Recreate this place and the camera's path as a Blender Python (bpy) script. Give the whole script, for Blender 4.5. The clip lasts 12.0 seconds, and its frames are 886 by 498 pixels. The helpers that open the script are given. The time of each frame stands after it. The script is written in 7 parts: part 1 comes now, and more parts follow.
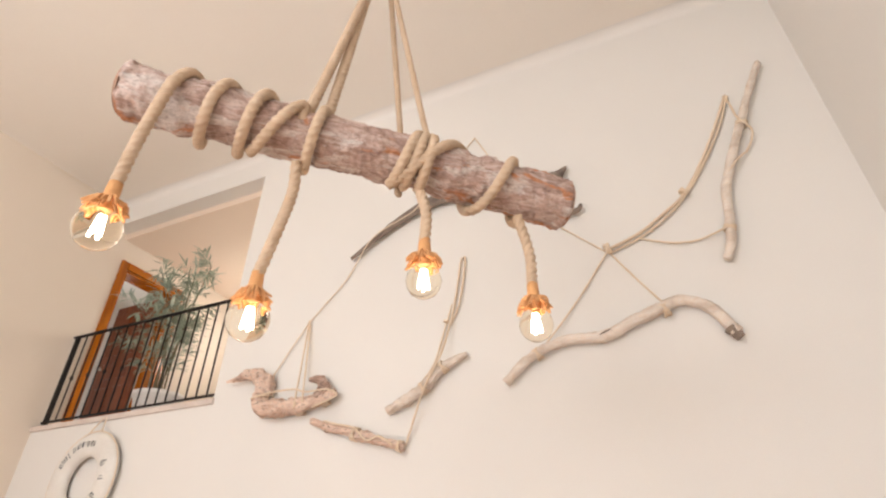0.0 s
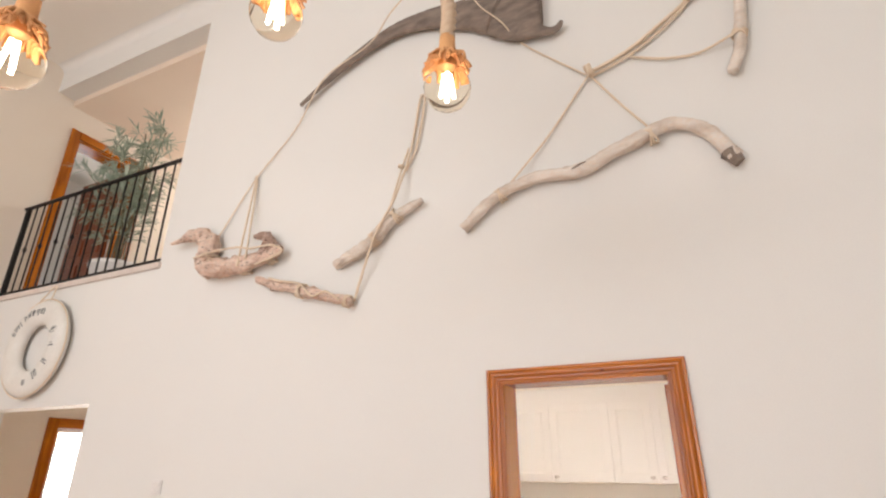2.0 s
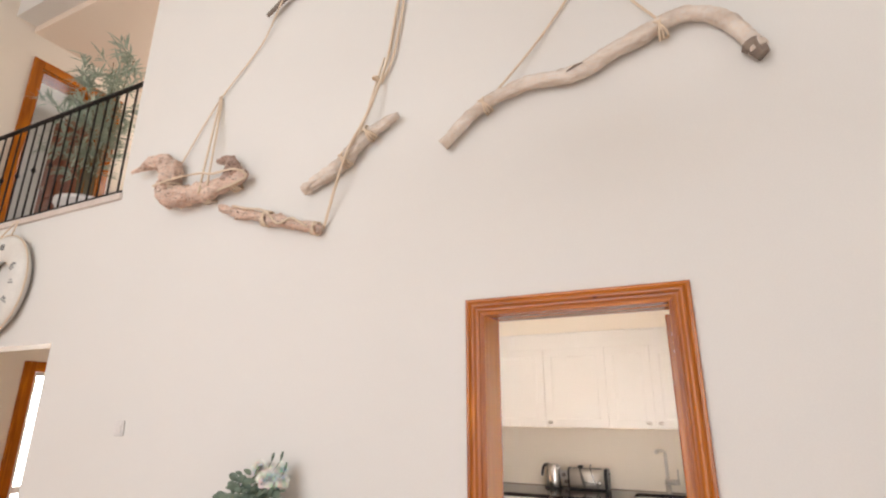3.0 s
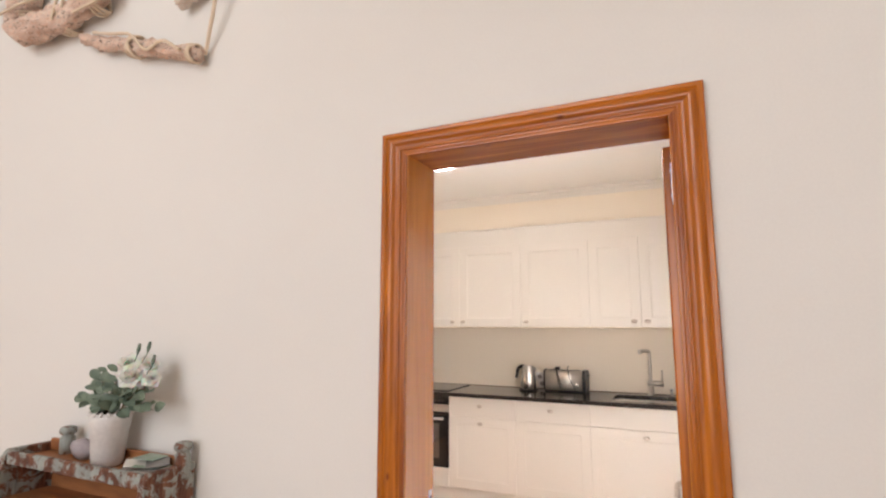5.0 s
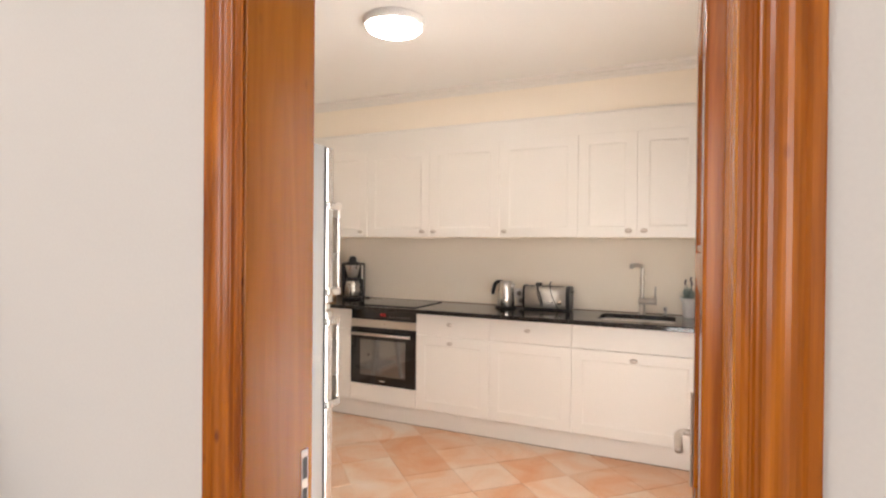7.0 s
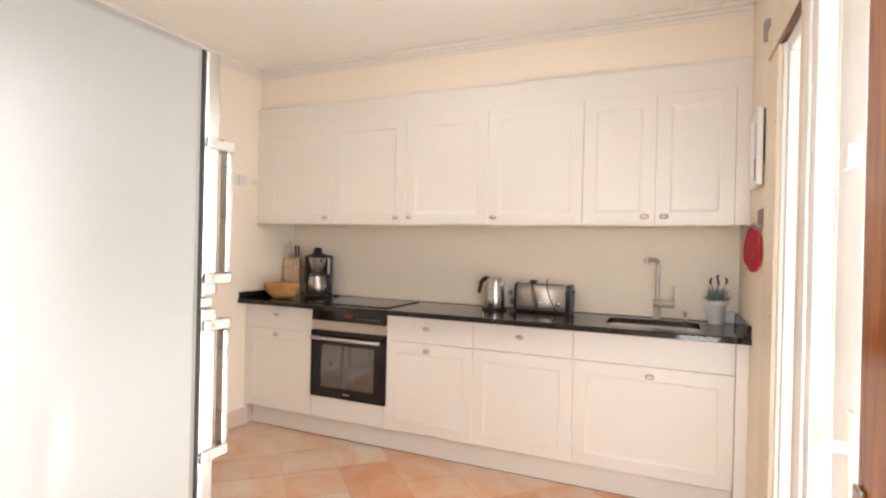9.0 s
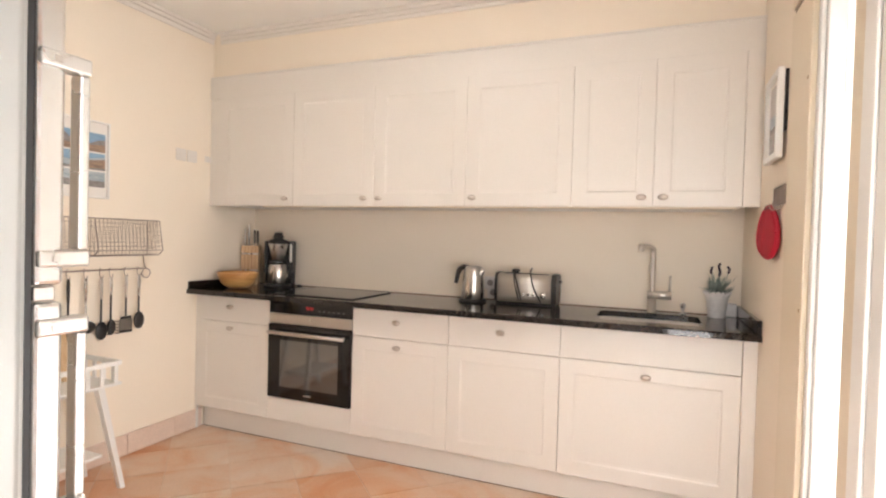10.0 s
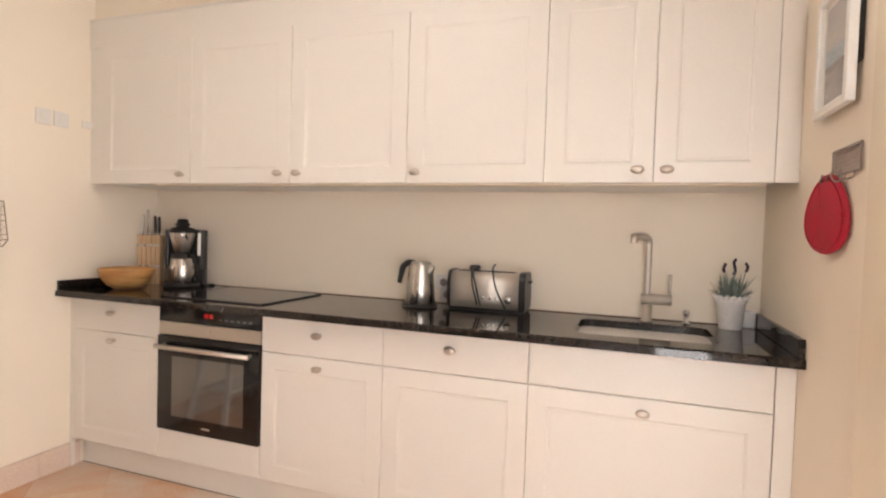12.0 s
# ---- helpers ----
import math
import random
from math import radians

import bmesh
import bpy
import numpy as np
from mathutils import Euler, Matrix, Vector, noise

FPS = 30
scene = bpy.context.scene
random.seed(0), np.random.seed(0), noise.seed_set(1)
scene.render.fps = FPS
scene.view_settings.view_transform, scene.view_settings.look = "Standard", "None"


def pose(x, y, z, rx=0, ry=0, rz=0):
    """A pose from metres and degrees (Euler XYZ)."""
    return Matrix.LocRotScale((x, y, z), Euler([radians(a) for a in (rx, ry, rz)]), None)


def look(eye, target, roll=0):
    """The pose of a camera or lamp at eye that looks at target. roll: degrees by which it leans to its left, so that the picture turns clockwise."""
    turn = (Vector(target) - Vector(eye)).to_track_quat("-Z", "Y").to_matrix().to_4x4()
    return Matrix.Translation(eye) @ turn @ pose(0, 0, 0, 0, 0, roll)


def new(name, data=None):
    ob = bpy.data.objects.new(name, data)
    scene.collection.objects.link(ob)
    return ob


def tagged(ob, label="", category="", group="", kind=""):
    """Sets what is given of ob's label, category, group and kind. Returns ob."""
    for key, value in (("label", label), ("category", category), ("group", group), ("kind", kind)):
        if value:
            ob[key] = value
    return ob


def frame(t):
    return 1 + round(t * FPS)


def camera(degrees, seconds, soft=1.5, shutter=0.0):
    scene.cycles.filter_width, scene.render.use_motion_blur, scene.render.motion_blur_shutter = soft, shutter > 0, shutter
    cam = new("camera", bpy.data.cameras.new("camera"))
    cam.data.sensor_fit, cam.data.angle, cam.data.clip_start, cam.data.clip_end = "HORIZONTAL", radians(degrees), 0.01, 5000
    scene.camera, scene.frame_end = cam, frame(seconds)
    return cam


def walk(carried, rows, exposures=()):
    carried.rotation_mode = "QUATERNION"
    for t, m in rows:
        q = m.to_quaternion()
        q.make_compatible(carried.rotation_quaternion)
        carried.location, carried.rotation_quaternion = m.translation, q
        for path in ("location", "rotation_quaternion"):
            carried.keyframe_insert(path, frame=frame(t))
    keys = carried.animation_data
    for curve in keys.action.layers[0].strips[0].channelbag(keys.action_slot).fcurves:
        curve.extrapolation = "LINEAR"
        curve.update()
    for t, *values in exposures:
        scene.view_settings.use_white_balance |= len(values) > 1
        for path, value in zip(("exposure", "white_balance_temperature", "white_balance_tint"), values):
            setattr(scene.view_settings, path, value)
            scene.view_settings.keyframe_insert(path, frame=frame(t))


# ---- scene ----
cam = camera(80.0, 12.0, 2.2)
PATH = [
    (0, (-0.174, -0.16, 1.782), (-0.868, 1.379, 2.856), -0.0),
    (0.5, (-0.146, 0.002, 1.755), (-0.879, 1.574, 2.751), 0.1),
    (1, (-0.136, 0.176, 1.727), (-0.894, 1.787, 2.638), 0.2),
    (1.5, (-0.121, 0.34, 1.696), (-0.901, 1.979, 2.536), 0.2),
    (2, (-0.121, 0.497, 1.681), (-0.918, 2.174, 2.426), -0.0),
    (2.5, (-0.131, 0.664, 1.647), (-0.947, 2.365, 2.31), 0.2),
    (3, (-0.155, 0.849, 1.629), (-0.986, 2.57, 2.218), 0.2),
    (3.2, (-0.158, 0.922, 1.628), (-0.998, 2.647, 2.193), 0.3),
    (4.8, (-0.209, 1.483, 1.523), (-1.054, 3.268, 1.839), 0.4),
    (5, (-0.211, 1.556, 1.521), (-1.054, 3.348, 1.802), 0.0),
    (5.5, (-0.215, 1.707, 1.506), (-1.058, 3.51, 1.698), 0.1),
    (6, (-0.212, 1.882, 1.482), (-1.064, 3.688, 1.583), 0.3),
    (6.5, (-0.265, 2.041, 1.461), (-1.103, 3.857, 1.493), 0.3),
    (7, (-0.286, 2.206, 1.43), (-1.117, 4.025, 1.417), 0.5),
    (8.8, (-0.455, 2.783, 1.349), (-1.26, 4.613, 1.348), 1.3),
    (9, (-0.464, 2.851, 1.346), (-1.272, 4.681, 1.341), 1.3),
    (9.5, (-0.515, 3.012, 1.311), (-1.315, 4.845, 1.301), 1.5),
    (10, (-0.565, 3.194, 1.312), (-1.304, 5.052, 1.274), 1.6),
    (10.5, (-0.605, 3.353, 1.298), (-1.296, 5.229, 1.239), 1.7),
    (11, (-0.628, 3.535, 1.284), (-1.298, 5.418, 1.209), 1.6),
    (11.5, (-0.642, 3.718, 1.282), (-1.302, 5.606, 1.219), 1.8),
    (12, (-0.647, 3.902, 1.292), (-1.308, 5.789, 1.231), 1.8),
]
walk(cam, [(t, look(eye, target, roll)) for t, eye, target, roll in PATH], [(0.0, 1.13, 6600, 11), (1.5, 1.05, 6430, 10), (3.0, 1.02, 6280, 10), (5.0, 0.95, 6400, 11), (7.0, 0.95, 6400, 10), (9.0, 1.05, 6250, 9), (10.5, 1.0, 6350, 10), (12.0, 0.99, 6450, 11)])

# ---- light ----
world = bpy.data.worlds.new("sky")
scene.world = world
world.use_nodes = True
sky = world.node_tree.nodes.new("ShaderNodeTexSky")
sky.sky_type, sky.sun_disc = "NISHITA", False
sky.sun_elevation, sky.sun_rotation = radians(55), radians(0)
back = world.node_tree.nodes["Background"]
back.inputs["Strength"].default_value = 0.12
world.node_tree.links.new(sky.outputs[0], back.inputs["Color"])
sun = new("sun", bpy.data.lights.new("sun", "SUN"))
sun.data.energy, sun.data.angle, sun.data.color = 4.5, radians(0.5), (1.0, 0.95, 0.88)
sun.matrix_basis = look((0, 0, 0), (-0.03, -0.80, -1.15))


def window_lamp(name, eye, target, wide, high, watts, tint):
    """A rectangular area lamp: the sky in an opening, or added fill."""
    ob = new(name, bpy.data.lights.new(name, "AREA"))
    ob.data.shape, ob.data.size, ob.data.size_y, ob.data.energy, ob.data.color = "RECTANGLE", wide, high, watts, tint
    ob.matrix_basis = look(eye, target)
    return ob


DAY = (0.985, 0.98, 0.98)
# the south windows are unseen and assumed; these three lamps light the living room
window_lamp("sky_south_left", (-3.6, -3.02, 1.75), (-3.6, 0, 2.1), 2.1, 2.3, 22, DAY)
window_lamp("sky_south_right", (-0.9, -3.02, 1.75), (-0.9, 0, 2.1), 2.1, 2.3, 30, DAY)
window_lamp("sky_south_upper", (-2.3, -3.02, 4.2), (-2.3, 0, 4.1), 3.2, 1.3, 44, DAY)
window_lamp("sky_terrace", (0.085, 4.33, 0.50), (-2.0, 4.33, 0.80), 0.56, 0.84, 5, (1.0, 0.975, 0.96))
window_lamp("sky_terrace_side", (0.070, 3.73, 1.06), (-2.0, 4.05, 1.06), 0.58, 1.90, 12, (1.0, 0.970, 0.95))
# added fill lamp inside the room, turned to brighten the cabinets
window_lamp("fill_terrace_near", (-0.165, 3.83, 1.06), (-1.75, 6.3, 1.2), 0.60, 1.90, 18, (1.0, 0.955, 0.925))
window_lamp("sky_side_light", (0.09, 4.885, 1.06), (-2.0, 4.885, 1.06), 0.26, 2.0, 4, (1.0, 0.98, 0.95))
window_lamp("sky_hall", (-5.80, 4.12, 1.06), (-4.0, 4.12, 1.06), 0.72, 1.8, 24, (1.0, 0.95, 0.88))
# added fill for the landing; its back wall has no window
window_lamp("fill_landing", (-4.6, 5.02, 4.2), (-4.6, 3.0, 4.0), 1.4, 1.0, 34, (1.0, 0.94, 0.87))
# added fill for the room past the landing, which has no window
window_lamp("fill_bedroom", (-7.94, 4.0, 4.2), (-6.0, 4.0, 4.0), 1.0, 1.2, 8, DAY)

# ---- materials ----


def tree_of(name):
    m = bpy.data.materials.new(name)
    m.use_nodes = True
    t = m.node_tree
    return m, t, t.nodes["Principled BSDF"]


def coords(t, scale, stretch=(1, 1, 1)):
    tc = t.nodes.new("ShaderNodeTexCoord")
    mp = t.nodes.new("ShaderNodeMapping")
    mp.inputs["Scale"].default_value = [scale * s for s in stretch]
    t.links.new(tc.outputs["Object"], mp.inputs["Vector"])
    return mp.outputs["Vector"]


def noise_of(t, vec, scale=1.0, detail=4.0, rough=0.55, warp=0.0):
    n = t.nodes.new("ShaderNodeTexNoise")
    n.inputs["Scale"].default_value, n.inputs["Detail"].default_value = scale, detail
    n.inputs["Roughness"].default_value, n.inputs["Distortion"].default_value = rough, warp
    t.links.new(vec, n.inputs["Vector"])
    return n.outputs["Fac"]


def ramp_of(t, fac, stops):
    r = t.nodes.new("ShaderNodeValToRGB")
    el = r.color_ramp.elements
    while len(el) < len(stops):
        el.new(0.5)
    for e, (p, c) in zip(el, stops):
        e.position, e.color = p, (*c, 1)
    t.links.new(fac, r.inputs["Fac"])
    return r.outputs["Color"]


def mix_of(t, a, b, fac, mode="MIX"):
    m = t.nodes.new("ShaderNodeMix")
    m.data_type, m.blend_type = "RGBA", mode
    for sock, val in ((m.inputs[6], a), (m.inputs[7], b)):
        if isinstance(val, tuple):
            sock.default_value = (*val, 1)
        else:
            t.links.new(val, sock)
    if isinstance(fac, float):
        m.inputs[0].default_value = fac
    else:
        t.links.new(fac, m.inputs[0])
    return m.outputs[2]


def bump_of(t, bsdf, height, strength, distance):
    b = t.nodes.new("ShaderNodeBump")
    b.inputs["Strength"].default_value, b.inputs["Distance"].default_value = strength, distance
    t.links.new(height, b.inputs["Height"])
    t.links.new(b.outputs["Normal"], bsdf.inputs["Normal"])


def surface(name, colour, dark=None, rough=0.6, metal=0.0, scale=6.0, fine=90.0, stretch=(1, 1, 1), bump=0.15, depth=0.002, coat=0.0, spread=(0.3, 0.75), speck=0.86):
    """A surface with broad patches from dark to colour, fine grain over them, and relief."""
    m, t, p = tree_of(name)
    dark = dark or tuple(c * 0.9 for c in colour)
    v = coords(t, 1.0, stretch)
    broad = noise_of(t, v, scale, 3.0)
    grain = noise_of(t, v, fine, 4.0)
    base = ramp_of(t, broad, [(spread[0], dark), (spread[1], colour)])
    grey = ramp_of(t, grain, [(0.25, (speck, speck, speck)), (0.75, (1, 1, 1))])
    t.links.new(mix_of(t, base, grey, 1.0, "MULTIPLY"), p.inputs["Base Color"])
    rr = t.nodes.new("ShaderNodeMapRange")
    rr.inputs["To Min"].default_value, rr.inputs["To Max"].default_value = max(rough - 0.07, 0.02), min(rough + 0.07, 1)
    t.links.new(broad, rr.inputs["Value"])
    t.links.new(rr.outputs["Result"], p.inputs["Roughness"])
    p.inputs["Metallic"].default_value = metal
    p.inputs["Coat Weight"].default_value = coat
    if bump:
        bump_of(t, p, grain, bump, depth)
    return m


def varnished(name, axis, light=(0.57, 0.176, 0.009), deep=(0.27, 0.060, 0.0025), rough=0.23, grain=1.0, shine=0.45):
    """Varnished softwood with the grain along one axis."""
    m, t, p = tree_of(name)
    st = [9.0, 9.0, 9.0]
    st["xyz".index(axis)] = 0.55
    v = coords(t, 1.0, st)
    a = noise_of(t, v, 2.2, 5.0, 0.6, 1.2)
    b = noise_of(t, v, 9.0, 3.0, 0.6, 0.3)
    base = ramp_of(t, a, [(0.32, deep), (0.5, tuple((x + y) / 2 for x, y in zip(light, deep))), (0.66, light)])
    fine = ramp_of(t, b, [(0.3, (0.72, 0.66, 0.6)), (0.6, (1, 1, 1))])
    col = mix_of(t, base, fine, 0.8 * grain, "MULTIPLY")
    knots = t.nodes.new("ShaderNodeTexVoronoi")
    kv = [2.2, 2.2, 2.2]
    kv["xyz".index(axis)] = 1.0
    t.links.new(coords(t, 1.3, kv), knots.inputs["Vector"])
    spot = ramp_of(t, knots.outputs["Distance"], [(0.03, (0.35, 0.2, 0.12)), (0.09, (1, 1, 1))])
    t.links.new(mix_of(t, col, spot, 0.8 * grain, "MULTIPLY"), p.inputs["Base Color"])
    p.inputs["Roughness"].default_value = rough
    p.inputs["Specular IOR Level"].default_value = shine
    p.inputs["Coat Weight"].default_value, p.inputs["Coat Roughness"].default_value = 0.08, 0.15
    bump_of(t, p, b, 0.08, 0.001)
    return m


def glow(name, colour, strength, base=(0.9, 0.9, 0.9)):
    m, t, p = tree_of(name)
    p.inputs["Base Color"].default_value = (*base, 1)
    p.inputs["Emission Color"].default_value = (*colour, 1)
    p.inputs["Emission Strength"].default_value = strength
    return m


def glass_of(name, tint=(1, 1, 1), rough=0.0, ior=1.45):
    m, t, p = tree_of(name)
    p.inputs["Base Color"].default_value = (*tint, 1)
    p.inputs["Roughness"].default_value, p.inputs["IOR"].default_value = rough, ior
    p.inputs["Transmission Weight"].default_value = 1.0
    return m


def granite():
    m, t, p = tree_of("black_granite")
    v = coords(t, 1.0)
    a = noise_of(t, v, 260.0, 2.0)
    b = noise_of(t, v, 70.0, 4.0)
    base = ramp_of(t, b, [(0.4, (0.010, 0.008, 0.007)), (0.68, (0.030, 0.021, 0.017))])
    fleck = ramp_of(t, a, [(0.70, (0, 0, 0)), (0.78, (0.07, 0.055, 0.05))])
    t.links.new(mix_of(t, base, fleck, 1.0, "ADD"), p.inputs["Base Color"])
    p.inputs["Roughness"].default_value = 0.06
    return m


def terracotta(name, per_piece):
    m, t, p = tree_of(name)
    v = coords(t, 1.0)
    a = noise_of(t, v, 3.0, 4.0, 0.55, 0.9)
    b = noise_of(t, v, 120.0, 3.0)
    base = ramp_of(t, a, [(0.26, (0.70, 0.36, 0.19)), (0.42, (0.73, 0.45, 0.29)), (0.56, (0.745, 0.54, 0.40)), (0.72, (0.76, 0.60, 0.49))])
    if per_piece:
        info = t.nodes.new("ShaderNodeObjectInfo")
        shade = ramp_of(t, info.outputs["Random"], [(0.0, (0.93, 0.76, 0.63)), (0.45, (1.0, 0.95, 0.90)), (1.0, (1.05, 1.12, 1.17))])
        base = mix_of(t, base, shade, 1.0, "MULTIPLY")
    grain = ramp_of(t, b, [(0.3, (0.85, 0.85, 0.85)), (0.7, (1, 1, 1))])
    t.links.new(mix_of(t, base, grain, 1.0, "MULTIPLY"), p.inputs["Base Color"])
    p.inputs["Roughness"].default_value = 0.42
    bump_of(t, p, a, 0.12, 0.004)
    return m


def jute(name, light, deep, fine=420.0):
    return surface(name, light, deep, 0.92, 0, 14.0, fine, bump=0.7, depth=0.002)


def bark():
    m, t, p = tree_of("log_bark")
    tc = t.nodes.new("ShaderNodeTexCoord")
    turn = t.nodes.new("ShaderNodeVectorRotate")
    turn.rotation_type = "Z_AXIS"
    turn.inputs["Angle"].default_value = radians(-39.8)
    t.links.new(tc.outputs["Object"], turn.inputs["Vector"])
    long = t.nodes.new("ShaderNodeMapping")
    long.inputs["Scale"].default_value = (0.32, 1.0, 1.0)
    t.links.new(turn.outputs["Vector"], long.inputs["Vector"])
    v = long.outputs["Vector"]
    a = noise_of(t, v, 26.0, 7.0, 0.68, 0.9)
    b = noise_of(t, v, 11.0, 4.0, 0.6, 0.8)
    c = noise_of(t, v, 110.0, 6.0, 0.75, 0.4)
    w = noise_of(t, v, 10.0, 5.0, 0.65, 0.6)
    base = ramp_of(t, a, [(0.32, (0.27, 0.17, 0.14)), (0.44, (0.47, 0.32, 0.265)), (0.53, (0.56, 0.41, 0.35)), (0.64, (0.66, 0.53, 0.47))])
    pale = ramp_of(t, w, [(0.53, (0, 0, 0)), (0.60, (1, 1, 1))])
    col = mix_of(t, base, (0.70, 0.62, 0.57), pale)
    red = ramp_of(t, b, [(0.585, (0, 0, 0)), (0.64, (1, 1, 1))])
    col = mix_of(t, col, (0.55, 0.24, 0.12), red)
    grain = ramp_of(t, c, [(0.34, (0.58, 0.54, 0.52)), (0.55, (1, 1, 1))])
    t.links.new(mix_of(t, col, grain, 1.0, "MULTIPLY"), p.inputs["Base Color"])
    p.inputs["Roughness"].default_value = 0.88
    bump_of(t, p, c, 0.9, 0.006)
    return m


def weathered(name, pale, mid, deep, scale, dirt):
    """Bleached wood: broad tone, long grain streaks, dark cracks and pits."""
    m, t, p = tree_of(name)
    v = coords(t, 1.0, (1, 2.2, 2.2))
    a = noise_of(t, v, scale, 4.0, 0.6, 0.5)
    b = noise_of(t, coords(t, 1.0, (1, 4, 4)), 34.0, 6.0, 0.7, 0.8)
    c = noise_of(t, v, scale * 3.1, 5.0, 0.7, 1.2)
    base = ramp_of(t, a, [(0.32, mid), (0.60, pale)])
    streak = ramp_of(t, b, [(0.34, tuple(d / max(mid) for d in mid)), (0.56, (1, 1, 1))])
    col = mix_of(t, base, streak, 0.75, "MULTIPLY")
    crack = ramp_of(t, c, [(dirt - 0.06, (1, 1, 1)), (dirt + 0.02, (0, 0, 0))])
    t.links.new(mix_of(t, col, deep, crack), p.inputs["Base Color"])
    p.inputs["Roughness"].default_value = 0.88
    bump_of(t, p, b, 0.8, 0.005)
    return m


def flaking():
    """Old brown timber with worn pale-green paint."""
    m, t, p = tree_of("flaking_paint")
    v = coords(t, 1.0)
    a = noise_of(t, v, 24.0, 8.0, 0.74, 0.6)
    c = noise_of(t, v, 6.0, 2.0)
    b = noise_of(t, coords(t, 1.0, (2, 9, 1.2)), 9.0, 6.0, 0.65)
    wood = ramp_of(t, b, [(0.3, (0.055, 0.020, 0.014)), (0.55, (0.19, 0.075, 0.042)), (0.75, (0.33, 0.165, 0.10))])
    paint = ramp_of(t, b, [(0.3, (0.22, 0.235, 0.215)), (0.7, (0.42, 0.44, 0.40))])
    worn = t.nodes.new("ShaderNodeMath")
    worn.operation = "MULTIPLY_ADD"
    worn.inputs[1].default_value = 0.35
    t.links.new(c, worn.inputs[0])
    t.links.new(a, worn.inputs[2])
    flake = ramp_of(t, worn.outputs[0], [(0.655, (0, 0, 0)), (0.70, (1, 1, 1))])
    t.links.new(mix_of(t, wood, paint, flake), p.inputs["Base Color"])
    p.inputs["Roughness"].default_value = 0.8
    bump_of(t, p, flake, 0.5, 0.002)
    return m


# living-room plaster made tanner: warm bounced light on the side wall, as colour
SIDE_PLASTER_BOUNCE = surface("tan_bounce_plaster", (0.79, 0.70, 0.595), (0.765, 0.675, 0.57), 0.85, 0, 0.8, 160, bump=0.04, depth=0.0006, speck=0.97)
KITCHEN_CEILING = surface("white_ceiling_paint", (0.89, 0.865, 0.82), (0.875, 0.85, 0.80), 0.9, 0, 0.7, 140, bump=0.04, depth=0.001, speck=0.97)
# tan landing plaster, pushed pinker to carry the warm bounced light
PINK_BOUNCE_PLASTER = surface("pinkish_bounce_plaster", (0.80, 0.66, 0.54), (0.775, 0.635, 0.515), 0.85, 0, 0.9, 150, bump=0.05, depth=0.001, speck=0.97)
PLASTER = surface("warm_plaster", (0.775, 0.748, 0.71), (0.755, 0.728, 0.69), 0.85, 0, 0.8, 160, bump=0.04, depth=0.0006, speck=0.965)
CREAM_WALL = surface("cream_plaster", (0.89, 0.795, 0.665), (0.875, 0.78, 0.648), 0.8, 0, 0.9, 160, bump=0.08, depth=0.001, speck=0.965)
CEILING = surface("ceiling_paint", (0.83, 0.78, 0.71), (0.81, 0.755, 0.685), 0.9, 0, 0.7, 140, bump=0.06, depth=0.001, speck=0.965)
TAN_WALL = surface("tan_plaster", (0.74, 0.60, 0.47), (0.71, 0.57, 0.44), 0.85, 0, 0.9, 150, bump=0.1, depth=0.001, speck=0.965)
WHITE_STONE = surface("pale_marble_sill", (0.74, 0.66, 0.60), (0.66, 0.56, 0.50), 0.45, 0, 7, 90, bump=0.05)
WOOD_Z = varnished("varnished_pine_upright", "z")
# the frame's pine, lighter: the jamb's bright reflection is put into its colour
JAMB_WOOD_LIT = varnished("golden_jamb_lit", "z", (0.64, 0.245, 0.014), (0.54, 0.185, 0.009), 0.26, 0.25, 0.50)
WOOD_X = varnished("varnished_pine_across", "x")
WOOD_Y = varnished("varnished_pine_deep", "y")
DARK_WOOD = varnished("dark_door_wood", "z", (0.34, 0.085, 0.022), (0.17, 0.036, 0.009), 0.3)
CABINET = surface("cream_cabinet_paint", (0.79, 0.745, 0.685), (0.775, 0.73, 0.668), 0.38, 0, 1.6, 130, bump=0.01, depth=0.0006, speck=0.965)
WHITE_PAINT = surface("white_gloss_paint", (0.84, 0.82, 0.78), (0.81, 0.785, 0.74), 0.32, 0, 2, 120, bump=0.04, speck=0.965)
CREAM_TRIM = surface("cream_trim_paint", (0.80, 0.70, 0.54), (0.77, 0.66, 0.50), 0.4, 0, 2, 110, bump=0.05, speck=0.965)
WHITE_CERAMIC = surface("white_ceramic", (0.82, 0.79, 0.76), (0.78, 0.74, 0.71), 0.4, 0, 8, 60, bump=0.08)
GRANITE = granite()
STEEL = surface("brushed_steel", (0.64, 0.61, 0.57), (0.58, 0.55, 0.52), 0.28, 1.0, 5, 200, (8, 8, 1), bump=0.015, depth=0.0005, speck=0.965)
STEEL_H = surface("brushed_steel_across", (0.62, 0.58, 0.53), (0.57, 0.53, 0.485), 0.42, 1.0, 5, 200, (0.2, 1, 6), bump=0.01, depth=0.0005, speck=0.965)
FRIDGE_SIDE = surface("silver_fridge_lacquer", (0.45, 0.45, 0.43), (0.42, 0.42, 0.40), 0.36, 0.45, 1.1, 300, bump=0.03, depth=0.0005, speck=0.965)
FRIDGE_FRONT = surface("fridge_steel_front", (0.72, 0.70, 0.67), (0.66, 0.64, 0.61), 0.24, 0.9, 1.5, 250, bump=0.03, depth=0.0005, speck=0.965)
SATIN_STEEL = surface("satin_steel", (0.66, 0.61, 0.55), (0.60, 0.55, 0.49), 0.46, 0.80, 5, 200, (0.2, 1, 6), bump=0.01, depth=0.0005, speck=0.965)
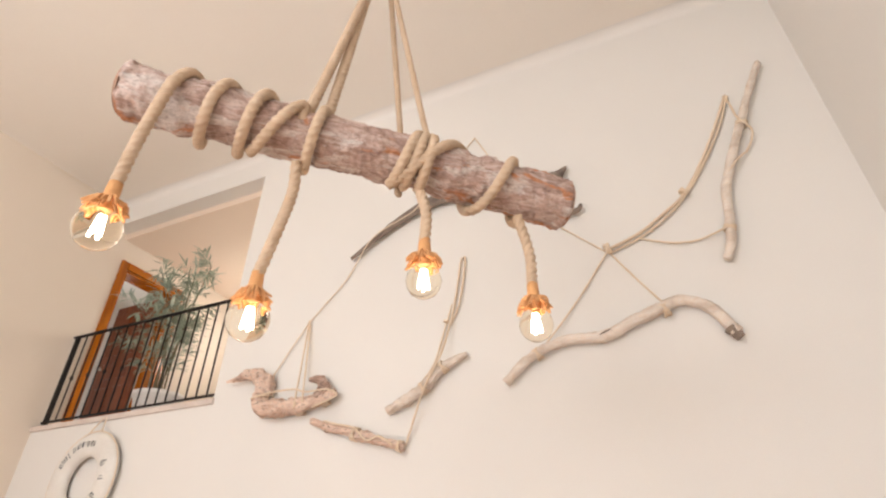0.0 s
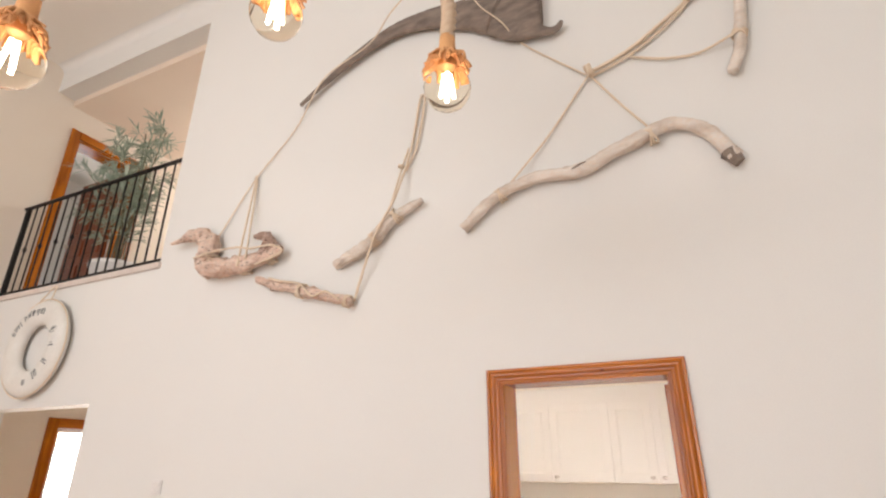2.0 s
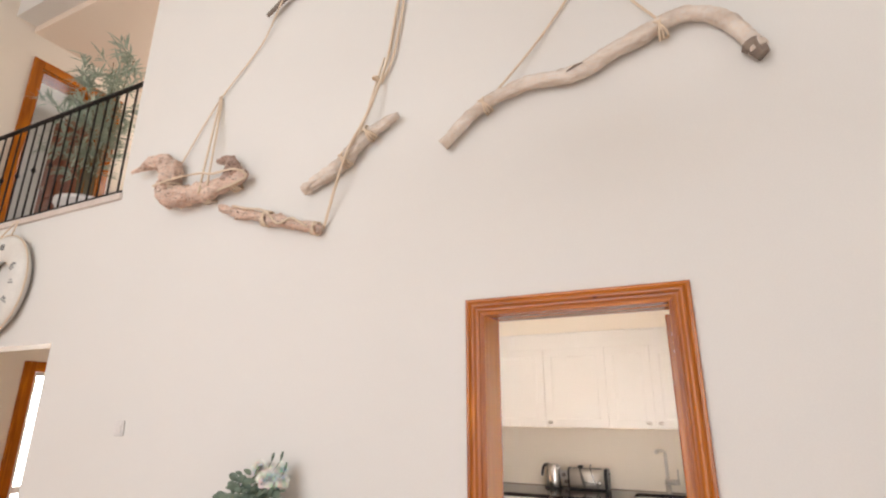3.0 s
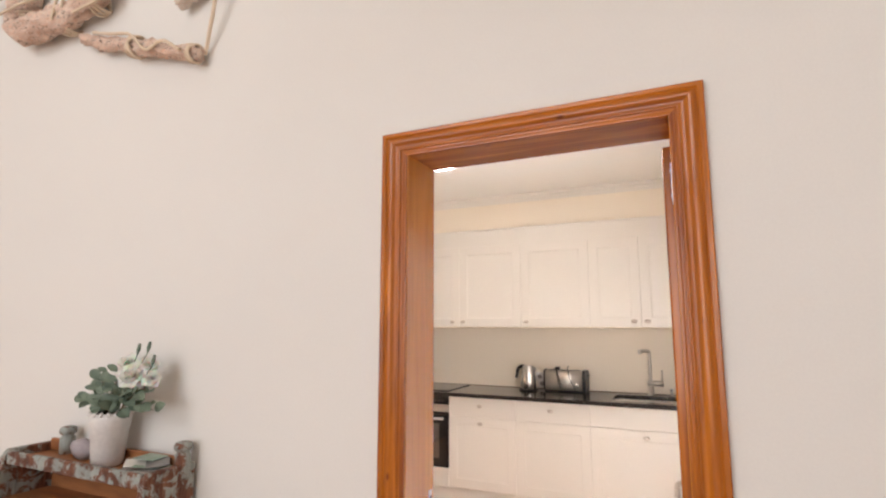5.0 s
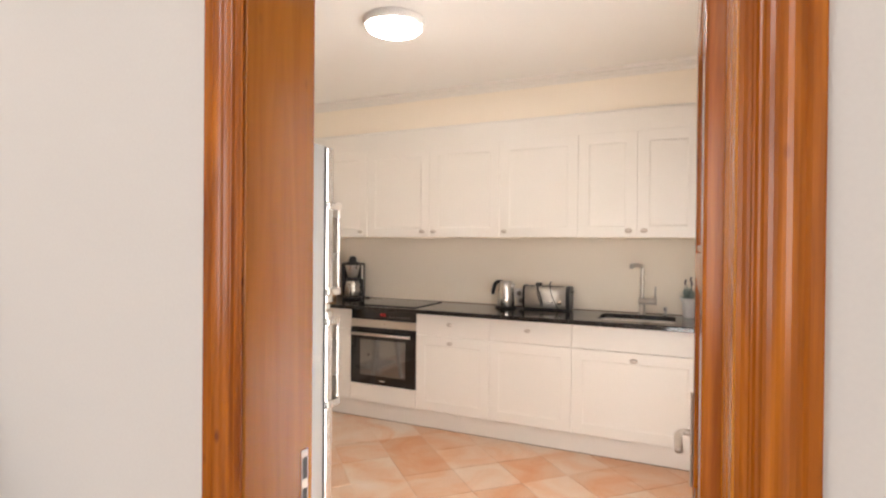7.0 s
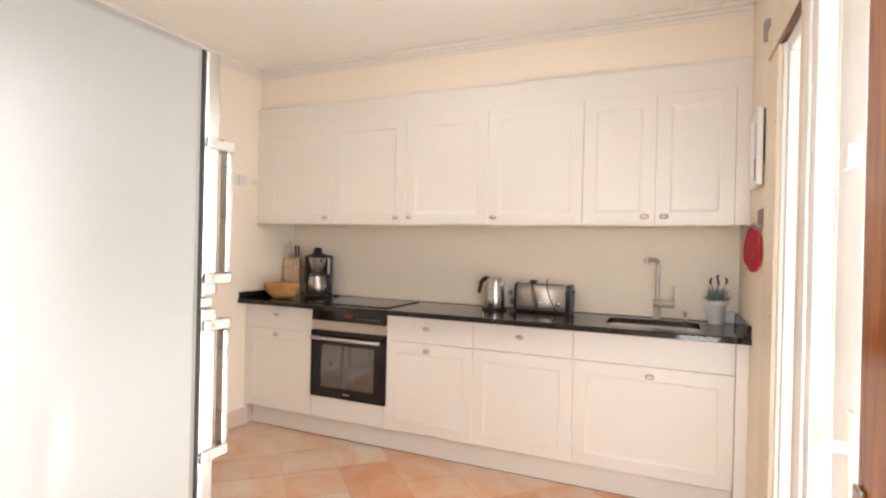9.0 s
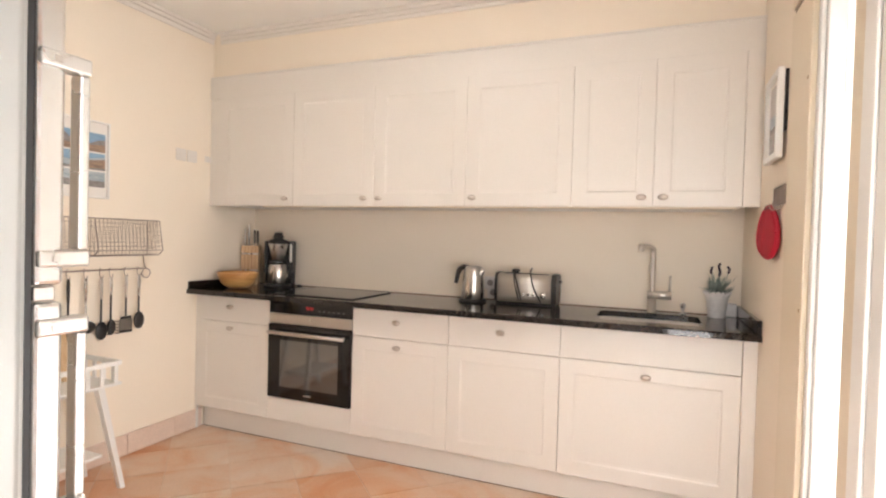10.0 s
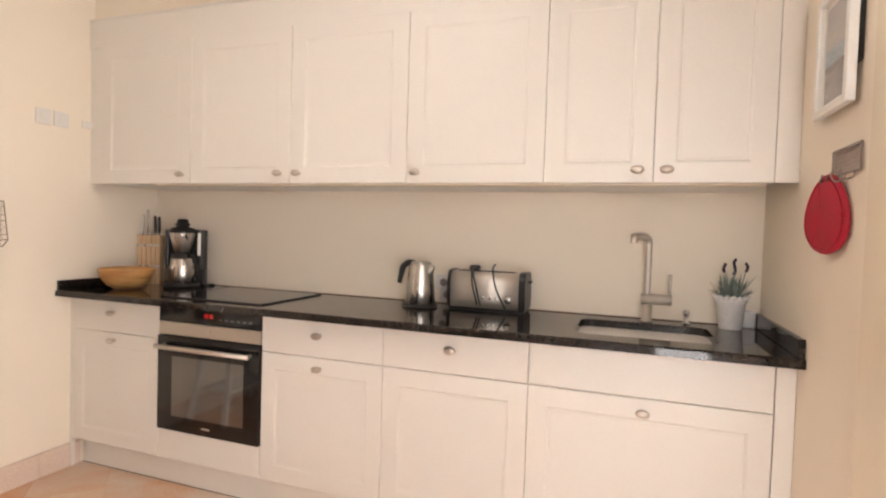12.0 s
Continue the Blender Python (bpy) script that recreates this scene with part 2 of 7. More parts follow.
SINK_STEEL = surface("sink_steel", (0.74, 0.71, 0.67), (0.68, 0.65, 0.61), 0.42, 0.35, 5, 200, (0.2, 1, 6), bump=0.01, depth=0.0005, speck=0.965)
SATIN = surface("satin_aluminium", (0.70, 0.68, 0.65), (0.64, 0.62, 0.59), 0.27, 0.92, 4, 160, bump=0.03, speck=0.965)
NICKEL = surface("brushed_nickel", (0.70, 0.63, 0.56), (0.62, 0.55, 0.49), 0.38, 1.0, 20, 200, bump=0.04)
BLACK_PLASTIC = surface("black_plastic", (0.022, 0.020, 0.020), (0.014, 0.013, 0.013), 0.35, 0, 9, 120, bump=0.05)
BLACK_GLASS = surface("black_ceramic_glass", (0.010, 0.009, 0.009), (0.007, 0.006, 0.006), 0.06, 0, 3, 60, bump=0.0)
OVEN_WINDOW = surface("smoked_oven_glass", (0.085, 0.075, 0.066), (0.05, 0.043, 0.038), 0.04, 0.0, 3, 50, bump=0.0)
OVEN_WINDOW.node_tree.nodes["Principled BSDF"].inputs["IOR"].default_value = 2.3
IRON = surface("black_wrought_iron", (0.022, 0.018, 0.018), (0.012, 0.010, 0.010), 0.5, 0.6, 12, 150, bump=0.3)
GAP = surface("dark_gap", (0.24, 0.165, 0.12), None, 0.9, 0, 5, 60)
TERRA_TILE = terracotta("terracotta_tile", True)
TERRA = terracotta("terracotta_floor", False)
GROUT = surface("pale_grout", (0.76, 0.60, 0.47), (0.72, 0.55, 0.43), 0.9, 0, 8, 140)
SKIRT = surface("pink_skirting_tile", (0.80, 0.65, 0.55), (0.77, 0.60, 0.49), 0.5, 0, 3, 80, bump=0.1)
JUTE = jute("thick_jute_rope", (0.66, 0.50, 0.36), (0.54, 0.39, 0.265))
TWINE = jute("pale_twine", (0.85, 0.71, 0.55), (0.76, 0.60, 0.44))
# jute of the rope ends, the bulbs' orange light put into its colour
FRAYED_LIT = jute("frayed_rope_lit", (0.80, 0.43, 0.19), (0.66, 0.32, 0.13))
BARK = bark()
END_GRAIN = surface("log_end_grain", (0.56, 0.38, 0.29), (0.40, 0.24, 0.17), 0.85, 0, 14, 120, bump=0.5)
DRIFT = weathered("grey_driftwood", (0.80, 0.73, 0.66), (0.60, 0.51, 0.43), (0.30, 0.23, 0.19), 5.0, 0.30)
DRIFT_BROWN = weathered("brown_driftwood", (0.78, 0.64, 0.54), (0.54, 0.38, 0.30), (0.16, 0.095, 0.072), 9.0, 0.42)
DRIFT_TAIL = weathered("knotty_driftwood", (0.56, 0.43, 0.36), (0.34, 0.23, 0.18), (0.12, 0.07, 0.055), 11.0, 0.46)
DRIFT_DARK = surface("dark_driftwood", (0.33, 0.26, 0.21), (0.16, 0.12, 0.098), 0.85, 0, 8, 80, (1, 3, 3), bump=0.7, depth=0.005)
FLAKING = flaking()
ORANGE_WOOD = surface("worn_orange_wood", (0.42, 0.17, 0.06), (0.24, 0.085, 0.03), 0.5, 0, 6, 90, (1, 6, 6), bump=0.2)
BOWL_WOOD = surface("turned_bowl_wood", (0.76, 0.43, 0.16), (0.52, 0.235, 0.07), 0.3, 0, 5, 40, (1, 1, 6), bump=0.03, spread=(0.4, 0.6))
PALE_WOOD = surface("pale_beech", (0.70, 0.50, 0.30), (0.58, 0.38, 0.21), 0.5, 0, 9, 90, (6, 6, 1), bump=0.1)
STONE = surface("purple_grey_stone", (0.46, 0.40, 0.41), (0.33, 0.28, 0.29), 0.8, 0, 20, 90, bump=0.5)
LEAF_GREY = surface("grey_green_leaf", (0.22, 0.28, 0.20), (0.10, 0.14, 0.10), 0.55, 0, 18, 90, bump=0.1)
LEAF_BAMBOO = surface("blue_green_leaf", (0.54, 0.60, 0.48), (0.24, 0.31, 0.23), 0.55, 0, 14, 90, bump=0.1)
STEM = surface("plant_stem", (0.17, 0.13, 0.07), (0.10, 0.09, 0.05), 0.7, 0, 12, 90)
PETAL = surface("cream_petal", (0.93, 0.91, 0.86), (0.90, 0.87, 0.80), 0.7, 0, 20, 90)
for key, value in (("Subsurface Weight", 0.5), ("Subsurface Scale", 0.012)):
    PETAL.node_tree.nodes["Principled BSDF"].inputs[key].default_value = value
SOIL = surface("soil", (0.06, 0.04, 0.03), (0.03, 0.02, 0.015), 0.95, 0, 30, 120, bump=0.8)
RED_SILICONE = surface("red_pot_holder", (0.47, 0.006, 0.030), (0.36, 0.004, 0.020), 0.6, 0, 12, 160, bump=0.25)
RING_WHITE = surface("weathered_white_canvas", (0.83, 0.80, 0.75), (0.76, 0.72, 0.66), 0.7, 0, 7, 130, bump=0.35)
INK = surface("faded_dark_paint", (0.26, 0.26, 0.26), (0.13, 0.135, 0.14), 0.8, 0, 20, 100)
PAPER = surface("white_paper", (0.83, 0.79, 0.74), (0.80, 0.76, 0.70), 0.75, 0, 3, 80, bump=0.03, speck=0.965)
BLUE_SKY = surface("print_sky_blue", (0.30, 0.46, 0.62), (0.20, 0.33, 0.48), 0.4, 0, 9, 60, (1, 1, 3), bump=0)
RIVER = surface("print_river", (0.56, 0.60, 0.62), (0.30, 0.37, 0.42), 0.4, 0, 14, 80, (1, 1, 5), bump=0)
BANK = surface("print_brown_bank", (0.46, 0.30, 0.20), (0.22, 0.15, 0.11), 0.4, 0, 22, 90, (1, 1, 3), bump=0)
HILL = surface("print_grey_hill", (0.34, 0.31, 0.29), (0.20, 0.19, 0.18), 0.4, 0, 26, 90, (1, 1, 2), bump=0)
HAZE = surface("print_haze", (0.58, 0.54, 0.51), (0.48, 0.44, 0.42), 0.35, 0, 6, 70, (1, 1, 3), bump=0)
GREY_SEA = surface("print_grey_sea", (0.44, 0.40, 0.38), (0.24, 0.21, 0.20), 0.25, 0, 7, 70, (1, 1, 4), bump=0)
PINK_PAPER = surface("leaflet_pink", (0.72, 0.52, 0.46), (0.40, 0.46, 0.44), 0.4, 0, 30, 90, bump=0)
GREEN_PAPER = surface("leaflet_green", (0.24, 0.36, 0.20), (0.42, 0.48, 0.44), 0.4, 0, 30, 90, bump=0)
WIRE = surface("grey_wire", (0.42, 0.35, 0.31), (0.30, 0.24, 0.21), 0.5, 0.6, 20, 120)
PANE = glass_of("window_glass")
BULB_GLASS = glass_of("amber_bulb_glass", (1.0, 0.93, 0.80), 0.0, 1.12)
FILAMENT = glow("filament_glow", (1.0, 0.88, 0.70), 9.0)
LAMP_DISC = glow("lamp_diffuser_glow", (1.0, 0.92, 0.84), 22.0)
RED_DIGITS = glow("red_clock_digits", (1.0, 0.015, 0.01), 0.14, (0.3, 0.01, 0.01))
TERRACE = surface("pale_terrace_stone", (0.60, 0.52, 0.44), (0.50, 0.42, 0.35), 0.8, 0, 2, 60, bump=0.2)
GARDEN_BRICK = surface("garden_brick", (0.42, 0.20, 0.13), (0.32, 0.15, 0.10), 0.85, 0, 9, 80, bump=0.4)

# ---- building blocks ----


def mesh_of(name, bm, mat, smooth=False):
    me = bpy.data.meshes.new(name)
    bm.normal_update()
    bm.to_mesh(me)
    bm.free()
    for m in mat if isinstance(mat, (list, tuple)) else [mat]:
        me.materials.append(m)
    if smooth:
        me.shade_smooth()
    return me


def part(name, bm, mat, parent, label="", smooth=False):
    """One mesh, built in the world's coordinates, under a thing or a part."""
    ob = new(name, mesh_of(name, bm, mat, smooth))
    ob.parent = parent
    if parent.type == "EMPTY":
        ob.matrix_parent_inverse = parent.matrix_basis.inverted()
    if label:
        tagged(ob, label)
    return ob


def thing(name, at, label, category, group="", kind=""):
    ob = new(name)
    ob.empty_display_size = 0.05
    ob.matrix_basis = Matrix.Translation(at)
    return tagged(ob, label, category, group, kind)


def solo(name, bm, mat, label, category, group="", kind="", smooth=False):
    return tagged(new(name, mesh_of(name, bm, mat, smooth)), label, category, group, kind)


def box(bm, x0, x1, y0, y1, z0, z1, bevel=0.0, seg=2):
    r = bmesh.ops.create_cube(bm, size=1.0)
    for v in r["verts"]:
        v.co = Vector(((x0 + x1) / 2 + v.co.x * (x1 - x0), (y0 + y1) / 2 + v.co.y * (y1 - y0), (z0 + z1) / 2 + v.co.z * (z1 - z0)))
    if bevel:
        es = list({e for v in r["verts"] for e in v.link_edges})
        bmesh.ops.bevel(bm, geom=es, offset=bevel, segments=seg, profile=0.5, affect="EDGES")
    return bm


def block(*a, **k):
    return box(bmesh.new(), *a, **k)


def lathe(bm, profile, at=(0, 0, 0), n=24, m=None, squash=(1, 1)):
    """Turn (radius, height) pairs about the upright through at; m turns and moves the whole."""
    rings = []
    for r, h in profile:
        ring = []
        for i in range(n):
            a = 2 * math.pi * i / n
            p = Vector((r * math.cos(a) * squash[0], r * math.sin(a) * squash[1], h))
            ring.append(bm.verts.new((m @ p) if m else (p + Vector(at))))
        rings.append(ring)
    for lo, hi in zip(rings, rings[1:]):
        for i in range(n):
            bm.faces.new((lo[i], lo[(i + 1) % n], hi[(i + 1) % n], hi[i]))
    bm.faces.new(reversed(rings[0]))
    bm.faces.new(rings[-1])
    return bm


def spline(points, step):
    """Points at even steps along a smooth curve through the given ones."""
    ps = [Vector(p) for p in points]
    if len(ps) == 2:
        n = max(2, int((ps[1] - ps[0]).length / step))
        return [ps[0].lerp(ps[1], i / n) for i in range(n + 1)]
    out = []
    ext = [2 * ps[0] - ps[1], *ps, 2 * ps[-1] - ps[-2]]
    for a, b, c, d in zip(ext, ext[1:], ext[2:], ext[3:]):
        n = max(2, int((c - b).length / step))
        for i in range(n):
            s = i / n
            out.append(0.5 * (2 * b + (c - a) * s + (2 * a - 5 * b + 4 * c - d) * s * s + (3 * b - a - 3 * c + d) * s ** 3))
    return out + [ps[-1]]


def tube(bm, pts, radius, n=8, twist=None, rough=0.0, seed=0, squash=None):
    """A tube along pts. radius: a number or a function of 0..1. twist: (strands, turn length) for laid rope. rough: lumps."""
    rf = radius if callable(radius) else (lambda s: radius)
    up = Vector((0, 0, 1))
    tan = (pts[1] - pts[0]).normalized()
    side = tan.cross(up if abs(tan.z) < 0.9 else Vector((1, 0, 0))).normalized()
    rings, length = [], 0.0
    for k, p in enumerate(pts):
        t2 = (pts[min(k + 1, len(pts) - 1)] - pts[max(k - 1, 0)]).normalized()
        side = (side - t2 * side.dot(t2)).normalized()
        other = t2.cross(side)
        if k:
            length += (p - pts[k - 1]).length
        s = k / (len(pts) - 1)
        ring = []
        for i in range(n):
            a = 2 * math.pi * i / n
            r = rf(s)
            if twist:
                r *= 0.77 + 0.28 * abs(math.cos(0.5 * twist[0] * (a - 2 * math.pi * length / twist[1])))
            d = side * math.cos(a) + other * math.sin(a) * (squash or 1.0)
            if rough:
                q = p * 9 + d * 0.9 + Vector((seed * 7.3, 0, 0))
                r *= 1 + rough * (noise.noise(q) + 0.6 * noise.noise(q * 2.7) + 0.35 * noise.noise(q * 6.1) - 0.45 * max(0.0, 0.16 - abs(noise.noise(q * 3.3 + Vector((5, 1, 2))))) / 0.16)
            ring.append(bm.verts.new(p + d * r))
        rings.append(ring)
    for lo, hi in zip(rings, rings[1:]):
        for i in range(n):
            bm.faces.new((lo[i], lo[(i + 1) % n], hi[(i + 1) % n], hi[i]))
    bm.faces.new(reversed(rings[0]))
    bm.faces.new(rings[-1])
    return bm


def rope_of(points, radius, step=None):
    return tube(bmesh.new(), spline(points, step or radius * 0.8), radius, 18 if radius > 0.011 else 9, (3, radius * (4.2 if radius > 0.011 else 6.0)))


def panel_front(bm, x0, x1, z0, z1, y, thick, rim=0.065, sink=0.006):
    """A framed door front that faces -y, its face at y: rim, a moulded step, a flat field."""
    steps = [(0, 0.0015), (0.0025, 0), (rim, 0), (rim + 0.004, sink * 0.35), (rim + 0.010, sink), (rim + 0.012, sink * 0.7), (rim + 0.020, sink)]
    loops = []
    for inset, deep in steps:
        a, b, c, d = x0 + inset, x1 - inset, z0 + inset, z1 - inset
        loops.append([bm.verts.new(p) for p in ((a, y + deep, c), (b, y + deep, c), (b, y + deep, d), (a, y + deep, d))])
    rear = [bm.verts.new(p) for p in ((x0, y + thick, z0), (x1, y + thick, z0), (x1, y + thick, z1), (x0, y + thick, z1))]
    chain = [rear] + loops
    for lo, hi in zip(chain, chain[1:]):
        for i in range(4):
            bm.faces.new((lo[i], lo[(i + 1) % 4], hi[(i + 1) % 4], hi[i]))
    bm.faces.new(loops[-1])
    bm.faces.new(reversed(rear))
    return bm


def wall_with_holes(name, label, mat, axis, a0, a1, z0, z1, d0, d1, holes, group=""):
    """A wall along x (axis 'x', depth in y) or along y, of thickness d0..d1, with holes (a0, a1, z0, z1) through it."""
    bm = bmesh.new()
    xs = sorted({a0, a1, *[h[0] for h in holes], *[h[1] for h in holes]})
    zs = sorted({z0, z1, *[h[2] for h in holes], *[h[3] for h in holes]})
    grid = {}

    def solid(i, k):
        if not (0 <= i < len(xs) - 1 and 0 <= k < len(zs) - 1):
            return False
        cx, cz = (xs[i] + xs[i + 1]) / 2, (zs[k] + zs[k + 1]) / 2
        return not any(h[0] < cx < h[1] and h[2] < cz < h[3] for h in holes)

    def vert(a, d, z):
        key = (round(a, 5), round(d, 5), round(z, 5))
        if key not in grid:
            grid[key] = bm.verts.new((a, d, z) if axis == "x" else (d, a, z))
        return grid[key]

    for i in range(len(xs) - 1):
        for k in range(len(zs) - 1):
            if not solid(i, k):
                continue
            p, q, u, w = xs[i], xs[i + 1], zs[k], zs[k + 1]
            bm.faces.new([vert(a, d0, z) for a, z in ((p, u), (q, u), (q, w), (p, w))])
            bm.faces.new([vert(a, d1, z) for a, z in ((p, w), (q, w), (q, u), (p, u))])
            for di, dk, e in ((-1, 0, ((p, u), (p, w))), (1, 0, ((q, w), (q, u))), (0, -1, ((q, u), (p, u))), (0, 1, ((p, w), (q, w)))):
                if not solid(i + di, k + dk):
                    (a, z), (b, y) = e
                    bm.faces.new([vert(a, d0, z), vert(a, d1, z), vert(b, d1, y), vert(b, d0, y)])
    bmesh.ops.recalc_face_normals(bm, faces=bm.faces)
    return solo(name, bm, mat, label, "wall", group, "structure")


def structure(name, bm, mat, label, category, smooth=False):
    return solo(name, bm, mat, label, category, "", "structure", smooth)


# ---- the large structure ----
XL, XR, YN, YS, HIGH = -5.70, 1.03, 2.85, -3.10, 5.56
KX0, KX1, KY0, KY1, KH = -3.39, -0.12, 3.02, 6.40, 2.66
DX0, DX1, DTOP = -0.952, -0.208, 2.028
HX0, HX1, HTOP = -5.28, -3.93, 2.045
BX1, BZ0, BZ1 = -3.50, 2.995, 5.27

wall_with_holes("wall_north", "warm cream plaster wall with a kitchen doorway and an indoor balcony opening", PLASTER, "x", XL, XR, 0, HIGH, YN, KY0,
                [(DX0, DX1, 0, DTOP), (HX0, HX1, 0, HTOP), (XL, BX1, BZ0, BZ1)])
wall_with_holes("wall_west", "warm cream plaster side wall of the tall living room", SIDE_PLASTER_BOUNCE, "y", YS, 5.0, 0, HIGH, XL - 0.2, XL,
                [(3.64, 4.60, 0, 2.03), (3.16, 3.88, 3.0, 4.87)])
wall_with_holes("wall_east", "warm cream plaster side wall of the tall living room", PLASTER, "y", YS, KY0, 0, HIGH, XR, XR + 0.2, [])
wall_with_holes("wall_south", "unseen cream plaster wall with assumed tall windows", PLASTER, "x", XL - 0.2, XR + 0.2, 0, HIGH, YS - 0.2, YS,
                [(-4.7, -2.5, 0.55, 2.95), (-2.0, 0.2, 0.55, 2.95), (-3.95, -0.65, 3.5, 4.9)])
structure("floor", block(XL, XR, YS, KY0 - 0.17, -0.12, 0.0), TERRA, "plain terracotta floor of the living room", "floor")
structure("ceiling", block(XL - 0.2, XR + 0.2, YS - 0.2, KY0, HIGH, HIGH + 0.15), CEILING, "pale flat plaster ceiling high above", "ceiling")

# cove along the top of the living-room wall, a quarter round run out of plaster
bm = bmesh.new()
arc = [(0.0, 0.0), (0.0, 0.085)] + [(0.085 - 0.085 * math.cos(a), 0.085 - 0.085 * math.sin(a)) for a in [math.pi / 2 * k / 8 for k in range(1, 9)]]
ends = [[bm.verts.new((x, YN - 0.001 - d, HIGH - 0.001 - h)) for d, h in arc] for x in (XL + 0.001, XR - 0.001)]
for k in range(len(arc)):
    q = (k + 1) % len(arc)
    bm.faces.new((ends[0][k], ends[0][q], ends[1][q], ends[1][k]))
bm.faces.new(ends[0])
bm.faces.new(list(reversed(ends[1])))
bmesh.ops.recalc_face_normals(bm, faces=bm.faces)
structure("trim_cornice", bm, PLASTER, "plain plaster cove below the high ceiling", "cornice")

# landing behind the balcony, and the hall below it
structure("floor_landing", block(XL, BX1 + 0.7, KY0 + 0.003, 5.0, 2.72, 2.985), CEILING, "landing floor slab above the hall", "floor")
structure("wall_landing_back", block(XL, BX1 + 0.9, 5.0, 5.15, 2.73, HIGH), PINK_BOUNCE_PLASTER, "tan plaster wall behind the landing", "wall")
structure("wall_hall_back", block(XL, BX1 - 0.05, 5.0, 5.15, 0, 2.72), TAN_WALL, "tan plaster wall at the end of the hall", "wall")
structure("wall_landing_east", block(BX1 + 0.70, BX1 + 0.85, KY0, 5.0, 2.72, HIGH), PLASTER, "plaster end wall of the landing", "wall")
structure("wall_hall_east", block(BX1 - 0.04, KX0 - 0.003, KY0 + 0.002, 5.0, 0, 2.715), TAN_WALL, "plaster wall between hall and kitchen", "wall")
structure("floor_hall", block(XL, BX1, KY0 - 0.17, 5.0, -0.12, -0.002), TERRA, "terracotta floor of the hall", "floor")
structure("ceiling_landing", block(XL, BX1 + 0.85, KY0 + 0.001, 5.0, 5.20, 5.35), PINK_BOUNCE_PLASTER, "plaster ceiling over the landing", "ceiling")

# bedroom beyond the landing door
bm = bmesh.new()
box(bm, -8.0, XL - 0.2, 2.6, 2.7, 2.9, 5.5)
box(bm, -8.0, XL - 0.2, 5.3, 5.4, 2.9, 5.5)
box(bm, -8.1, -8.0, 2.6, 5.4, 2.9, 5.5)
box(bm, -8.0, XL - 0.2, 2.7, 5.3, 2.9, 2.99)
structure("wall_bedroom", bm, PLASTER, "pale plaster walls of the room past the landing", "wall")
structure("ceiling_bedroom", block(-8.1, XL - 0.2, 2.6, 5.4, 5.5, 5.6), CEILING, "pale ceiling of the room past the landing", "ceiling")

# kitchen shell
wall_with_holes("wall_kitchen_east", "cream kitchen wall with a glazed terrace door", CREAM_WALL, "y", KY0, KY1 + 0.2, 0, KH, KX1, KX1 + 0.22, [(3.40, 5.09, 0.0, 2.12)])
wall_with_holes("wall_kitchen_west", "cream kitchen side wall", CREAM_WALL, "y", KY0 + 0.001, KY1 + 0.2, 0, KH, KX0 - 0.15, KX0, [])
structure("wall_kitchen_north", block(KX0, KX1, KY1, KY1 + 0.2, 0, KH), CREAM_WALL, "cream splashback wall behind the worktop", "wall")
structure("ceiling_kitchen", block(KX0 - 0.15, KX1 + 0.22, KY0, KY1 + 0.2, KH, KH + 0.06), KITCHEN_CEILING, "flat cream kitchen ceiling", "ceiling")
floor_kitchen = structure("floor_kitchen", block(KX0, KX1, YN, KY1, -0.12, -0.0034), GROUT, "kitchen floor of diagonal terracotta tiles", "floor")

# moulding under the kitchen ceiling
bm = bmesh.new()
for a, b, c in ((0.036, 0.0, 0.022), (0.024, 0.022, 0.045), (0.012, 0.045, 0.075)):
    box(bm, KX0 + 0.001, KX0 + a, KY0 + 0.05, 5.965, KH - c, KH - b - 0.001, 0.005, 3)
structure("trim_kitchen_west", bm, CEILING, "stepped plaster moulding under the kitchen ceiling", "moulding")
bm = bmesh.new()
for a, b, c in ((0.020, 0.0, 0.026), (0.013, 0.026, 0.050), (0.006, 0.050, 0.075)):
    box(bm, KX0 + 0.06, KX1 - 0.001, 5.975 - a, 5.974, KH - c, KH - b - 0.001, 0.005, 3)
structure("trim_kitchen_north", bm, CEILING, "stepped plaster moulding over the wall cabinets", "moulding")
bm = block(KX0 + 0.001, KX1 - 0.001, 5.975, KY1 - 0.001, 2.362, KH - 0.001)
structure("wall_soffit", bm, CREAM_WALL, "boxed-in plaster soffit over the wall cabinets", "soffit")

# skirting of the kitchen's west wall, tile by tile
sk = thing("baseboard", (KX0, 4.5, 0), "pinkish terracotta skirting tiles along the kitchen wall", "skirting", "", "structure")
y = 3.06
while y < 5.90:
    part("skirting_tile", block(KX0 + 0.001, KX0 + 0.012, y, min(y + 0.3293, 5.915), 0.001, 0.125, 0.003, 1), SKIRT, sk)
    y += 0.33

# terrace outside
structure("ground", block(-60, 60, -60, 60, -0.3, -0.14), TERRACE, "pale ground around the house", "ground")
structure("pavement", block(KX1 + 0.22, 5.0, 1.0, 9.0, -0.139, -0.02), TERRACE, "pale stone terrace in the sun", "terrace")
bm = bmesh.new()
box(bm, 4.2, 4.45, 0.0, 10.0, -0.02, 1.1)
structure("wall_garden", bm, GARDEN_BRICK, "low brick garden wall", "wall")
structure("wall_porch", block(KX1 + 0.221, 1.5, 5.10, 5.30, -0.02, 2.66), CREAM_WALL, "cream plaster porch wall outside the terrace door", "wall")
structure("wall_porch_side", block(1.51, 1.66, 2.6, 5.3, -0.02, 2.66), TERRACE, "pale stone wall across the terrace from the door", "wall")
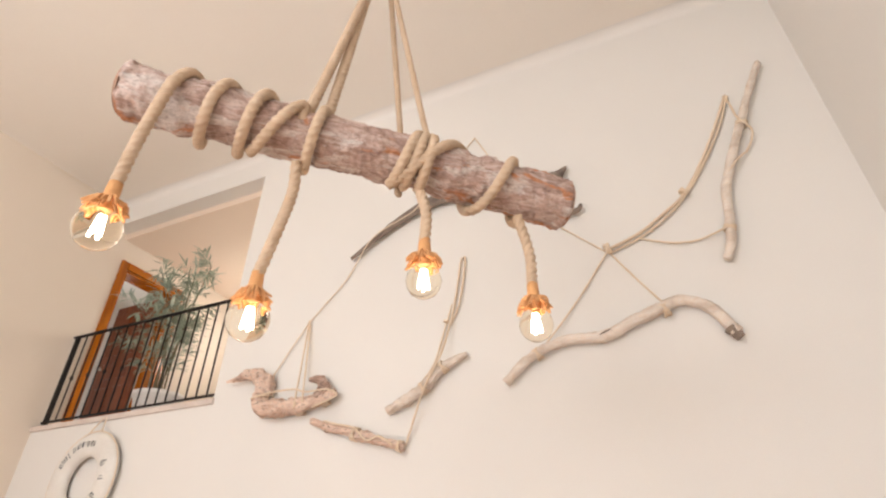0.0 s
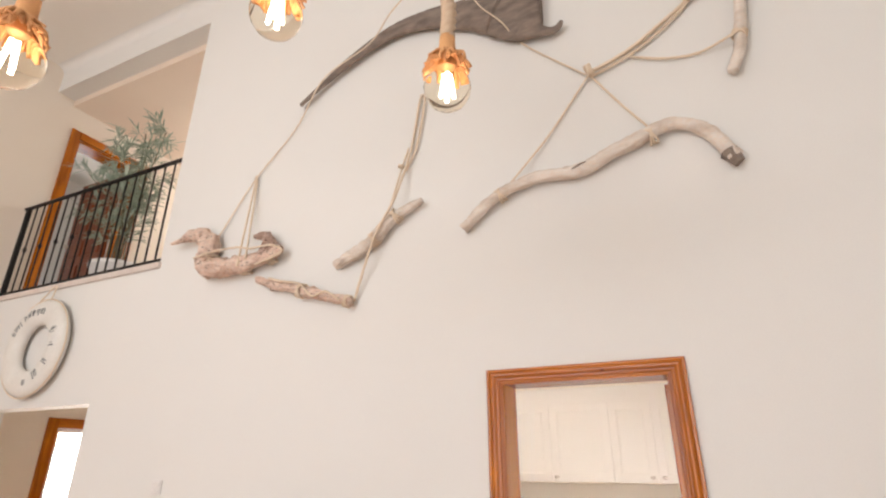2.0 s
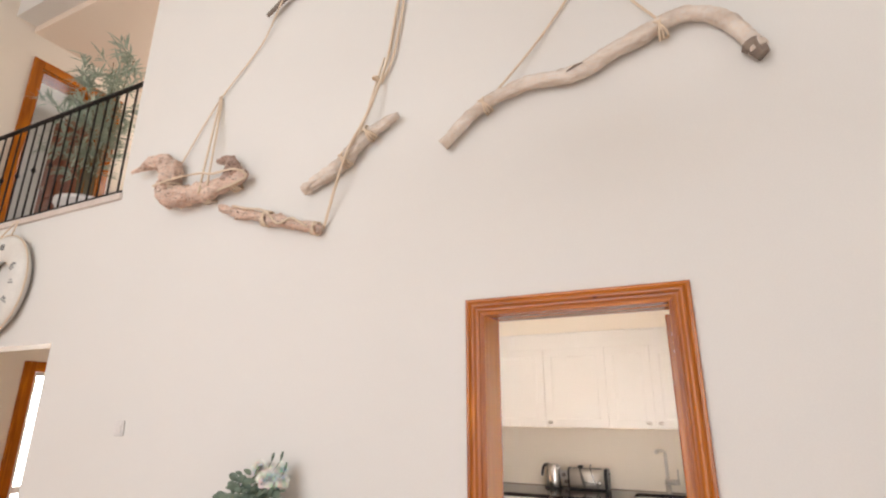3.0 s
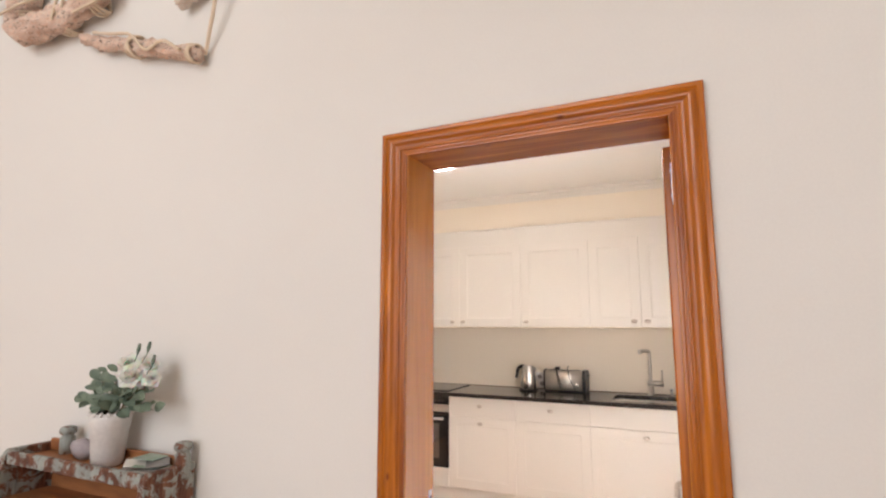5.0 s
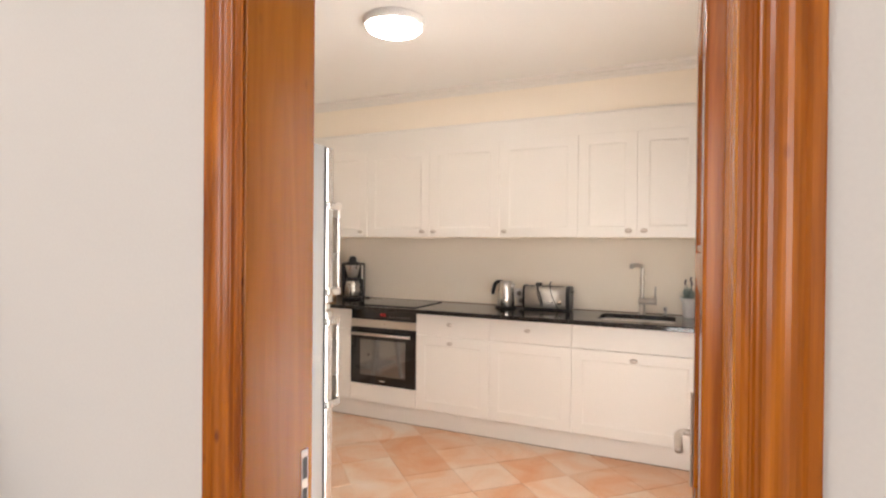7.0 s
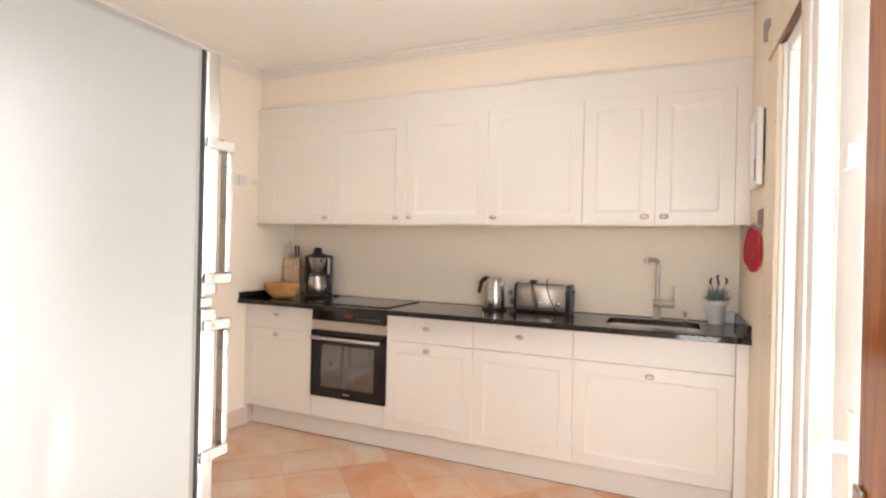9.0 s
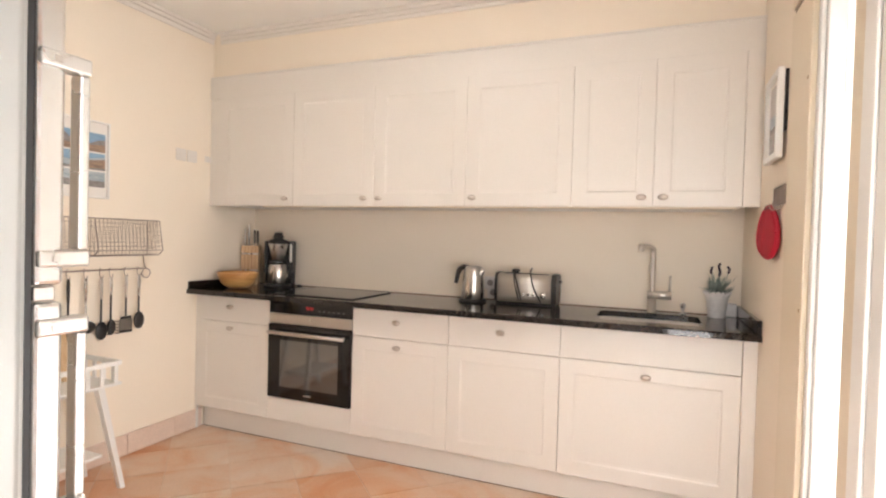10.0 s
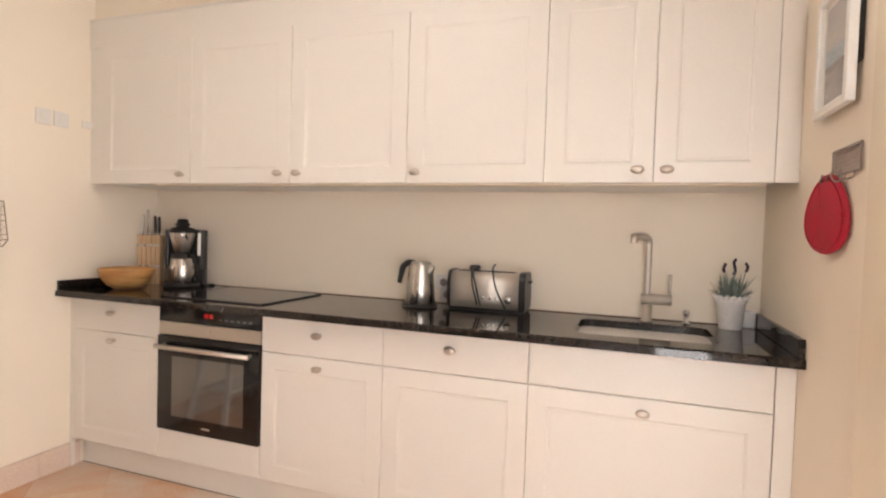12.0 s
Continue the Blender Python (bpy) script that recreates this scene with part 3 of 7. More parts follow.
structure("roof_kitchen", block(KX0 - 0.3, KX1 + 0.26, KY0 + 0.21, KY1 + 0.5, KH + 0.062, KH + 0.2), TERRACE, "flat roof over the kitchen", "roof")

# ---- living room ----


CASING = ((0.0, 0.0000), (0.0, 0.0136), (0.03, 0.0150), (0.16, 0.0150), (0.19, 0.0133), (0.22, 0.0112), (0.25, 0.0119), (0.30, 0.0139), (0.37, 0.0146), (0.44, 0.0139), (0.49, 0.0122), (0.53, 0.0099),
          (0.58, 0.0082), (0.64, 0.0075), (0.69, 0.0078), (0.705, 0.0092), (0.735, 0.0105), (0.765, 0.0099), (0.785, 0.0078), (0.80, 0.0058), (0.83, 0.0058), (0.85, 0.0071), (0.89, 0.0071), (0.92, 0.0058), (0.94, 0.0044), (1.0, 0.0044), (1.0, 0.0000))


def casing_post(bm, x_out, x_in, y, z0, z_in, z_out):
    """One upright of a moulded door casing with a mitred head; x_in is the opening's side."""
    prof = CASING
    lo, hi = [], []
    for f, d in prof:
        x = x_out + (x_in - x_out) * f
        lo.append(bm.verts.new((x, y - d, z0)))
        hi.append(bm.verts.new((x, y - d, z_out + (z_in - z_out) * f)))
    for i in range(len(prof)):
        j = (i + 1) % len(prof)
        bm.faces.new((lo[i], lo[j], hi[j], hi[i]))
    bm.faces.new(lo)
    bm.faces.new(list(reversed(hi)))
    bmesh.ops.recalc_face_normals(bm, faces=bm.faces)
    return bm


def casing_head(bm, x0, x1, w, y, z_in, z_out):
    prof = CASING
    lo, hi = [], []
    for f, d in prof:
        z = z_out + (z_in - z_out) * f
        lo.append(bm.verts.new((x0 + w * f, y - d, z)))
        hi.append(bm.verts.new((x1 - w * f, y - d, z)))
    for i in range(len(prof)):
        j = (i + 1) % len(prof)
        bm.faces.new((lo[i], lo[j], hi[j], hi[i]))
    bm.faces.new(lo)
    bm.faces.new(list(reversed(hi)))
    bmesh.ops.recalc_face_normals(bm, faces=bm.faces)
    return bm


# the kitchen doorway
OX0, OX1, OZ, CW = -1.010, -0.159, 2.072, 0.076
door_1 = thing("door_1", (-0.585, YN, 0), "varnished orange-brown pine door frame around the kitchen doorway", "door frame", "", "structure")
yc = YN - 0.001
part("casing", casing_post(bmesh.new(), OX0, OX0 + CW, yc, 0.0, OZ - CW + 0.008, OZ), WOOD_Z, door_1)
part("casing", casing_post(bmesh.new(), OX1, OX1 - CW, yc, 0.0, OZ - CW + 0.008, OZ), WOOD_Z, door_1)
part("casing_head", casing_head(bmesh.new(), OX0, OX1, CW, yc, OZ - CW + 0.008, OZ), WOOD_X, door_1)
JZ = 2.004
part("jamb", block(DX0 + 0.001, OX0 + CW + 0.002, YN + 0.001, KY0 + 0.004, 0, DTOP - 0.001, 0.003), JAMB_WOOD_LIT, door_1)
part("jamb", block(OX1 - CW - 0.002, DX1 - 0.001, YN + 0.001, KY0 + 0.004, 0, DTOP - 0.001, 0.003), JAMB_WOOD_LIT, door_1)
part("jamb_head", block(OX0 + CW + 0.003, OX1 - CW - 0.003, YN + 0.001, KY0 + 0.004, JZ, DTOP - 0.001, 0.003), WOOD_X, door_1)
for hz in (1.876, 0.26):
    bm = block(OX1 - CW - 0.0065, OX1 - CW - 0.0025, KY0 - 0.045, KY0 - 0.004, hz - 0.05, hz + 0.05, 0.001, 1)
    h = part("hinge", bm, SATIN, door_1, "satin steel hinge leaf")
    for k in (-0.032, 0.0, 0.032):
        bm = lathe(bmesh.new(), [(0.0055, 0), (0.0055, 0.0012), (0.003, 0.002)], n=10, m=pose(OX1 - CW - 0.0066, KY0 - 0.026 + (0.006 if k == 0 else -0.004), hz + k, 0, -90, 0))
        part("screw", bm, STEEL, h)
# strike plate on the other jamb
sp = part("strike_plate", block(OX0 + CW + 0.0022, OX0 + CW + 0.004, KY0 - 0.030, KY0 - 0.010, 0.925, 1.045, 0.001, 1), NICKEL, door_1, "dull nickel strike plate")
for z0, z1 in ((0.942, 0.972), (0.99, 1.03)):
    part("bolt_hole", block(OX0 + CW + 0.0038, OX0 + CW + 0.0046, KY0 - 0.026, KY0 - 0.014, z0, z1), BLACK_PLASTIC, sp)

# the kitchen door itself, glazed, standing open against the wall
HGX, HGY = -0.236, KY0 + 0.012
door_2 = thing("door_2", (HGX, HGY, 0.01), "open glazed wooden kitchen door with a steel lever", "door", "", "structure")
TX0, TX1, TY0, TY1 = -0.262, -0.224, KY0 + 0.016, 3.625
for nm, a, b, c, d, m in (("stile", TY0, TY0 + 0.11, 0.01, 1.99, WOOD_Z), ("stile", TY1 - 0.11, TY1, 0.01, 1.99, WOOD_Z), ("rail", TY0 + 0.111, TY1 - 0.111, 1.87, 1.99, WOOD_Y),
                          ("rail", TY0 + 0.111, TY1 - 0.111, 1.36, 1.42, WOOD_Y), ("rail", TY0 + 0.111, TY1 - 0.111, 0.82, 0.88, WOOD_Y), ("rail", TY0 + 0.111, TY1 - 0.111, 0.01, 0.22, WOOD_Y)):
    part(nm, block(TX0, TX1, a, b, c, d, 0.005), m, door_2)
for z0, z1 in ((0.22, 0.82), (0.88, 1.36), (1.42, 1.87)):
    p = part("pane", block(-0.246, -0.240, TY0 + 0.105, TY1 - 0.105, z0 - 0.004, z1 + 0.004), PANE, door_2, "clear glass pane")
    p.visible_shadow = False
    bm = bmesh.new()
    for xx in (TX0 + 0.002, TX1 - 0.012):
        box(bm, xx, xx + 0.010, TY0 + 0.111, TY1 - 0.111, z0 + 0.001, z0 + 0.016, 0.004)
        box(bm, xx, xx + 0.010, TY0 + 0.111, TY1 - 0.111, z1 - 0.016, z1 - 0.001, 0.004)
    part("glazing_bead", bm, WOOD_Y, door_2)
bm = block(TX0 - 0.006, TX0 - 0.0005, 3.590, 3.622, 0.86, 1.08, 0.003)
part("lock_plate", bm, NICKEL, door_2)
pts = spline([(TX0 - 0.004, 3.606, 0.985), (TX0 - 0.022, 3.606, 0.985), (TX0 - 0.031, 3.594, 0.983), (TX0 - 0.032, 3.565, 0.978), (TX0 - 0.030, 3.520, 0.968)], 0.006)
part("lever", tube(bmesh.new(), pts, 0.0095, 10, squash=0.8), NICKEL, door_2, "satin steel lever handle", True)

# balcony: stone sill and iron railing
bm = block(XL + 0.001, BX1 + 0.015, YN - 0.022, KY0 + 0.02, BZ0 - 0.030, BZ0 + 0.016, 0.005)
structure("trim_balcony_sill", bm, WHITE_STONE, "pale stone sill under the balcony railing", "sill")
RY = YN + 0.055
rail = thing("balcony_railing", (-4.6, RY, BZ0 + 0.016), "black wrought-iron balcony railing with thin upright bars", "railing")
part("top_rail", block(XL + 0.002, BX1 - 0.002, RY - 0.017, RY + 0.017, 3.908, 3.928, 0.004), IRON, rail)
part("bottom_rail", block(XL + 0.002, BX1 - 0.002, RY - 0.010, RY + 0.010, 3.055, 3.072, 0.003), IRON, rail)
part("post", block(XL + 0.045, XL + 0.082, RY - 0.018, RY + 0.018, BZ0 + 0.016, 3.907, 0.003), IRON, rail)
part("post", block(BX1 - 0.030, BX1 - 0.008, RY - 0.010, RY + 0.010, BZ0 + 0.016, 3.907, 0.003), IRON, rail)
nb = 17
for i in range(nb):
    x = XL + 0.082 + (BX1 - 0.03 - XL - 0.082) * (i + 1) / (nb + 1)
    b = part("baluster", block(x - 0.0052, x + 0.0052, RY - 0.0052, RY + 0.0052, 3.072, 3.907), IRON, rail)
    if i % 2 == 0 and i < 10:
        part("collar", lathe(bmesh.new(), [(0.008, -0.024), (0.013, -0.014), (0.018, 0), (0.013, 0.014), (0.008, 0.024)], (x, RY, 3.47), 10), IRON, b)

# landing door: casing on the side wall and a dark leaf that stands open into the bedroom
door_3 = thing("door_3", (XL, 3.58, 3.0), "varnished wooden landing door frame with a dark panelled door standing open", "door", "", "structure")
cx = XL + 0.001
part("casing", block(cx, cx + 0.022, 3.07, 3.16, 2.99, 4.955, 0.006), WOOD_Z, door_3)
part("casing", block(cx, cx + 0.022, 3.88, 3.97, 2.99, 4.955, 0.006), WOOD_Z, door_3)
part("casing_head", block(cx, cx + 0.022, 3.161, 3.879, 4.865, 4.955, 0.006), WOOD_Y, door_3)
bm = bmesh.new()
box(bm, XL - 0.2, XL, 3.161, 3.185, 2.99, 4.865)
box(bm, XL - 0.2, XL, 3.855, 3.879, 2.99, 4.865)
box(bm, XL - 0.2, XL, 3.185, 3.855, 4.84, 4.865)
part("jamb", bm, WOOD_Z, door_3)
leaf = part("leaf", block(-6.62, XL - 0.202, 3.805, 3.845, 3.0, 4.83, 0.004), DARK_WOOD, door_3, "dark reddish-brown door leaf")
for a, b in ((-6.53, -6.29), (-6.22, -5.98)):
    for c, d in ((3.15, 3.75), (3.85, 4.05), (4.15, 4.74)):
        bm = block(a, b, 3.792, 3.808, c, d, 0.012, 1)
        part("panel", bm, DARK_WOOD, leaf)
part("knob", lathe(bmesh.new(), [(0.02, 0), (0.012, 0.02), (0.028, 0.04), (0.02, 0.06)], n=14, m=pose(-6.55, 3.805, 4.0, 90, 0, 0)), NICKEL, leaf)


def narrow_leaf(bm, at, direction, length, width, droop):
    """A pointed leaf blade of four quads, curved down along its length."""
    d = direction.normalized()
    side = d.cross(Vector((0, 0, 1)))
    side = side.normalized() if side.length > 0.05 else Vector((1, 0, 0))
    rows = []
    for s, w in ((0.0, 0.15), (0.3, 1.0), (0.65, 0.75), (1.0, 0.05)):
        p = at + d * (length * s) + Vector((0, 0, -droop * s * s))
        rows.append((bm.verts.new(p - side * width * w / 2), bm.verts.new(p + Vector((0, 0, -0.1 * width * w))), bm.verts.new(p + side * width * w / 2)))
    for a, b in zip(rows, rows[1:]):
        bm.faces.new((a[0], a[1], b[1], b[0]))
        bm.faces.new((a[1], a[2], b[2], b[1]))


def bamboo(at):
    """Canes that lean apart, each with side twigs at its nodes and a spray of blades at the end of every twig."""
    rnd = random.Random(11)
    pl = thing("potted_bamboo", at, "tall artificial bamboo with blue-green leaves in a white pot", "plant")
    x, y, z = at
    part("pot", lathe(bmesh.new(), [(0.15, 0), (0.17, 0.01), (0.215, 0.285), (0.230, 0.29), (0.230, 0.33), (0.208, 0.33), (0.198, 0.28), (0.02, 0.275)], at, 28), WHITE_CERAMIC, pl, "round white pot", True)
    part("soil", lathe(bmesh.new(), [(0.196, 0.276), (0.198, 0.286), (0.02, 0.292)], at, 20), SOIL, pl)
    leaves = bmesh.new()
    for dx, dy, high in ((-0.88, 0.0, 1.52), (-0.60, 0.04, 1.84), (-0.36, 0.0, 1.62), (-0.20, 0.08, 1.86), (0.02, 0.0, 1.68), (0.16, 0.06, 1.76), (-0.70, 0.0, 0.98), (-0.22, -0.02, 1.22), (0.20, -0.02, 1.16)):
        top = Vector((x + dx, y + dy, z + high))
        pts = spline([(x + dx * 0.18, y + rnd.uniform(-.05, .05), z + 0.28), (x + dx * 0.34, y + dy * 0.4, z + 0.28 + (high - 0.28) * 0.55), top], 0.04)
        part("stem", tube(bmesh.new(), pts, lambda s: 0.010 - 0.006 * s, 7), STEM, pl)
        n = len(pts)
        for i in range(int(n * 0.34), n, 3):
            for _ in range(2 if i < n - 4 else 4):
                b = rnd.uniform(0, 6.28)
                twig = Vector((math.cos(b), math.sin(b) * 0.45, rnd.uniform(0.0, 0.75))).normalized()
                tip = pts[i] + twig * rnd.uniform(0.08, 0.24)
                tube(leaves, [pts[i], (pts[i] + tip) / 2 + Vector((0, 0, 0.01)), tip], 0.0022, 4)
                for q in range(7):
                    c = rnd.uniform(0, 6.28)
                    d = (twig * 0.9 + 0.8 * Vector((math.cos(c), math.sin(c) * 0.7, rnd.uniform(-0.75, 0.45)))).normalized()
                    narrow_leaf(leaves, tip - twig * rnd.uniform(0, 0.10), d, rnd.uniform(0.10, 0.19), rnd.uniform(0.014, 0.023), rnd.uniform(0.01, 0.05))
    for v in leaves.verts:
        if v.co.y < RY + 0.03 and v.co.z < 3.95:
            v.co.y = RY + 0.03 + 0.02 * rnd.random()
        v.co.x = max(v.co.x, XL + 0.05)
    ob = part("foliage", leaves, LEAF_BAMBOO, pl, "narrow blue-green leaves in loose sprays")
    tagged(ob, kind="stuff")


bamboo((-4.72, 3.30, 2.985))

# hall below: a glazed door in a brown frame on the side wall
door_4 = thing("door_4", (XL, 4.1, 0), "brown wooden glazed outer door at the side of the hall", "door", "", "structure")
for nm, a, b, c, d, m in (("casing", 3.60, 3.70, 0, 2.06, WOOD_Z), ("casing", 4.54, 4.64, 0, 2.06, WOOD_Z), ("casing_head", 3.701, 4.539, 1.97, 2.06, WOOD_Y)):
    part(nm, block(XL - 0.06, XL + 0.022, a, b, c, d, 0.006), m, door_4)
bm = bmesh.new()
for a, b, c, d in ((3.70, 3.738, 0.01, 1.968), (4.502, 4.54, 0.01, 1.968), (3.738, 4.502, 1.93, 1.968), (3.738, 4.502, 0.01, 0.25), (3.738, 4.502, 0.93, 0.99)):
    box(bm, XL - 0.055, XL - 0.015, a, b, c, d, 0.004)
part("leaf_frame", bm, WHITE_PAINT, door_4, "white painted glazed leaf")
for c, d in ((0.25, 0.93), (0.99, 1.93)):
    p = part("pane", block(XL - 0.038, XL - 0.032, 3.735, 4.505, c, d), PANE, door_4)
    p.visible_shadow = False

# tall windows assumed in the unseen south wall, behind the walker
k = 0
for a, b, c, d in ((-4.7, -2.5, 0.55, 2.95), (-2.0, 0.2, 0.55, 2.95), (-3.95, -0.65, 3.5, 4.9)):
    k += 1
    w = thing("window_%d" % k, ((a + b) / 2, YS - 0.1, c), "unseen white framed window, assumed so as to light the living room", "window", "", "structure")
    bm = bmesh.new()
    for p, q, r, s in ((a, a + 0.07, c, d), (b - 0.07, b, c, d), (a + 0.07, b - 0.07, c, c + 0.07), (a + 0.07, b - 0.07, d - 0.07, d), ((a + b) / 2 - 0.035, (a + b) / 2 + 0.035, c + 0.07, d - 0.07)):
        box(bm, p, q, YS - 0.16, YS - 0.11, r, s, 0.005)
    part("window_frame", bm, WHITE_PAINT, w)
    p = part("pane", block(a + 0.06, b - 0.06, YS - 0.138, YS - 0.132, c + 0.06, d - 0.06), PANE, w)
    p.visible_shadow = False

# switch by the hall opening
sw = thing("light_switch", (-3.10, YN, 1.49), "white plastic light switch on the plaster wall", "switch")
pl = part("plate", block(-3.142, -3.060, YN - 0.010, YN - 0.0005, 1.495, 1.577, 0.004), WHITE_CERAMIC, sw)
part("rocker", block(-3.130, -3.072, YN - 0.014, YN - 0.0095, 1.507, 1.565, 0.003), WHITE_CERAMIC, pl)


# the chandelier: a log hung on thick ropes with four bare bulbs
def chandelier():
    A, B = Vector((-1.628, 0.498, 3.166)), Vector((-0.415, 1.508, 3.008))
    ax = (B - A).normalized()
    ch = thing("log_chandelier", tuple((A + B) / 2), "rustic log chandelier wound with thick jute rope and four glowing bulbs", "chandelier")
    R = 0.094

    def rad(s):
        return R * (1.0 + 0.03 * math.sin(9 * s) - 0.02 * s) * (0.90 if s < 0.004 or s > 0.996 else 1.0)

    pts = [A.lerp(B, i / 260) + Vector((0, 0, 0.012 * math.sin(i / 260 * 3.1))) for i in range(261)]
    log = part("log", tube(bmesh.new(), pts, rad, 56, rough=0.15, seed=2), BARK, ch, "peeling grey and reddish bark", True)
    for p, s in ((A, -1), (B, 1)):
        m = Matrix.Translation(p + ax * s * 0.0005) @ ax.to_track_quat("Z", "Y").to_matrix().to_4x4()
        prof = [(0.082, -0.004), (0.084, 0.003), (0.05, 0.006), (0.02, 0.0045), (0.004, 0.005)]
        part("cut_end", lathe(bmesh.new(), [(r, h * s) for r, h in prof], n=26, m=m), END_GRAIN, log, "sawn reddish end grain")
    side = ax.cross(Vector((0, 0, 1))).normalized()
    upv = side.cross(ax).normalized()

    def on_log(s, angle, r):
        """Around the log: angle 0 is the top, growing towards the near side."""
        return A.lerp(B, s) + r * (upv * math.cos(angle) + side * math.sin(angle))

    TR = 0.0190
    sgn = 1 if side.y < 0 else -1

    def wrap(s0, s1, a0, a1, n=14):
        return [on_log(s0 + (s1 - s0) * i / n, sgn * (a0 + (a1 - a0) * i / n), R + TR * 0.92) for i in range(n + 1)]

    pi = math.pi
    bulbs = {"a": Vector((-1.515, 0.529, 2.60)), "b": Vector((-1.258, 0.878, 2.425)), "c": Vector((-0.822, 1.130, 2.58)), "d": Vector((-0.552, 1.428, 2.505))}
    runs = []
    # first bulb: over the top, then two loose turns towards the middle
    runs.append([bulbs["a"] + Vector((0.0, 0, 0.16)), bulbs["a"] + Vector((0.035, -0.01, 0.30)), on_log(0.108, sgn * 0.62 * pi, R + 0.03)] + list(wrap(0.112, 0.290, 0.5 * pi, -3.95 * pi, 54)))
    # suspension, first pair
    HOOK = Vector((-1.005, 1.0, 4.42))
    runs.append([HOOK + Vector((0.02, 0, 0)), on_log(0.375, sgn * 0.18 * pi, R + 0.035)] + wrap(0.362, 0.275, 0.32 * pi, 1.05 * pi, 9))
    runs.append([HOOK + Vector((-0.02, 0, 0)), on_log(0.412, sgn * 0.10 * pi, R + 0.04)] + wrap(0.408, 0.385, 0.25 * pi, 1.25 * pi, 9))
    # second bulb's drop
    runs.append([bulbs["b"] + Vector((0, 0, 0.15)), bulbs["b"] + Vector((0.03, 0.01, 0.30)), bulbs["b"] + Vector((0.055, 0.02, 0.46)), on_log(0.375, sgn * 0.98 * pi, R + 0.025)])
    # second pair with a bundle of three turns
    runs.append([HOOK + Vector((0.0, 0.02, 0)), on_log(0.60, sgn * -0.25 * pi, R + 0.03)] + wrap(0.60, 0.605, -0.35 * pi, -0.8 * pi, 5))
    runs.append([HOOK + Vector((0.0, -0.02, 0)), on_log(0.650, sgn * -0.02 * pi, R + 0.05), on_log(0.648, sgn * 0.12 * pi, R + 0.045)])
    runs.append(wrap(0.642, 0.578, -0.20 * pi, 1.0 * pi, 12))
    runs.append(wrap(0.651, 0.606, -0.20 * pi, 1.0 * pi, 12))
    runs.append(wrap(0.662, 0.640, -0.20 * pi, 0.98 * pi, 12))
    runs.append(wrap(0.575, 0.735, 1.0 * pi, 0.05 * pi, 14) + wrap(0.745, 0.77, -0.1 * pi, -0.9 * pi, 8))
    runs.append(wrap(0.775, 0.875, 1.1 * pi, -0.1 * pi, 14) + wrap(0.88, 0.89, -0.2 * pi, -0.9 * pi, 7))
    runs.append([bulbs["c"] + Vector((0, 0, 0.14)), bulbs["c"] + Vector((0.004, 0.0, 0.26)), on_log(0.645, sgn * 0.97 * pi, R + 0.02)])
    runs.append([bulbs["d"] + Vector((0, 0, 0.15)), bulbs["d"] + Vector((0.0, 0.005, 0.28)), on_log(0.875, sgn * 0.97 * pi, R + 0.02)])
    slim = runs[4:6]
    for r in runs:
        thin = 0.0125 if r in slim else 0.0190
        part("rope", rope_of(r, thin, 0.0045), JUTE, ch, "thick laid jute rope", True)
    part("hanging_rope", rope_of([HOOK + Vector((0, 0, -0.02)), HOOK + Vector((0.003, 0, 0.7)), Vector((HOOK.x, HOOK.y, HIGH - 0.004))], 0.03, 0.02), JUTE, ch, "", True)
    rnd = random.Random(5)
    for kk, tilt in (("a", (0.05, 0.0)), ("b", (0.06, 0.02)), ("c", (0, 0)), ("d", (0, 0))):
        b = bulbs[kk]
        big = 1.10 if kk in "ab" else 1.0
        globe = part("bulb", lathe(bmesh.new(), [(r * big, h * big if h < 0.03 else h) for r, h in [(0.004, -0.0575), (0.022, -0.0535), (0.040, -0.041), (0.0525, -0.021), (0.0570, 0), (0.0535, 0.020), (0.043, 0.038), (0.028, 0.052), (0.018, 0.062), (0.0155, 0.076)]], tuple(b), 28), BULB_GLASS, ch, "clear round glass bulb", True)
        globe.visible_shadow = False
        fil = bmesh.new()
        for j in range(4):
            a = j * pi / 2 + 0.5
            foot = b + Vector((0.014 * math.cos(a), 0.014 * math.sin(a), -0.024))
            head = b + Vector((0.006 * math.cos(a), 0.006 * math.sin(a), 0.034))
            tube(fil, [foot, (foot + head) / 2, head], 0.0042, 8)
        part("filament", fil, FILAMENT, globe, "glowing warm filament")
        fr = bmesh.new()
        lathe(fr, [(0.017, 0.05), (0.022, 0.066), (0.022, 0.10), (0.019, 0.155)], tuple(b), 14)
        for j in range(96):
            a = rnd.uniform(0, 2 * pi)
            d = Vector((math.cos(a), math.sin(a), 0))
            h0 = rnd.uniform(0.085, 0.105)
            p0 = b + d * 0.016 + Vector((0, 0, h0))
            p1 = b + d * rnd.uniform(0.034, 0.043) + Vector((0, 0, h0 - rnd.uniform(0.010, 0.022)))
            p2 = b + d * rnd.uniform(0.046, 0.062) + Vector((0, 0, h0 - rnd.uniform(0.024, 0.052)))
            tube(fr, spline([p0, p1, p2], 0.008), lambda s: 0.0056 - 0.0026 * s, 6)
        tagged(part("frayed_collar", fr, FRAYED_LIT, ch, "frayed rope collar with the bulb's orange light in its colour", True), kind="stuff")


chandelier()


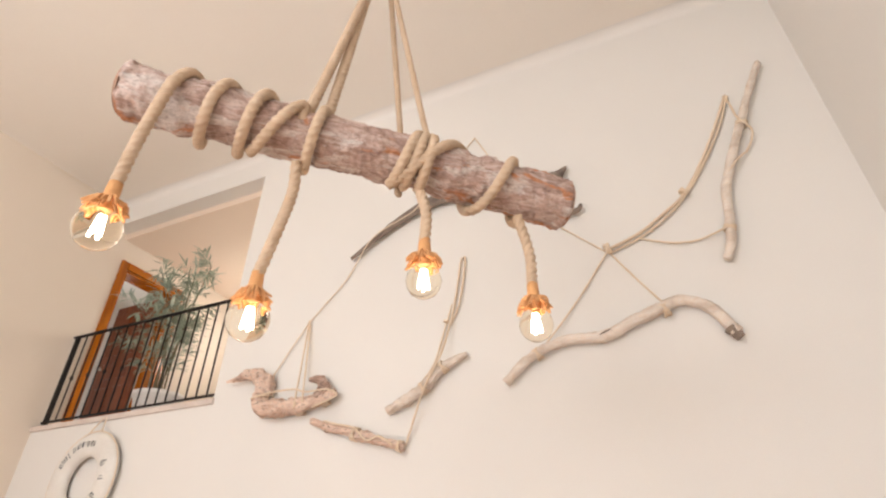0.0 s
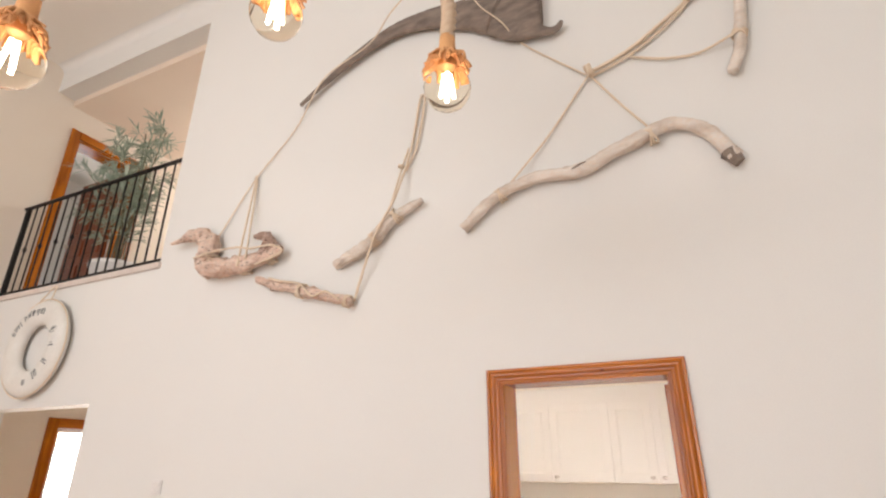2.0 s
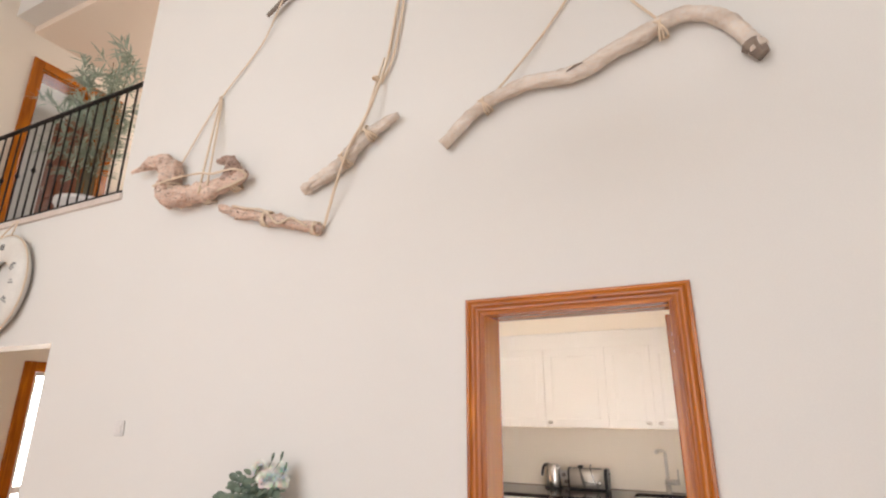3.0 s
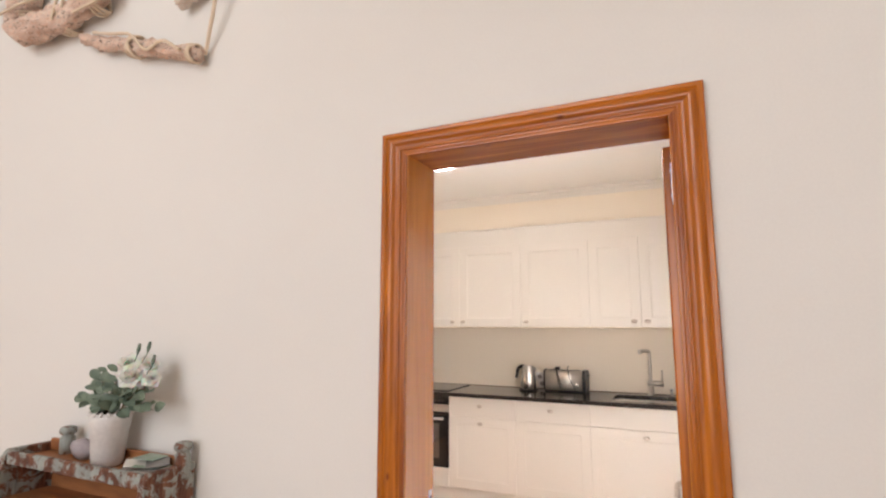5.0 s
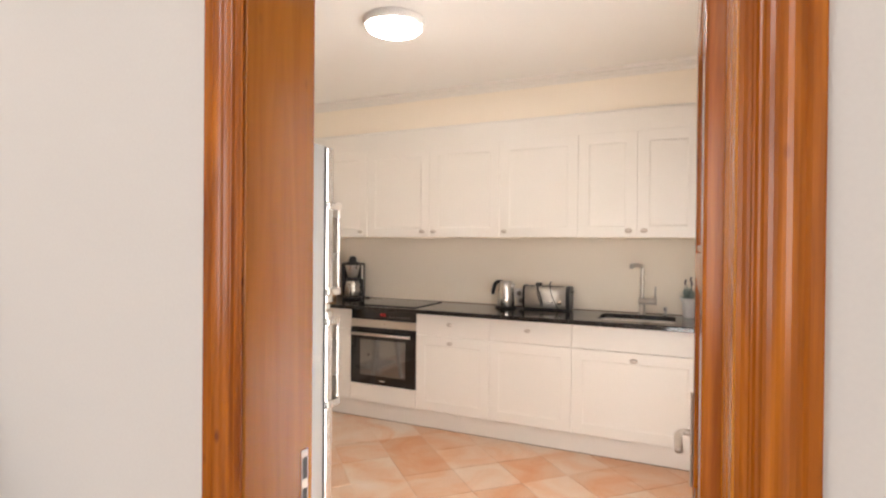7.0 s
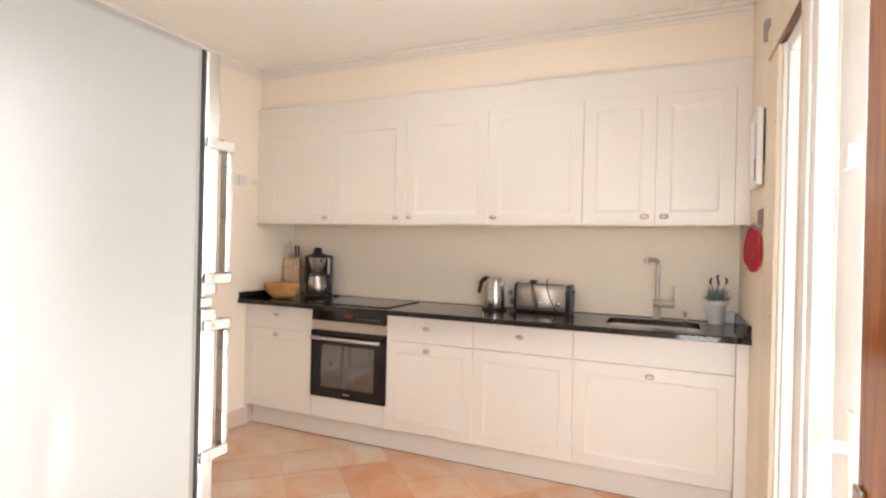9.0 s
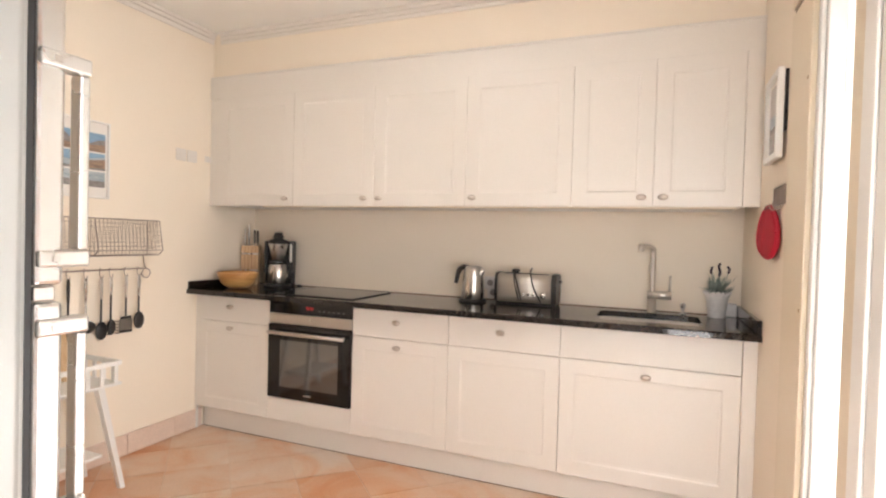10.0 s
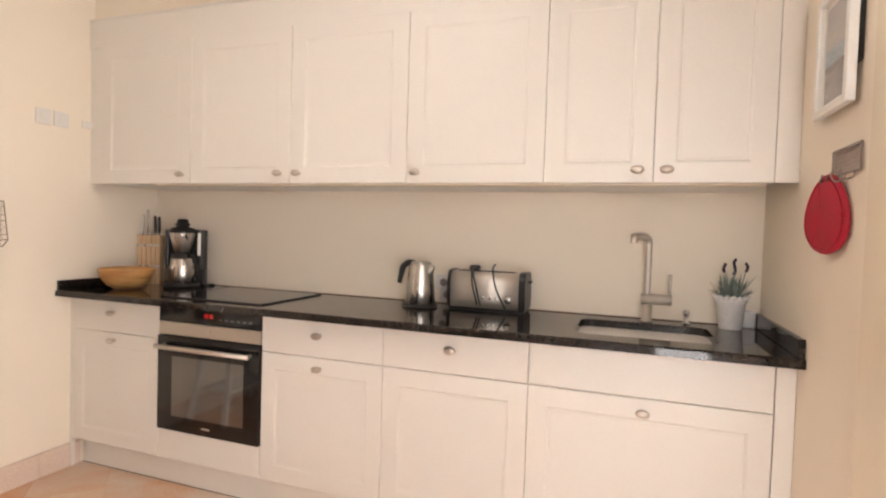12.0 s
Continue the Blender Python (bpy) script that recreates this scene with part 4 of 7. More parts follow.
# life ring on the wall under the balcony
def life_ring():
    C, RM, RT = Vector((-4.665, YN - 0.052, 2.485)), 0.274, 0.099
    lr = thing("life_ring", tuple(C), "weathered white life ring with worn stencilled marks hanging on the wall", "life ring")
    bm = bmesh.new()
    n, m = 64, 16
    rows = []
    for i in range(n):
        a = 2 * math.pi * i / n
        row = []
        for j in range(m):
            b = 2 * math.pi * j / m
            r = RM + RT * math.cos(b)
            row.append(bm.verts.new((C.x + r * math.sin(a), C.y + 0.050 * math.sin(b), C.z + r * math.cos(a))))
        rows.append(row)
    for i in range(n):
        for j in range(m):
            p, q = rows[i], rows[(i + 1) % n]
            bm.faces.new((p[j], p[(j + 1) % m], q[(j + 1) % m], q[j]))
    bmesh.ops.recalc_face_normals(bm, faces=bm.faces)
    ring = part("ring", bm, RING_WHITE, lr, "", True)
    rnd = random.Random(3)
    # worn lettering: short dark strokes along the upper left and lower right
    for a0, a1, cnt in ((-66, -48, 3), (-34, 14, 7), (66, 168, 5)):
        for i in range(cnt):
            a = radians(a0 + (a1 - a0) * i / (cnt - 1))
            bm = bmesh.new()
            big = 0.038 if cnt == 5 else 0.027
            for _ in range(3):
                o = rnd.uniform(-big * 0.7, big * 0.7)
                h = rnd.uniform(0.4, 1.0) * big
                r = RM + rnd.uniform(-0.006, 0.006)
                M = Matrix.Translation((C.x + r * math.sin(a), C.y - 0.0490, C.z + r * math.cos(a))) @ Matrix.Rotation(a, 4, "Y")
                c = bmesh.ops.create_cube(bm, size=1.0)["verts"]
                for v in c:
                    v.co = M @ Vector((o + v.co.x * rnd.uniform(0.004, 0.007), v.co.y * 0.006, v.co.z * h * 2))
            part("stencil_mark", bm, INK, ring)
    edge = [Vector((C.x + 0.378 * math.sin(a), C.y - 0.01, C.z + 0.378 * math.cos(a))) for a in [radians(d) for d in range(-20, 341, 6)]]
    part("grab_line", rope_of(edge, 0.0055, 0.012), TWINE, lr, "", True)
    part("hanging_cord", rope_of([C + Vector((-0.08, -0.02, 0.365)), C + Vector((-0.035, 0.03, 0.50)), C + Vector((-0.02, 0.035, 0.512)), C + Vector((0.0, 0.03, 0.50)), C + Vector((0.07, -0.02, 0.37))], 0.005, 0.01), TWINE, lr, "", True)


life_ring()

# driftwood hung on the wall with twine
WY = YN - 0.045


def drift(name, label, mat, pts, radius, seed, rough=0.3, deep=WY):
    p3 = [Vector((x, deep, z)) for x, z in pts]
    return solo(name, tube(bmesh.new(), spline(p3, 0.010), radius, 28, rough=rough, seed=seed), mat, label, "driftwood", "driftwood on the wall", "", True)


def taper(a, b, c=None):
    return lambda s: (a + (b - a) * s) if c is None else (a + (b - a) * min(1, 2 * s) if s < 0.5 else b + (c - b) * (2 * s - 1))


def along(*rs):
    """A radius that runs through the given values at even steps."""
    def f(s):
        k = min(int(s * (len(rs) - 1)), len(rs) - 2)
        return rs[k] + (rs[k + 1] - rs[k]) * (s * (len(rs) - 1) - k)
    return f


wave = drift("driftwood_branch", "long wavy pale-grey driftwood branch tied with twine", DRIFT, [(-1.10, 2.795), (-1.0, 2.885), (-0.911, 2.945), (-0.716, 3.0), (-0.477, 2.995), (-0.301, 3.055), (-0.131, 3.112), (-0.025, 3.125), (0.076, 3.068), (0.134, 2.985), (0.17, 2.89)], taper(0.027, 0.033, 0.031), 1)
part("broken_tip", tube(bmesh.new(), [Vector((0.150, WY, 2.925)), Vector((0.168, WY, 2.885)), Vector((0.180, WY, 2.862))], taper(0.038, 0.024), 12, rough=0.5, seed=4), DRIFT_DARK, wave, "dark broken end")
part("crack", tube(bmesh.new(), [Vector((-0.515, WY - 0.028, 2.992)), Vector((-0.48, WY - 0.0315, 3.004)), Vector((-0.445, WY - 0.030, 3.014))], lambda s: 0.003 + 0.018 * s * (1 - s), 8, squash=0.5), DRIFT_DARK, wave, "dark open crack")
drift("driftwood_branch", "slim upright crooked driftwood stick hung by twine", DRIFT, [(0.79, 4.72), (0.71, 4.57), (0.626, 4.398), (0.55, 4.23), (0.487, 4.105), (0.40, 3.90), (0.355, 3.787), (0.335, 3.67), (0.314, 3.549), (0.285, 3.42), (0.243, 3.325)], taper(0.021, 0.028, 0.025), 2, 0.25)
def flat_limb(pts, radius, seed, rough, thick):
    """A limb pressed flat towards the wall."""
    bm = tube(bmesh.new(), spline([(x, WY, z) for x, z in pts], 0.02), radius, 22, rough=rough, seed=seed)
    for v in bm.verts:
        v.co.y = WY + (v.co.y - WY) * thick
    return bm


dark = solo("driftwood_branch", flat_limb([(-2.31, 3.966), (-1.95, 4.185), (-1.644, 4.306), (-1.409, 4.326), (-1.185, 4.282), (-0.957, 4.197), (-0.86, 4.145)], along(0.018, 0.028, 0.041, 0.054, 0.074, 0.106, 0.137), 3, 0.10, 0.42), DRIFT_DARK, "large curved grey-brown driftwood limb with a broad flared end", "driftwood", "driftwood on the wall", "", True)
part("flared_end", flat_limb([(-0.885, 4.160), (-0.78, 4.115), (-0.70, 4.090), (-0.64, 4.082), (-0.598, 4.080)], along(0.135, 0.165, 0.185, 0.195, 0.170), 6, 0.07, 0.26), DRIFT_DARK, dark, "", True)
part("horn", flat_limb([(-0.70, 4.150), (-0.64, 4.215), (-0.590, 4.262), (-0.548, 4.296)], along(0.11, 0.070, 0.040, 0.010), 7, 0.2, 0.4), DRIFT_DARK, dark, "", True)
part("horn", flat_limb([(-0.70, 3.985), (-0.62, 3.925), (-0.545, 3.895), (-0.505, 3.915), (-0.494, 3.945)], along(0.09, 0.055, 0.028, 0.022, 0.010), 8, 0.25, 0.5), DRIFT_DARK, dark, "", True)
bird = drift("driftwood_bird", "gnarled brown driftwood shaped like a duck, tied with twine", DRIFT_BROWN, [(-2.93, 3.02), (-2.95, 2.93), (-2.93, 2.865), (-2.80, 2.835), (-2.65, 2.83), (-2.50, 2.845), (-2.38, 2.865), (-2.30, 2.89)], along(0.058, 0.062, 0.060, 0.058, 0.050, 0.046, 0.040, 0.026), 9, 0.40, YN - 0.072)
bm = bmesh.new()
tube(bm, spline([(-3.32, YN - 0.07, 3.095), (-3.22, YN - 0.07, 3.105), (-3.12, YN - 0.07, 3.128), (-3.02, YN - 0.07, 3.105), (-2.93, YN - 0.07, 3.03), (-2.92, YN - 0.07, 2.95)], 0.008), along(0.010, 0.020, 0.040, 0.052, 0.062, 0.060), 28, rough=0.38, seed=10)
part("head", bm, DRIFT_BROWN, bird, "", True)
bm = tube(bmesh.new(), spline([(-2.44, YN - 0.07, 2.86), (-2.405, YN - 0.07, 2.93), (-2.43, YN - 0.07, 2.985), (-2.475, YN - 0.07, 3.0), (-2.53, YN - 0.07, 3.005)], 0.008), taper(0.050, 0.042, 0.016), 26, rough=0.45, seed=11)
part("tail", bm, DRIFT_TAIL, bird, "dark knotty tail", True)
drift("driftwood_branch", "short knobbly driftwood stick wound with twine", DRIFT_BROWN, [(-2.49, 2.725), (-2.39, 2.68), (-2.277, 2.645), (-2.097, 2.59), (-1.926, 2.535), (-1.775, 2.488)], taper(0.022, 0.030, 0.026), 12, 0.55)
drift("driftwood_branch", "short pale driftwood stick hung aslant in twine", DRIFT, [(-1.905, 2.722), (-1.83, 2.75), (-1.737, 2.79), (-1.65, 2.835), (-1.575, 2.90), (-1.50, 2.962), (-1.42, 2.995), (-1.345, 3.018)], taper(0.024, 0.042, 0.016), 13, 0.6)


def twine(label, pts, radius=0.006, y=YN - 0.02, loops=()):
    t = thing("twine", (pts[0][0], y, pts[0][1]), label, "twine", "twine on the wall")
    radius *= 0.80
    part("cord", rope_of([Vector((p[0], p[2] if len(p) > 2 else y, p[1])) for p in pts], radius, 0.016), TWINE, t, "", True)
    for cx0, cz0, ang, rr in loops:
        bm = bmesh.new()
        rr = rr * 0.82
        for k in (-1, 0, 1):
            lean = ang + k * 0.42
            ring = [Vector((cx0, WY, cz0)) + (rr + 0.0015 * abs(k)) * Vector((-math.sin(lean) * math.cos(a) / math.cos(k * 0.42), math.sin(a), math.cos(lean) * math.cos(a) / math.cos(k * 0.42))) for a in [i * math.pi / 8 for i in range(17)]]
            tube(bm, ring, radius * 0.95, 7, (3, radius * 6))
        part("lashing", bm, TWINE, t, "", True)
    return t


def nail(x, z):
    solo("nail", lathe(bmesh.new(), [(0.003, -0.002), (0.003, 0.022), (0.0055, 0.023), (0.005, 0.027)], n=10, m=pose(x, YN + 0.001, z, 90, 0, 0)), NICKEL, "small dull steel nail in the plaster", "nail", "nails in the wall")


for x, z in ((-1.236, 4.872), (-2.66, 3.482), (-1.368, 3.747), (0.546, 4.550), (-0.385, 3.562)):
    nail(x, z)
twine("thin twine from a nail down past the dark limb", [(-1.236, 4.87), (-1.33, 4.777), (-1.56, 4.45, WY - 0.055), (-1.725, 4.235, WY - 0.055), (-2.10, 4.09, WY - 0.035), (-2.35, 3.80), (-2.66, 3.475), (-2.92, 3.10)], 0.006)
twine("thin twine from a nail across to the knot", [(-1.236, 4.87), (-1.106, 4.58), (-0.95, 4.20, WY - 0.075), (-0.82, 4.02, WY - 0.065), (-0.72, 3.89), (-0.404, 3.56)], 0.006)
twine("double loop of twine carrying the driftwood duck", [(-2.60, 2.80, YN - 0.12), (-2.655, 3.45), (-2.66, 3.486), (-2.64, 3.45), (-2.535, 2.84, YN - 0.12)], 0.008, loops=((-2.60, 2.835, 0.0, 0.07), (-2.94, 2.925, 1.4, 0.072), (-2.40, 2.86, 0.3, 0.055)))
twine("loose twine around the driftwood duck", [(-2.98, 2.91, YN - 0.14), (-2.85, 2.935, YN - 0.125), (-2.65, 2.945, YN - 0.10), (-2.50, 2.90, YN - 0.13), (-2.34, 2.90, YN - 0.12), (-2.29, 2.86, YN - 0.08), (-2.45, 2.79, YN - 0.12)], 0.008)
twine("looped twine holding the slanting stick", [(-1.775, 2.50), (-1.617, 2.831, WY - 0.045), (-1.50, 3.05, WY - 0.04), (-1.44, 3.38), (-1.385, 3.72), (-1.365, 3.75), (-1.350, 3.72), (-1.40, 3.40), (-1.47, 3.25)], 0.009, loops=((-1.51, 2.955, 0.7, 0.045),))
twine("short twine from the tie to the slanting stick", [(-1.455, 3.40), (-1.50, 3.26), (-1.58, 3.01), (-1.645, 2.865, WY - 0.03)], 0.007, loops=((-1.645, 2.84, 0.5, 0.047), (-1.487, 3.27, 1.2, 0.016)))
twine("twine wound round the short stick", [(-2.36, 2.70, WY - 0.036), (-2.25, 2.665, WY - 0.04), (-2.12, 2.63, WY - 0.04), (-2.02, 2.545, WY - 0.04), (-1.93, 2.56, WY - 0.04), (-1.83, 2.50, WY - 0.04)], 0.008, loops=((-2.13, 2.60, -0.3, 0.047), (-1.80, 2.497, -0.3, 0.036)))
twine("twine from the knot to the wavy branch", [(-0.385, 3.555), (-0.62, 3.25), (-0.86, 2.96, WY - 0.02)], 0.007, loops=((-0.89, 2.945, 0.5, 0.042),))
twine("twine from the knot to the wavy branch", [(-0.385, 3.555), (-0.25, 3.32), (-0.14, 3.12, WY - 0.02)], 0.007, loops=((-0.14, 3.088, 0.25, 0.045),))
twine("thick doubled twine rising to a hook", [(-0.40, 3.56), (-0.184, 3.632), (0.007, 3.75), (0.128, 3.84), (0.275, 4.045), (0.424, 4.305), (0.541, 4.54)], 0.013, loops=((0.13, 3.842, 0.75, 0.026), (-0.38, 3.56, 0.3, 0.03)))
twine("thick doubled twine rising to a hook", [(-0.38, 3.535), (-0.17, 3.605), (0.03, 3.73), (0.17, 3.87), (0.30, 4.05), (0.45, 4.30), (0.556, 4.535)], 0.010)
twine("slack twine from the knot to the upright stick", [(-0.19, 3.60), (-0.08, 3.545), (0.02, 3.51), (0.14, 3.50), (0.28, 3.515, WY - 0.02)], 0.008, loops=((0.305, 3.52, 1.3, 0.035),))
twine("loop of twine from the hook to the upright stick", [(0.546, 4.53), (0.56, 4.36), (0.56, 4.26, WY - 0.03), (0.60, 4.16, WY - 0.02), (0.55, 4.06), (0.47, 3.97, WY - 0.03), (0.40, 3.90, WY - 0.02)], 0.009, loops=((0.565, 4.25, 1.2, 0.036),))


# the painted dresser with its tray top
def dresser():
    X0, X1, YF, YB, ZT = -2.47, -1.70, 2.655, 2.838, 1.044
    d = thing("painted_dresser", ((X0 + X1) / 2, (YF + YB) / 2, 0), "old wooden dresser with flaking pale-green paint and a tray top", "dresser")

    def side(x):
        """A side board whose front edge sweeps forward in a scroll towards the base."""
        bm = bmesh.new()
        out = [(YB, 0.0), (YB, ZT + 0.035), (YF + 0.022, ZT + 0.035), (YF + 0.004, ZT + 0.01), (YF, ZT - 0.03), (YF - 0.025, ZT - 0.055), (YF - 0.060, ZT - 0.065), (YF - 0.078, ZT - 0.085), (YF - 0.12, ZT - 0.10), (YF - 0.18, ZT - 0.105), (YF - 0.25, ZT - 0.115), (YF - 0.305, ZT - 0.14), (YF - 0.31, 0.0)]
        lo = [bm.verts.new((x, yy, zz)) for yy, zz in out]
        hi = [bm.verts.new((x + 0.026, yy, zz)) for yy, zz in out]
        for i in range(len(out)):
            j = (i + 1) % len(out)
            bm.faces.new((lo[i], lo[j], hi[j], hi[i]))
        bm.faces.new(lo)
        bm.faces.new(list(reversed(hi)))
        bmesh.ops.recalc_face_normals(bm, faces=bm.faces)
        bmesh.ops.bevel(bm, geom=list(bm.edges), offset=0.003, segments=1, affect="EDGES")
        return bm

    part("side_board", side(X1 - 0.026), FLAKING, d)
    part("side_board", side(X0), FLAKING, d)
    part("back_board", block(X0 + 0.027, X1 - 0.027, YB - 0.014, YB, 0.05, ZT + 0.03, 0.002), ORANGE_WOOD, d)
    part("tray_floor", block(X0 + 0.027, X1 - 0.027, YF + 0.03, YB - 0.015, ZT - 0.012, ZT + 0.006, 0.002), ORANGE_WOOD, d)
    part("tray_rail", block(X0 + 0.027, X1 - 0.027, YF + 0.012, YF + 0.028, ZT - 0.014, ZT + 0.032, 0.004), FLAKING, d)
    part("back_rail", block(X0 + 0.027, X1 - 0.027, YB - 0.030, YB - 0.0145, ZT + 0.007, ZT + 0.050, 0.004), ORANGE_WOOD, d, "worn red-brown back rail")
    part("desk_top", block(X0 + 0.027, X1 - 0.027, YF - 0.305, YB - 0.015, ZT - 0.150, ZT - 0.124, 0.006), ORANGE_WOOD, d)
    part("body", block(X0 + 0.027, X1 - 0.027, YF - 0.285, YB - 0.016, 0.06, ZT - 0.151, 0.004), FLAKING, d)
    for i in range(2):
        a = X0 + 0.04 + i * 0.352
        dr = part("drawer", block(a, a + 0.335, YF - 0.302, YF - 0.286, 0.60, 0.80, 0.004), FLAKING, d)
        part("knob", lathe(bmesh.new(), [(0.006, 0), (0.006, 0.012), (0.016, 0.02), (0.012, 0.032)], n=12, m=pose(a + 0.165, YF - 0.302, 0.70, 90, 0, 0)), IRON, dr)
        part("cupboard_door", block(a, a + 0.335, YF - 0.302, YF - 0.286, 0.09, 0.58, 0.004), FLAKING, d)
    for x in (X1 - 0.020, X0 + 0.140):
        part("finial", lathe(bmesh.new(), [(0.024, ZT - 0.01), (0.025, ZT + 0.062), (0.019, ZT + 0.068), (0.019, ZT + 0.073), (0.027, ZT + 0.078), (0.029, ZT + 0.088), (0.025, ZT + 0.099), (0.010, ZT + 0.104)], (x, YB - 0.035, 0), 16), FLAKING, d, "", True)
    return ZT + 0.006


TRAY = dresser()


def rose_pot(at):
    rnd = random.Random(21)
    x, y, z = at
    f = thing("potted_roses", at, "artificial white roses with grey-green leaves in a white pot", "plant")
    prof = [(0.045, 0), (0.049, 0.004), (0.058, 0.118), (0.061, 0.121), (0.0635, 0.150), (0.065, 0.172), (0.060, 0.172), (0.058, 0.13), (0.01, 0.128)]
    pot = part("pot", lathe(bmesh.new(), prof, at, 32), WHITE_CERAMIC, f, "white pot with a scalloped rim", True)
    sc = bmesh.new()
    for i in range(18):
        a = 2 * math.pi * i / 18
        bmesh.ops.create_icosphere(sc, subdivisions=1, radius=0.0085, matrix=Matrix.Translation((x + 0.0625 * math.cos(a), y + 0.0625 * math.sin(a), z + 0.170)))
    part("scalloped_rim", sc, WHITE_CERAMIC, pot, "", True)
    part("soil", lathe(bmesh.new(), [(0.056, 0.13), (0.057, 0.14), (0.01, 0.145)], at, 16), SOIL, f)

    def round_leaf(bm, c, d, n, ln, w):
        """A rounded, slightly cupped leaf with a midrib, its face turned to n."""
        d = d.normalized()
        s = d.cross(n).normalized()
        n = s.cross(d)
        rows = []
        for q, ww in ((0, 0.10), (0.12, 0.55), (0.3, 0.92), (0.52, 1.0), (0.74, 0.80), (0.9, 0.45), (1, 0.06)):
            m = c + d * ln * q + n * (0.10 * ln * math.sin(q * 3.1))
            rows.append([bm.verts.new(m + s * w * ww * e / 2 + n * abs(e) * 0.10 * w) for e in (-1, -0.5, 0, 0.5, 1)])
        for a, b in zip(rows, rows[1:]):
            for i in range(4):
                bm.faces.new((a[i], a[i + 1], b[i + 1], b[i]))

    toward = Vector((0.55, -0.80, 0.35))
    for k in range(13):
        side = -1 + 2 * k / 12
        top = Vector((x + 0.036 + side * 0.172 + rnd.uniform(-.015, .015), y + rnd.uniform(-0.035, 0.02), z + 0.300 - 0.10 * side * side + rnd.uniform(-0.035, 0.015)))
        pts = spline([(x + side * 0.02, y, z + 0.13), (x + side * 0.055, y - 0.01, z + 0.21), top], 0.026)
        part("stem", tube(bmesh.new(), pts, 0.0018, 5), STEM, f)
        for p in pts[2:]:
            for sg in (-1, 1):
                if rnd.random() < 0.36:
                    continue
                d = Vector((sg * rnd.uniform(0.5, 1.0) + side * 0.5, rnd.uniform(-0.45, 0.05), rnd.uniform(-0.25, 0.7)))
                n = toward + Vector((rnd.uniform(-.5, .5), rnd.uniform(-.2, .2), rnd.uniform(-.2, .9)))
                bm = bmesh.new()
                ln = rnd.uniform(0.038, 0.058)
                round_leaf(bm, p + d.normalized() * 0.012, d, n, ln, ln * rnd.uniform(0.50, 0.64))
                for v in bm.verts:
                    v.co.y = min(v.co.y, YN - 0.012)
                part("leaf", bm, LEAF_GREY, f, "", True)
    for ex, ey, ez in ((0.20, -0.030, 0.215), (0.185, -0.045, 0.250), (0.165, -0.020, 0.200)):
        pts = spline([(x + 0.02, y, z + 0.13), (x + ex * 0.5, y + ey * 0.5, z + 0.205), (x + ex, y + ey, z + ez)], 0.03)
        part("stem", tube(bmesh.new(), pts, 0.0018, 5), STEM, f)
        for q, p in enumerate(pts[2:]):
            bm = bmesh.new()
            round_leaf(bm, p, Vector((0.9, -0.2, 0.6 if q % 2 else -0.35)), toward + Vector((0, 0, 0.5)), 0.056, 0.034)
            for v in bm.verts:
                v.co.y = min(v.co.y, YN - 0.012)
            part("leaf", bm, LEAF_GREY, f, "", True)
    ax = toward.normalized()
    u = ax.cross(Vector((0, 0, 1))).normalized()
    w = u.cross(ax)
    for cx0, cy0, cz0, rr in ((0.150, -0.040, 0.305, 0.050), (0.185, -0.010, 0.338, 0.036), (0.205, -0.015, 0.298, 0.034), (0.040, 0.020, 0.335, 0.038)):
        bm = bmesh.new()
        c = Vector((x + cx0, y + cy0, z + cz0))
        for j in range(22):
            lay = j / 21
            a, e = j * 2.4, 0.15 + 1.35 * lay
            d = ax * math.cos(e) + (u * math.cos(a) + w * math.sin(a)) * math.sin(e)
            round_leaf(bm, c - ax * rr * 0.5, d, ax, rr * (0.70 + 0.45 * lay), rr * (0.55 + 0.45 * lay))
        for v in bm.verts:
            v.co.y = min(v.co.y, YN - 0.010)
        part("rose", bm, PETAL, f, "cream-white rose bloom", True)
    for bx, bz in ((0.145, 0.385), (0.195, 0.392), (0.222, 0.350)):
        bm = tube(bmesh.new(), [Vector((x + bx * 0.75, y - 0.02, z + bz - 0.07)), Vector((x + bx, y - 0.025, z + bz - 0.018)), Vector((x + bx + 0.004, y - 0.025, z + bz)), Vector((x + bx + 0.010, y - 0.025, z + bz + 0.020))], lambda s: 0.0015 if s < 0.4 else 0.0065 - 0.007 * abs(s - 0.66), 7)
        part("bud", bm, LEAF_GREY, f, "", True)


rose_pot((-2.032, 2.762, TRAY + 0.001))
for i, (x, y, a, wd, m, lab) in enumerate(((-1.86, 2.770, 12, 0.062, GREY_SEA, "grey printed leaflet lying on the dresser tray"), (-1.83, 2.745, -22, 0.058, PINK_PAPER, "pink printed leaflet lying on the dresser tray"),
                                           (-1.815, 2.775, 34, 0.056, GREEN_PAPER, "green printed leaflet lying on the dresser tray"), (-1.87, 2.755, 48, 0.036, PAPER, "small white printed card lying on the leaflets"),
                                           (-1.785, 2.765, -38, 0.046, HILL, "grey-blue printed leaflet lying on the dresser tray"), (-1.835, 2.778, 8, 0.042, GREEN_PAPER, "green folded leaflet lying on the dresser tray"))):
    bm = block(-wd, wd, -0.034, 0.034, 0, 0.003, 0.0008, 1)
    bmesh.ops.transform(bm, matrix=pose(x, y, TRAY + 0.003 + i * 0.0075, 7 - 3 * (i % 3), 5 - 4 * (i % 2), a), verts=bm.verts)
    solo("leaflet", bm, m, lab, "leaflet", "leaflets on the dresser")
bm = bmesh.new()
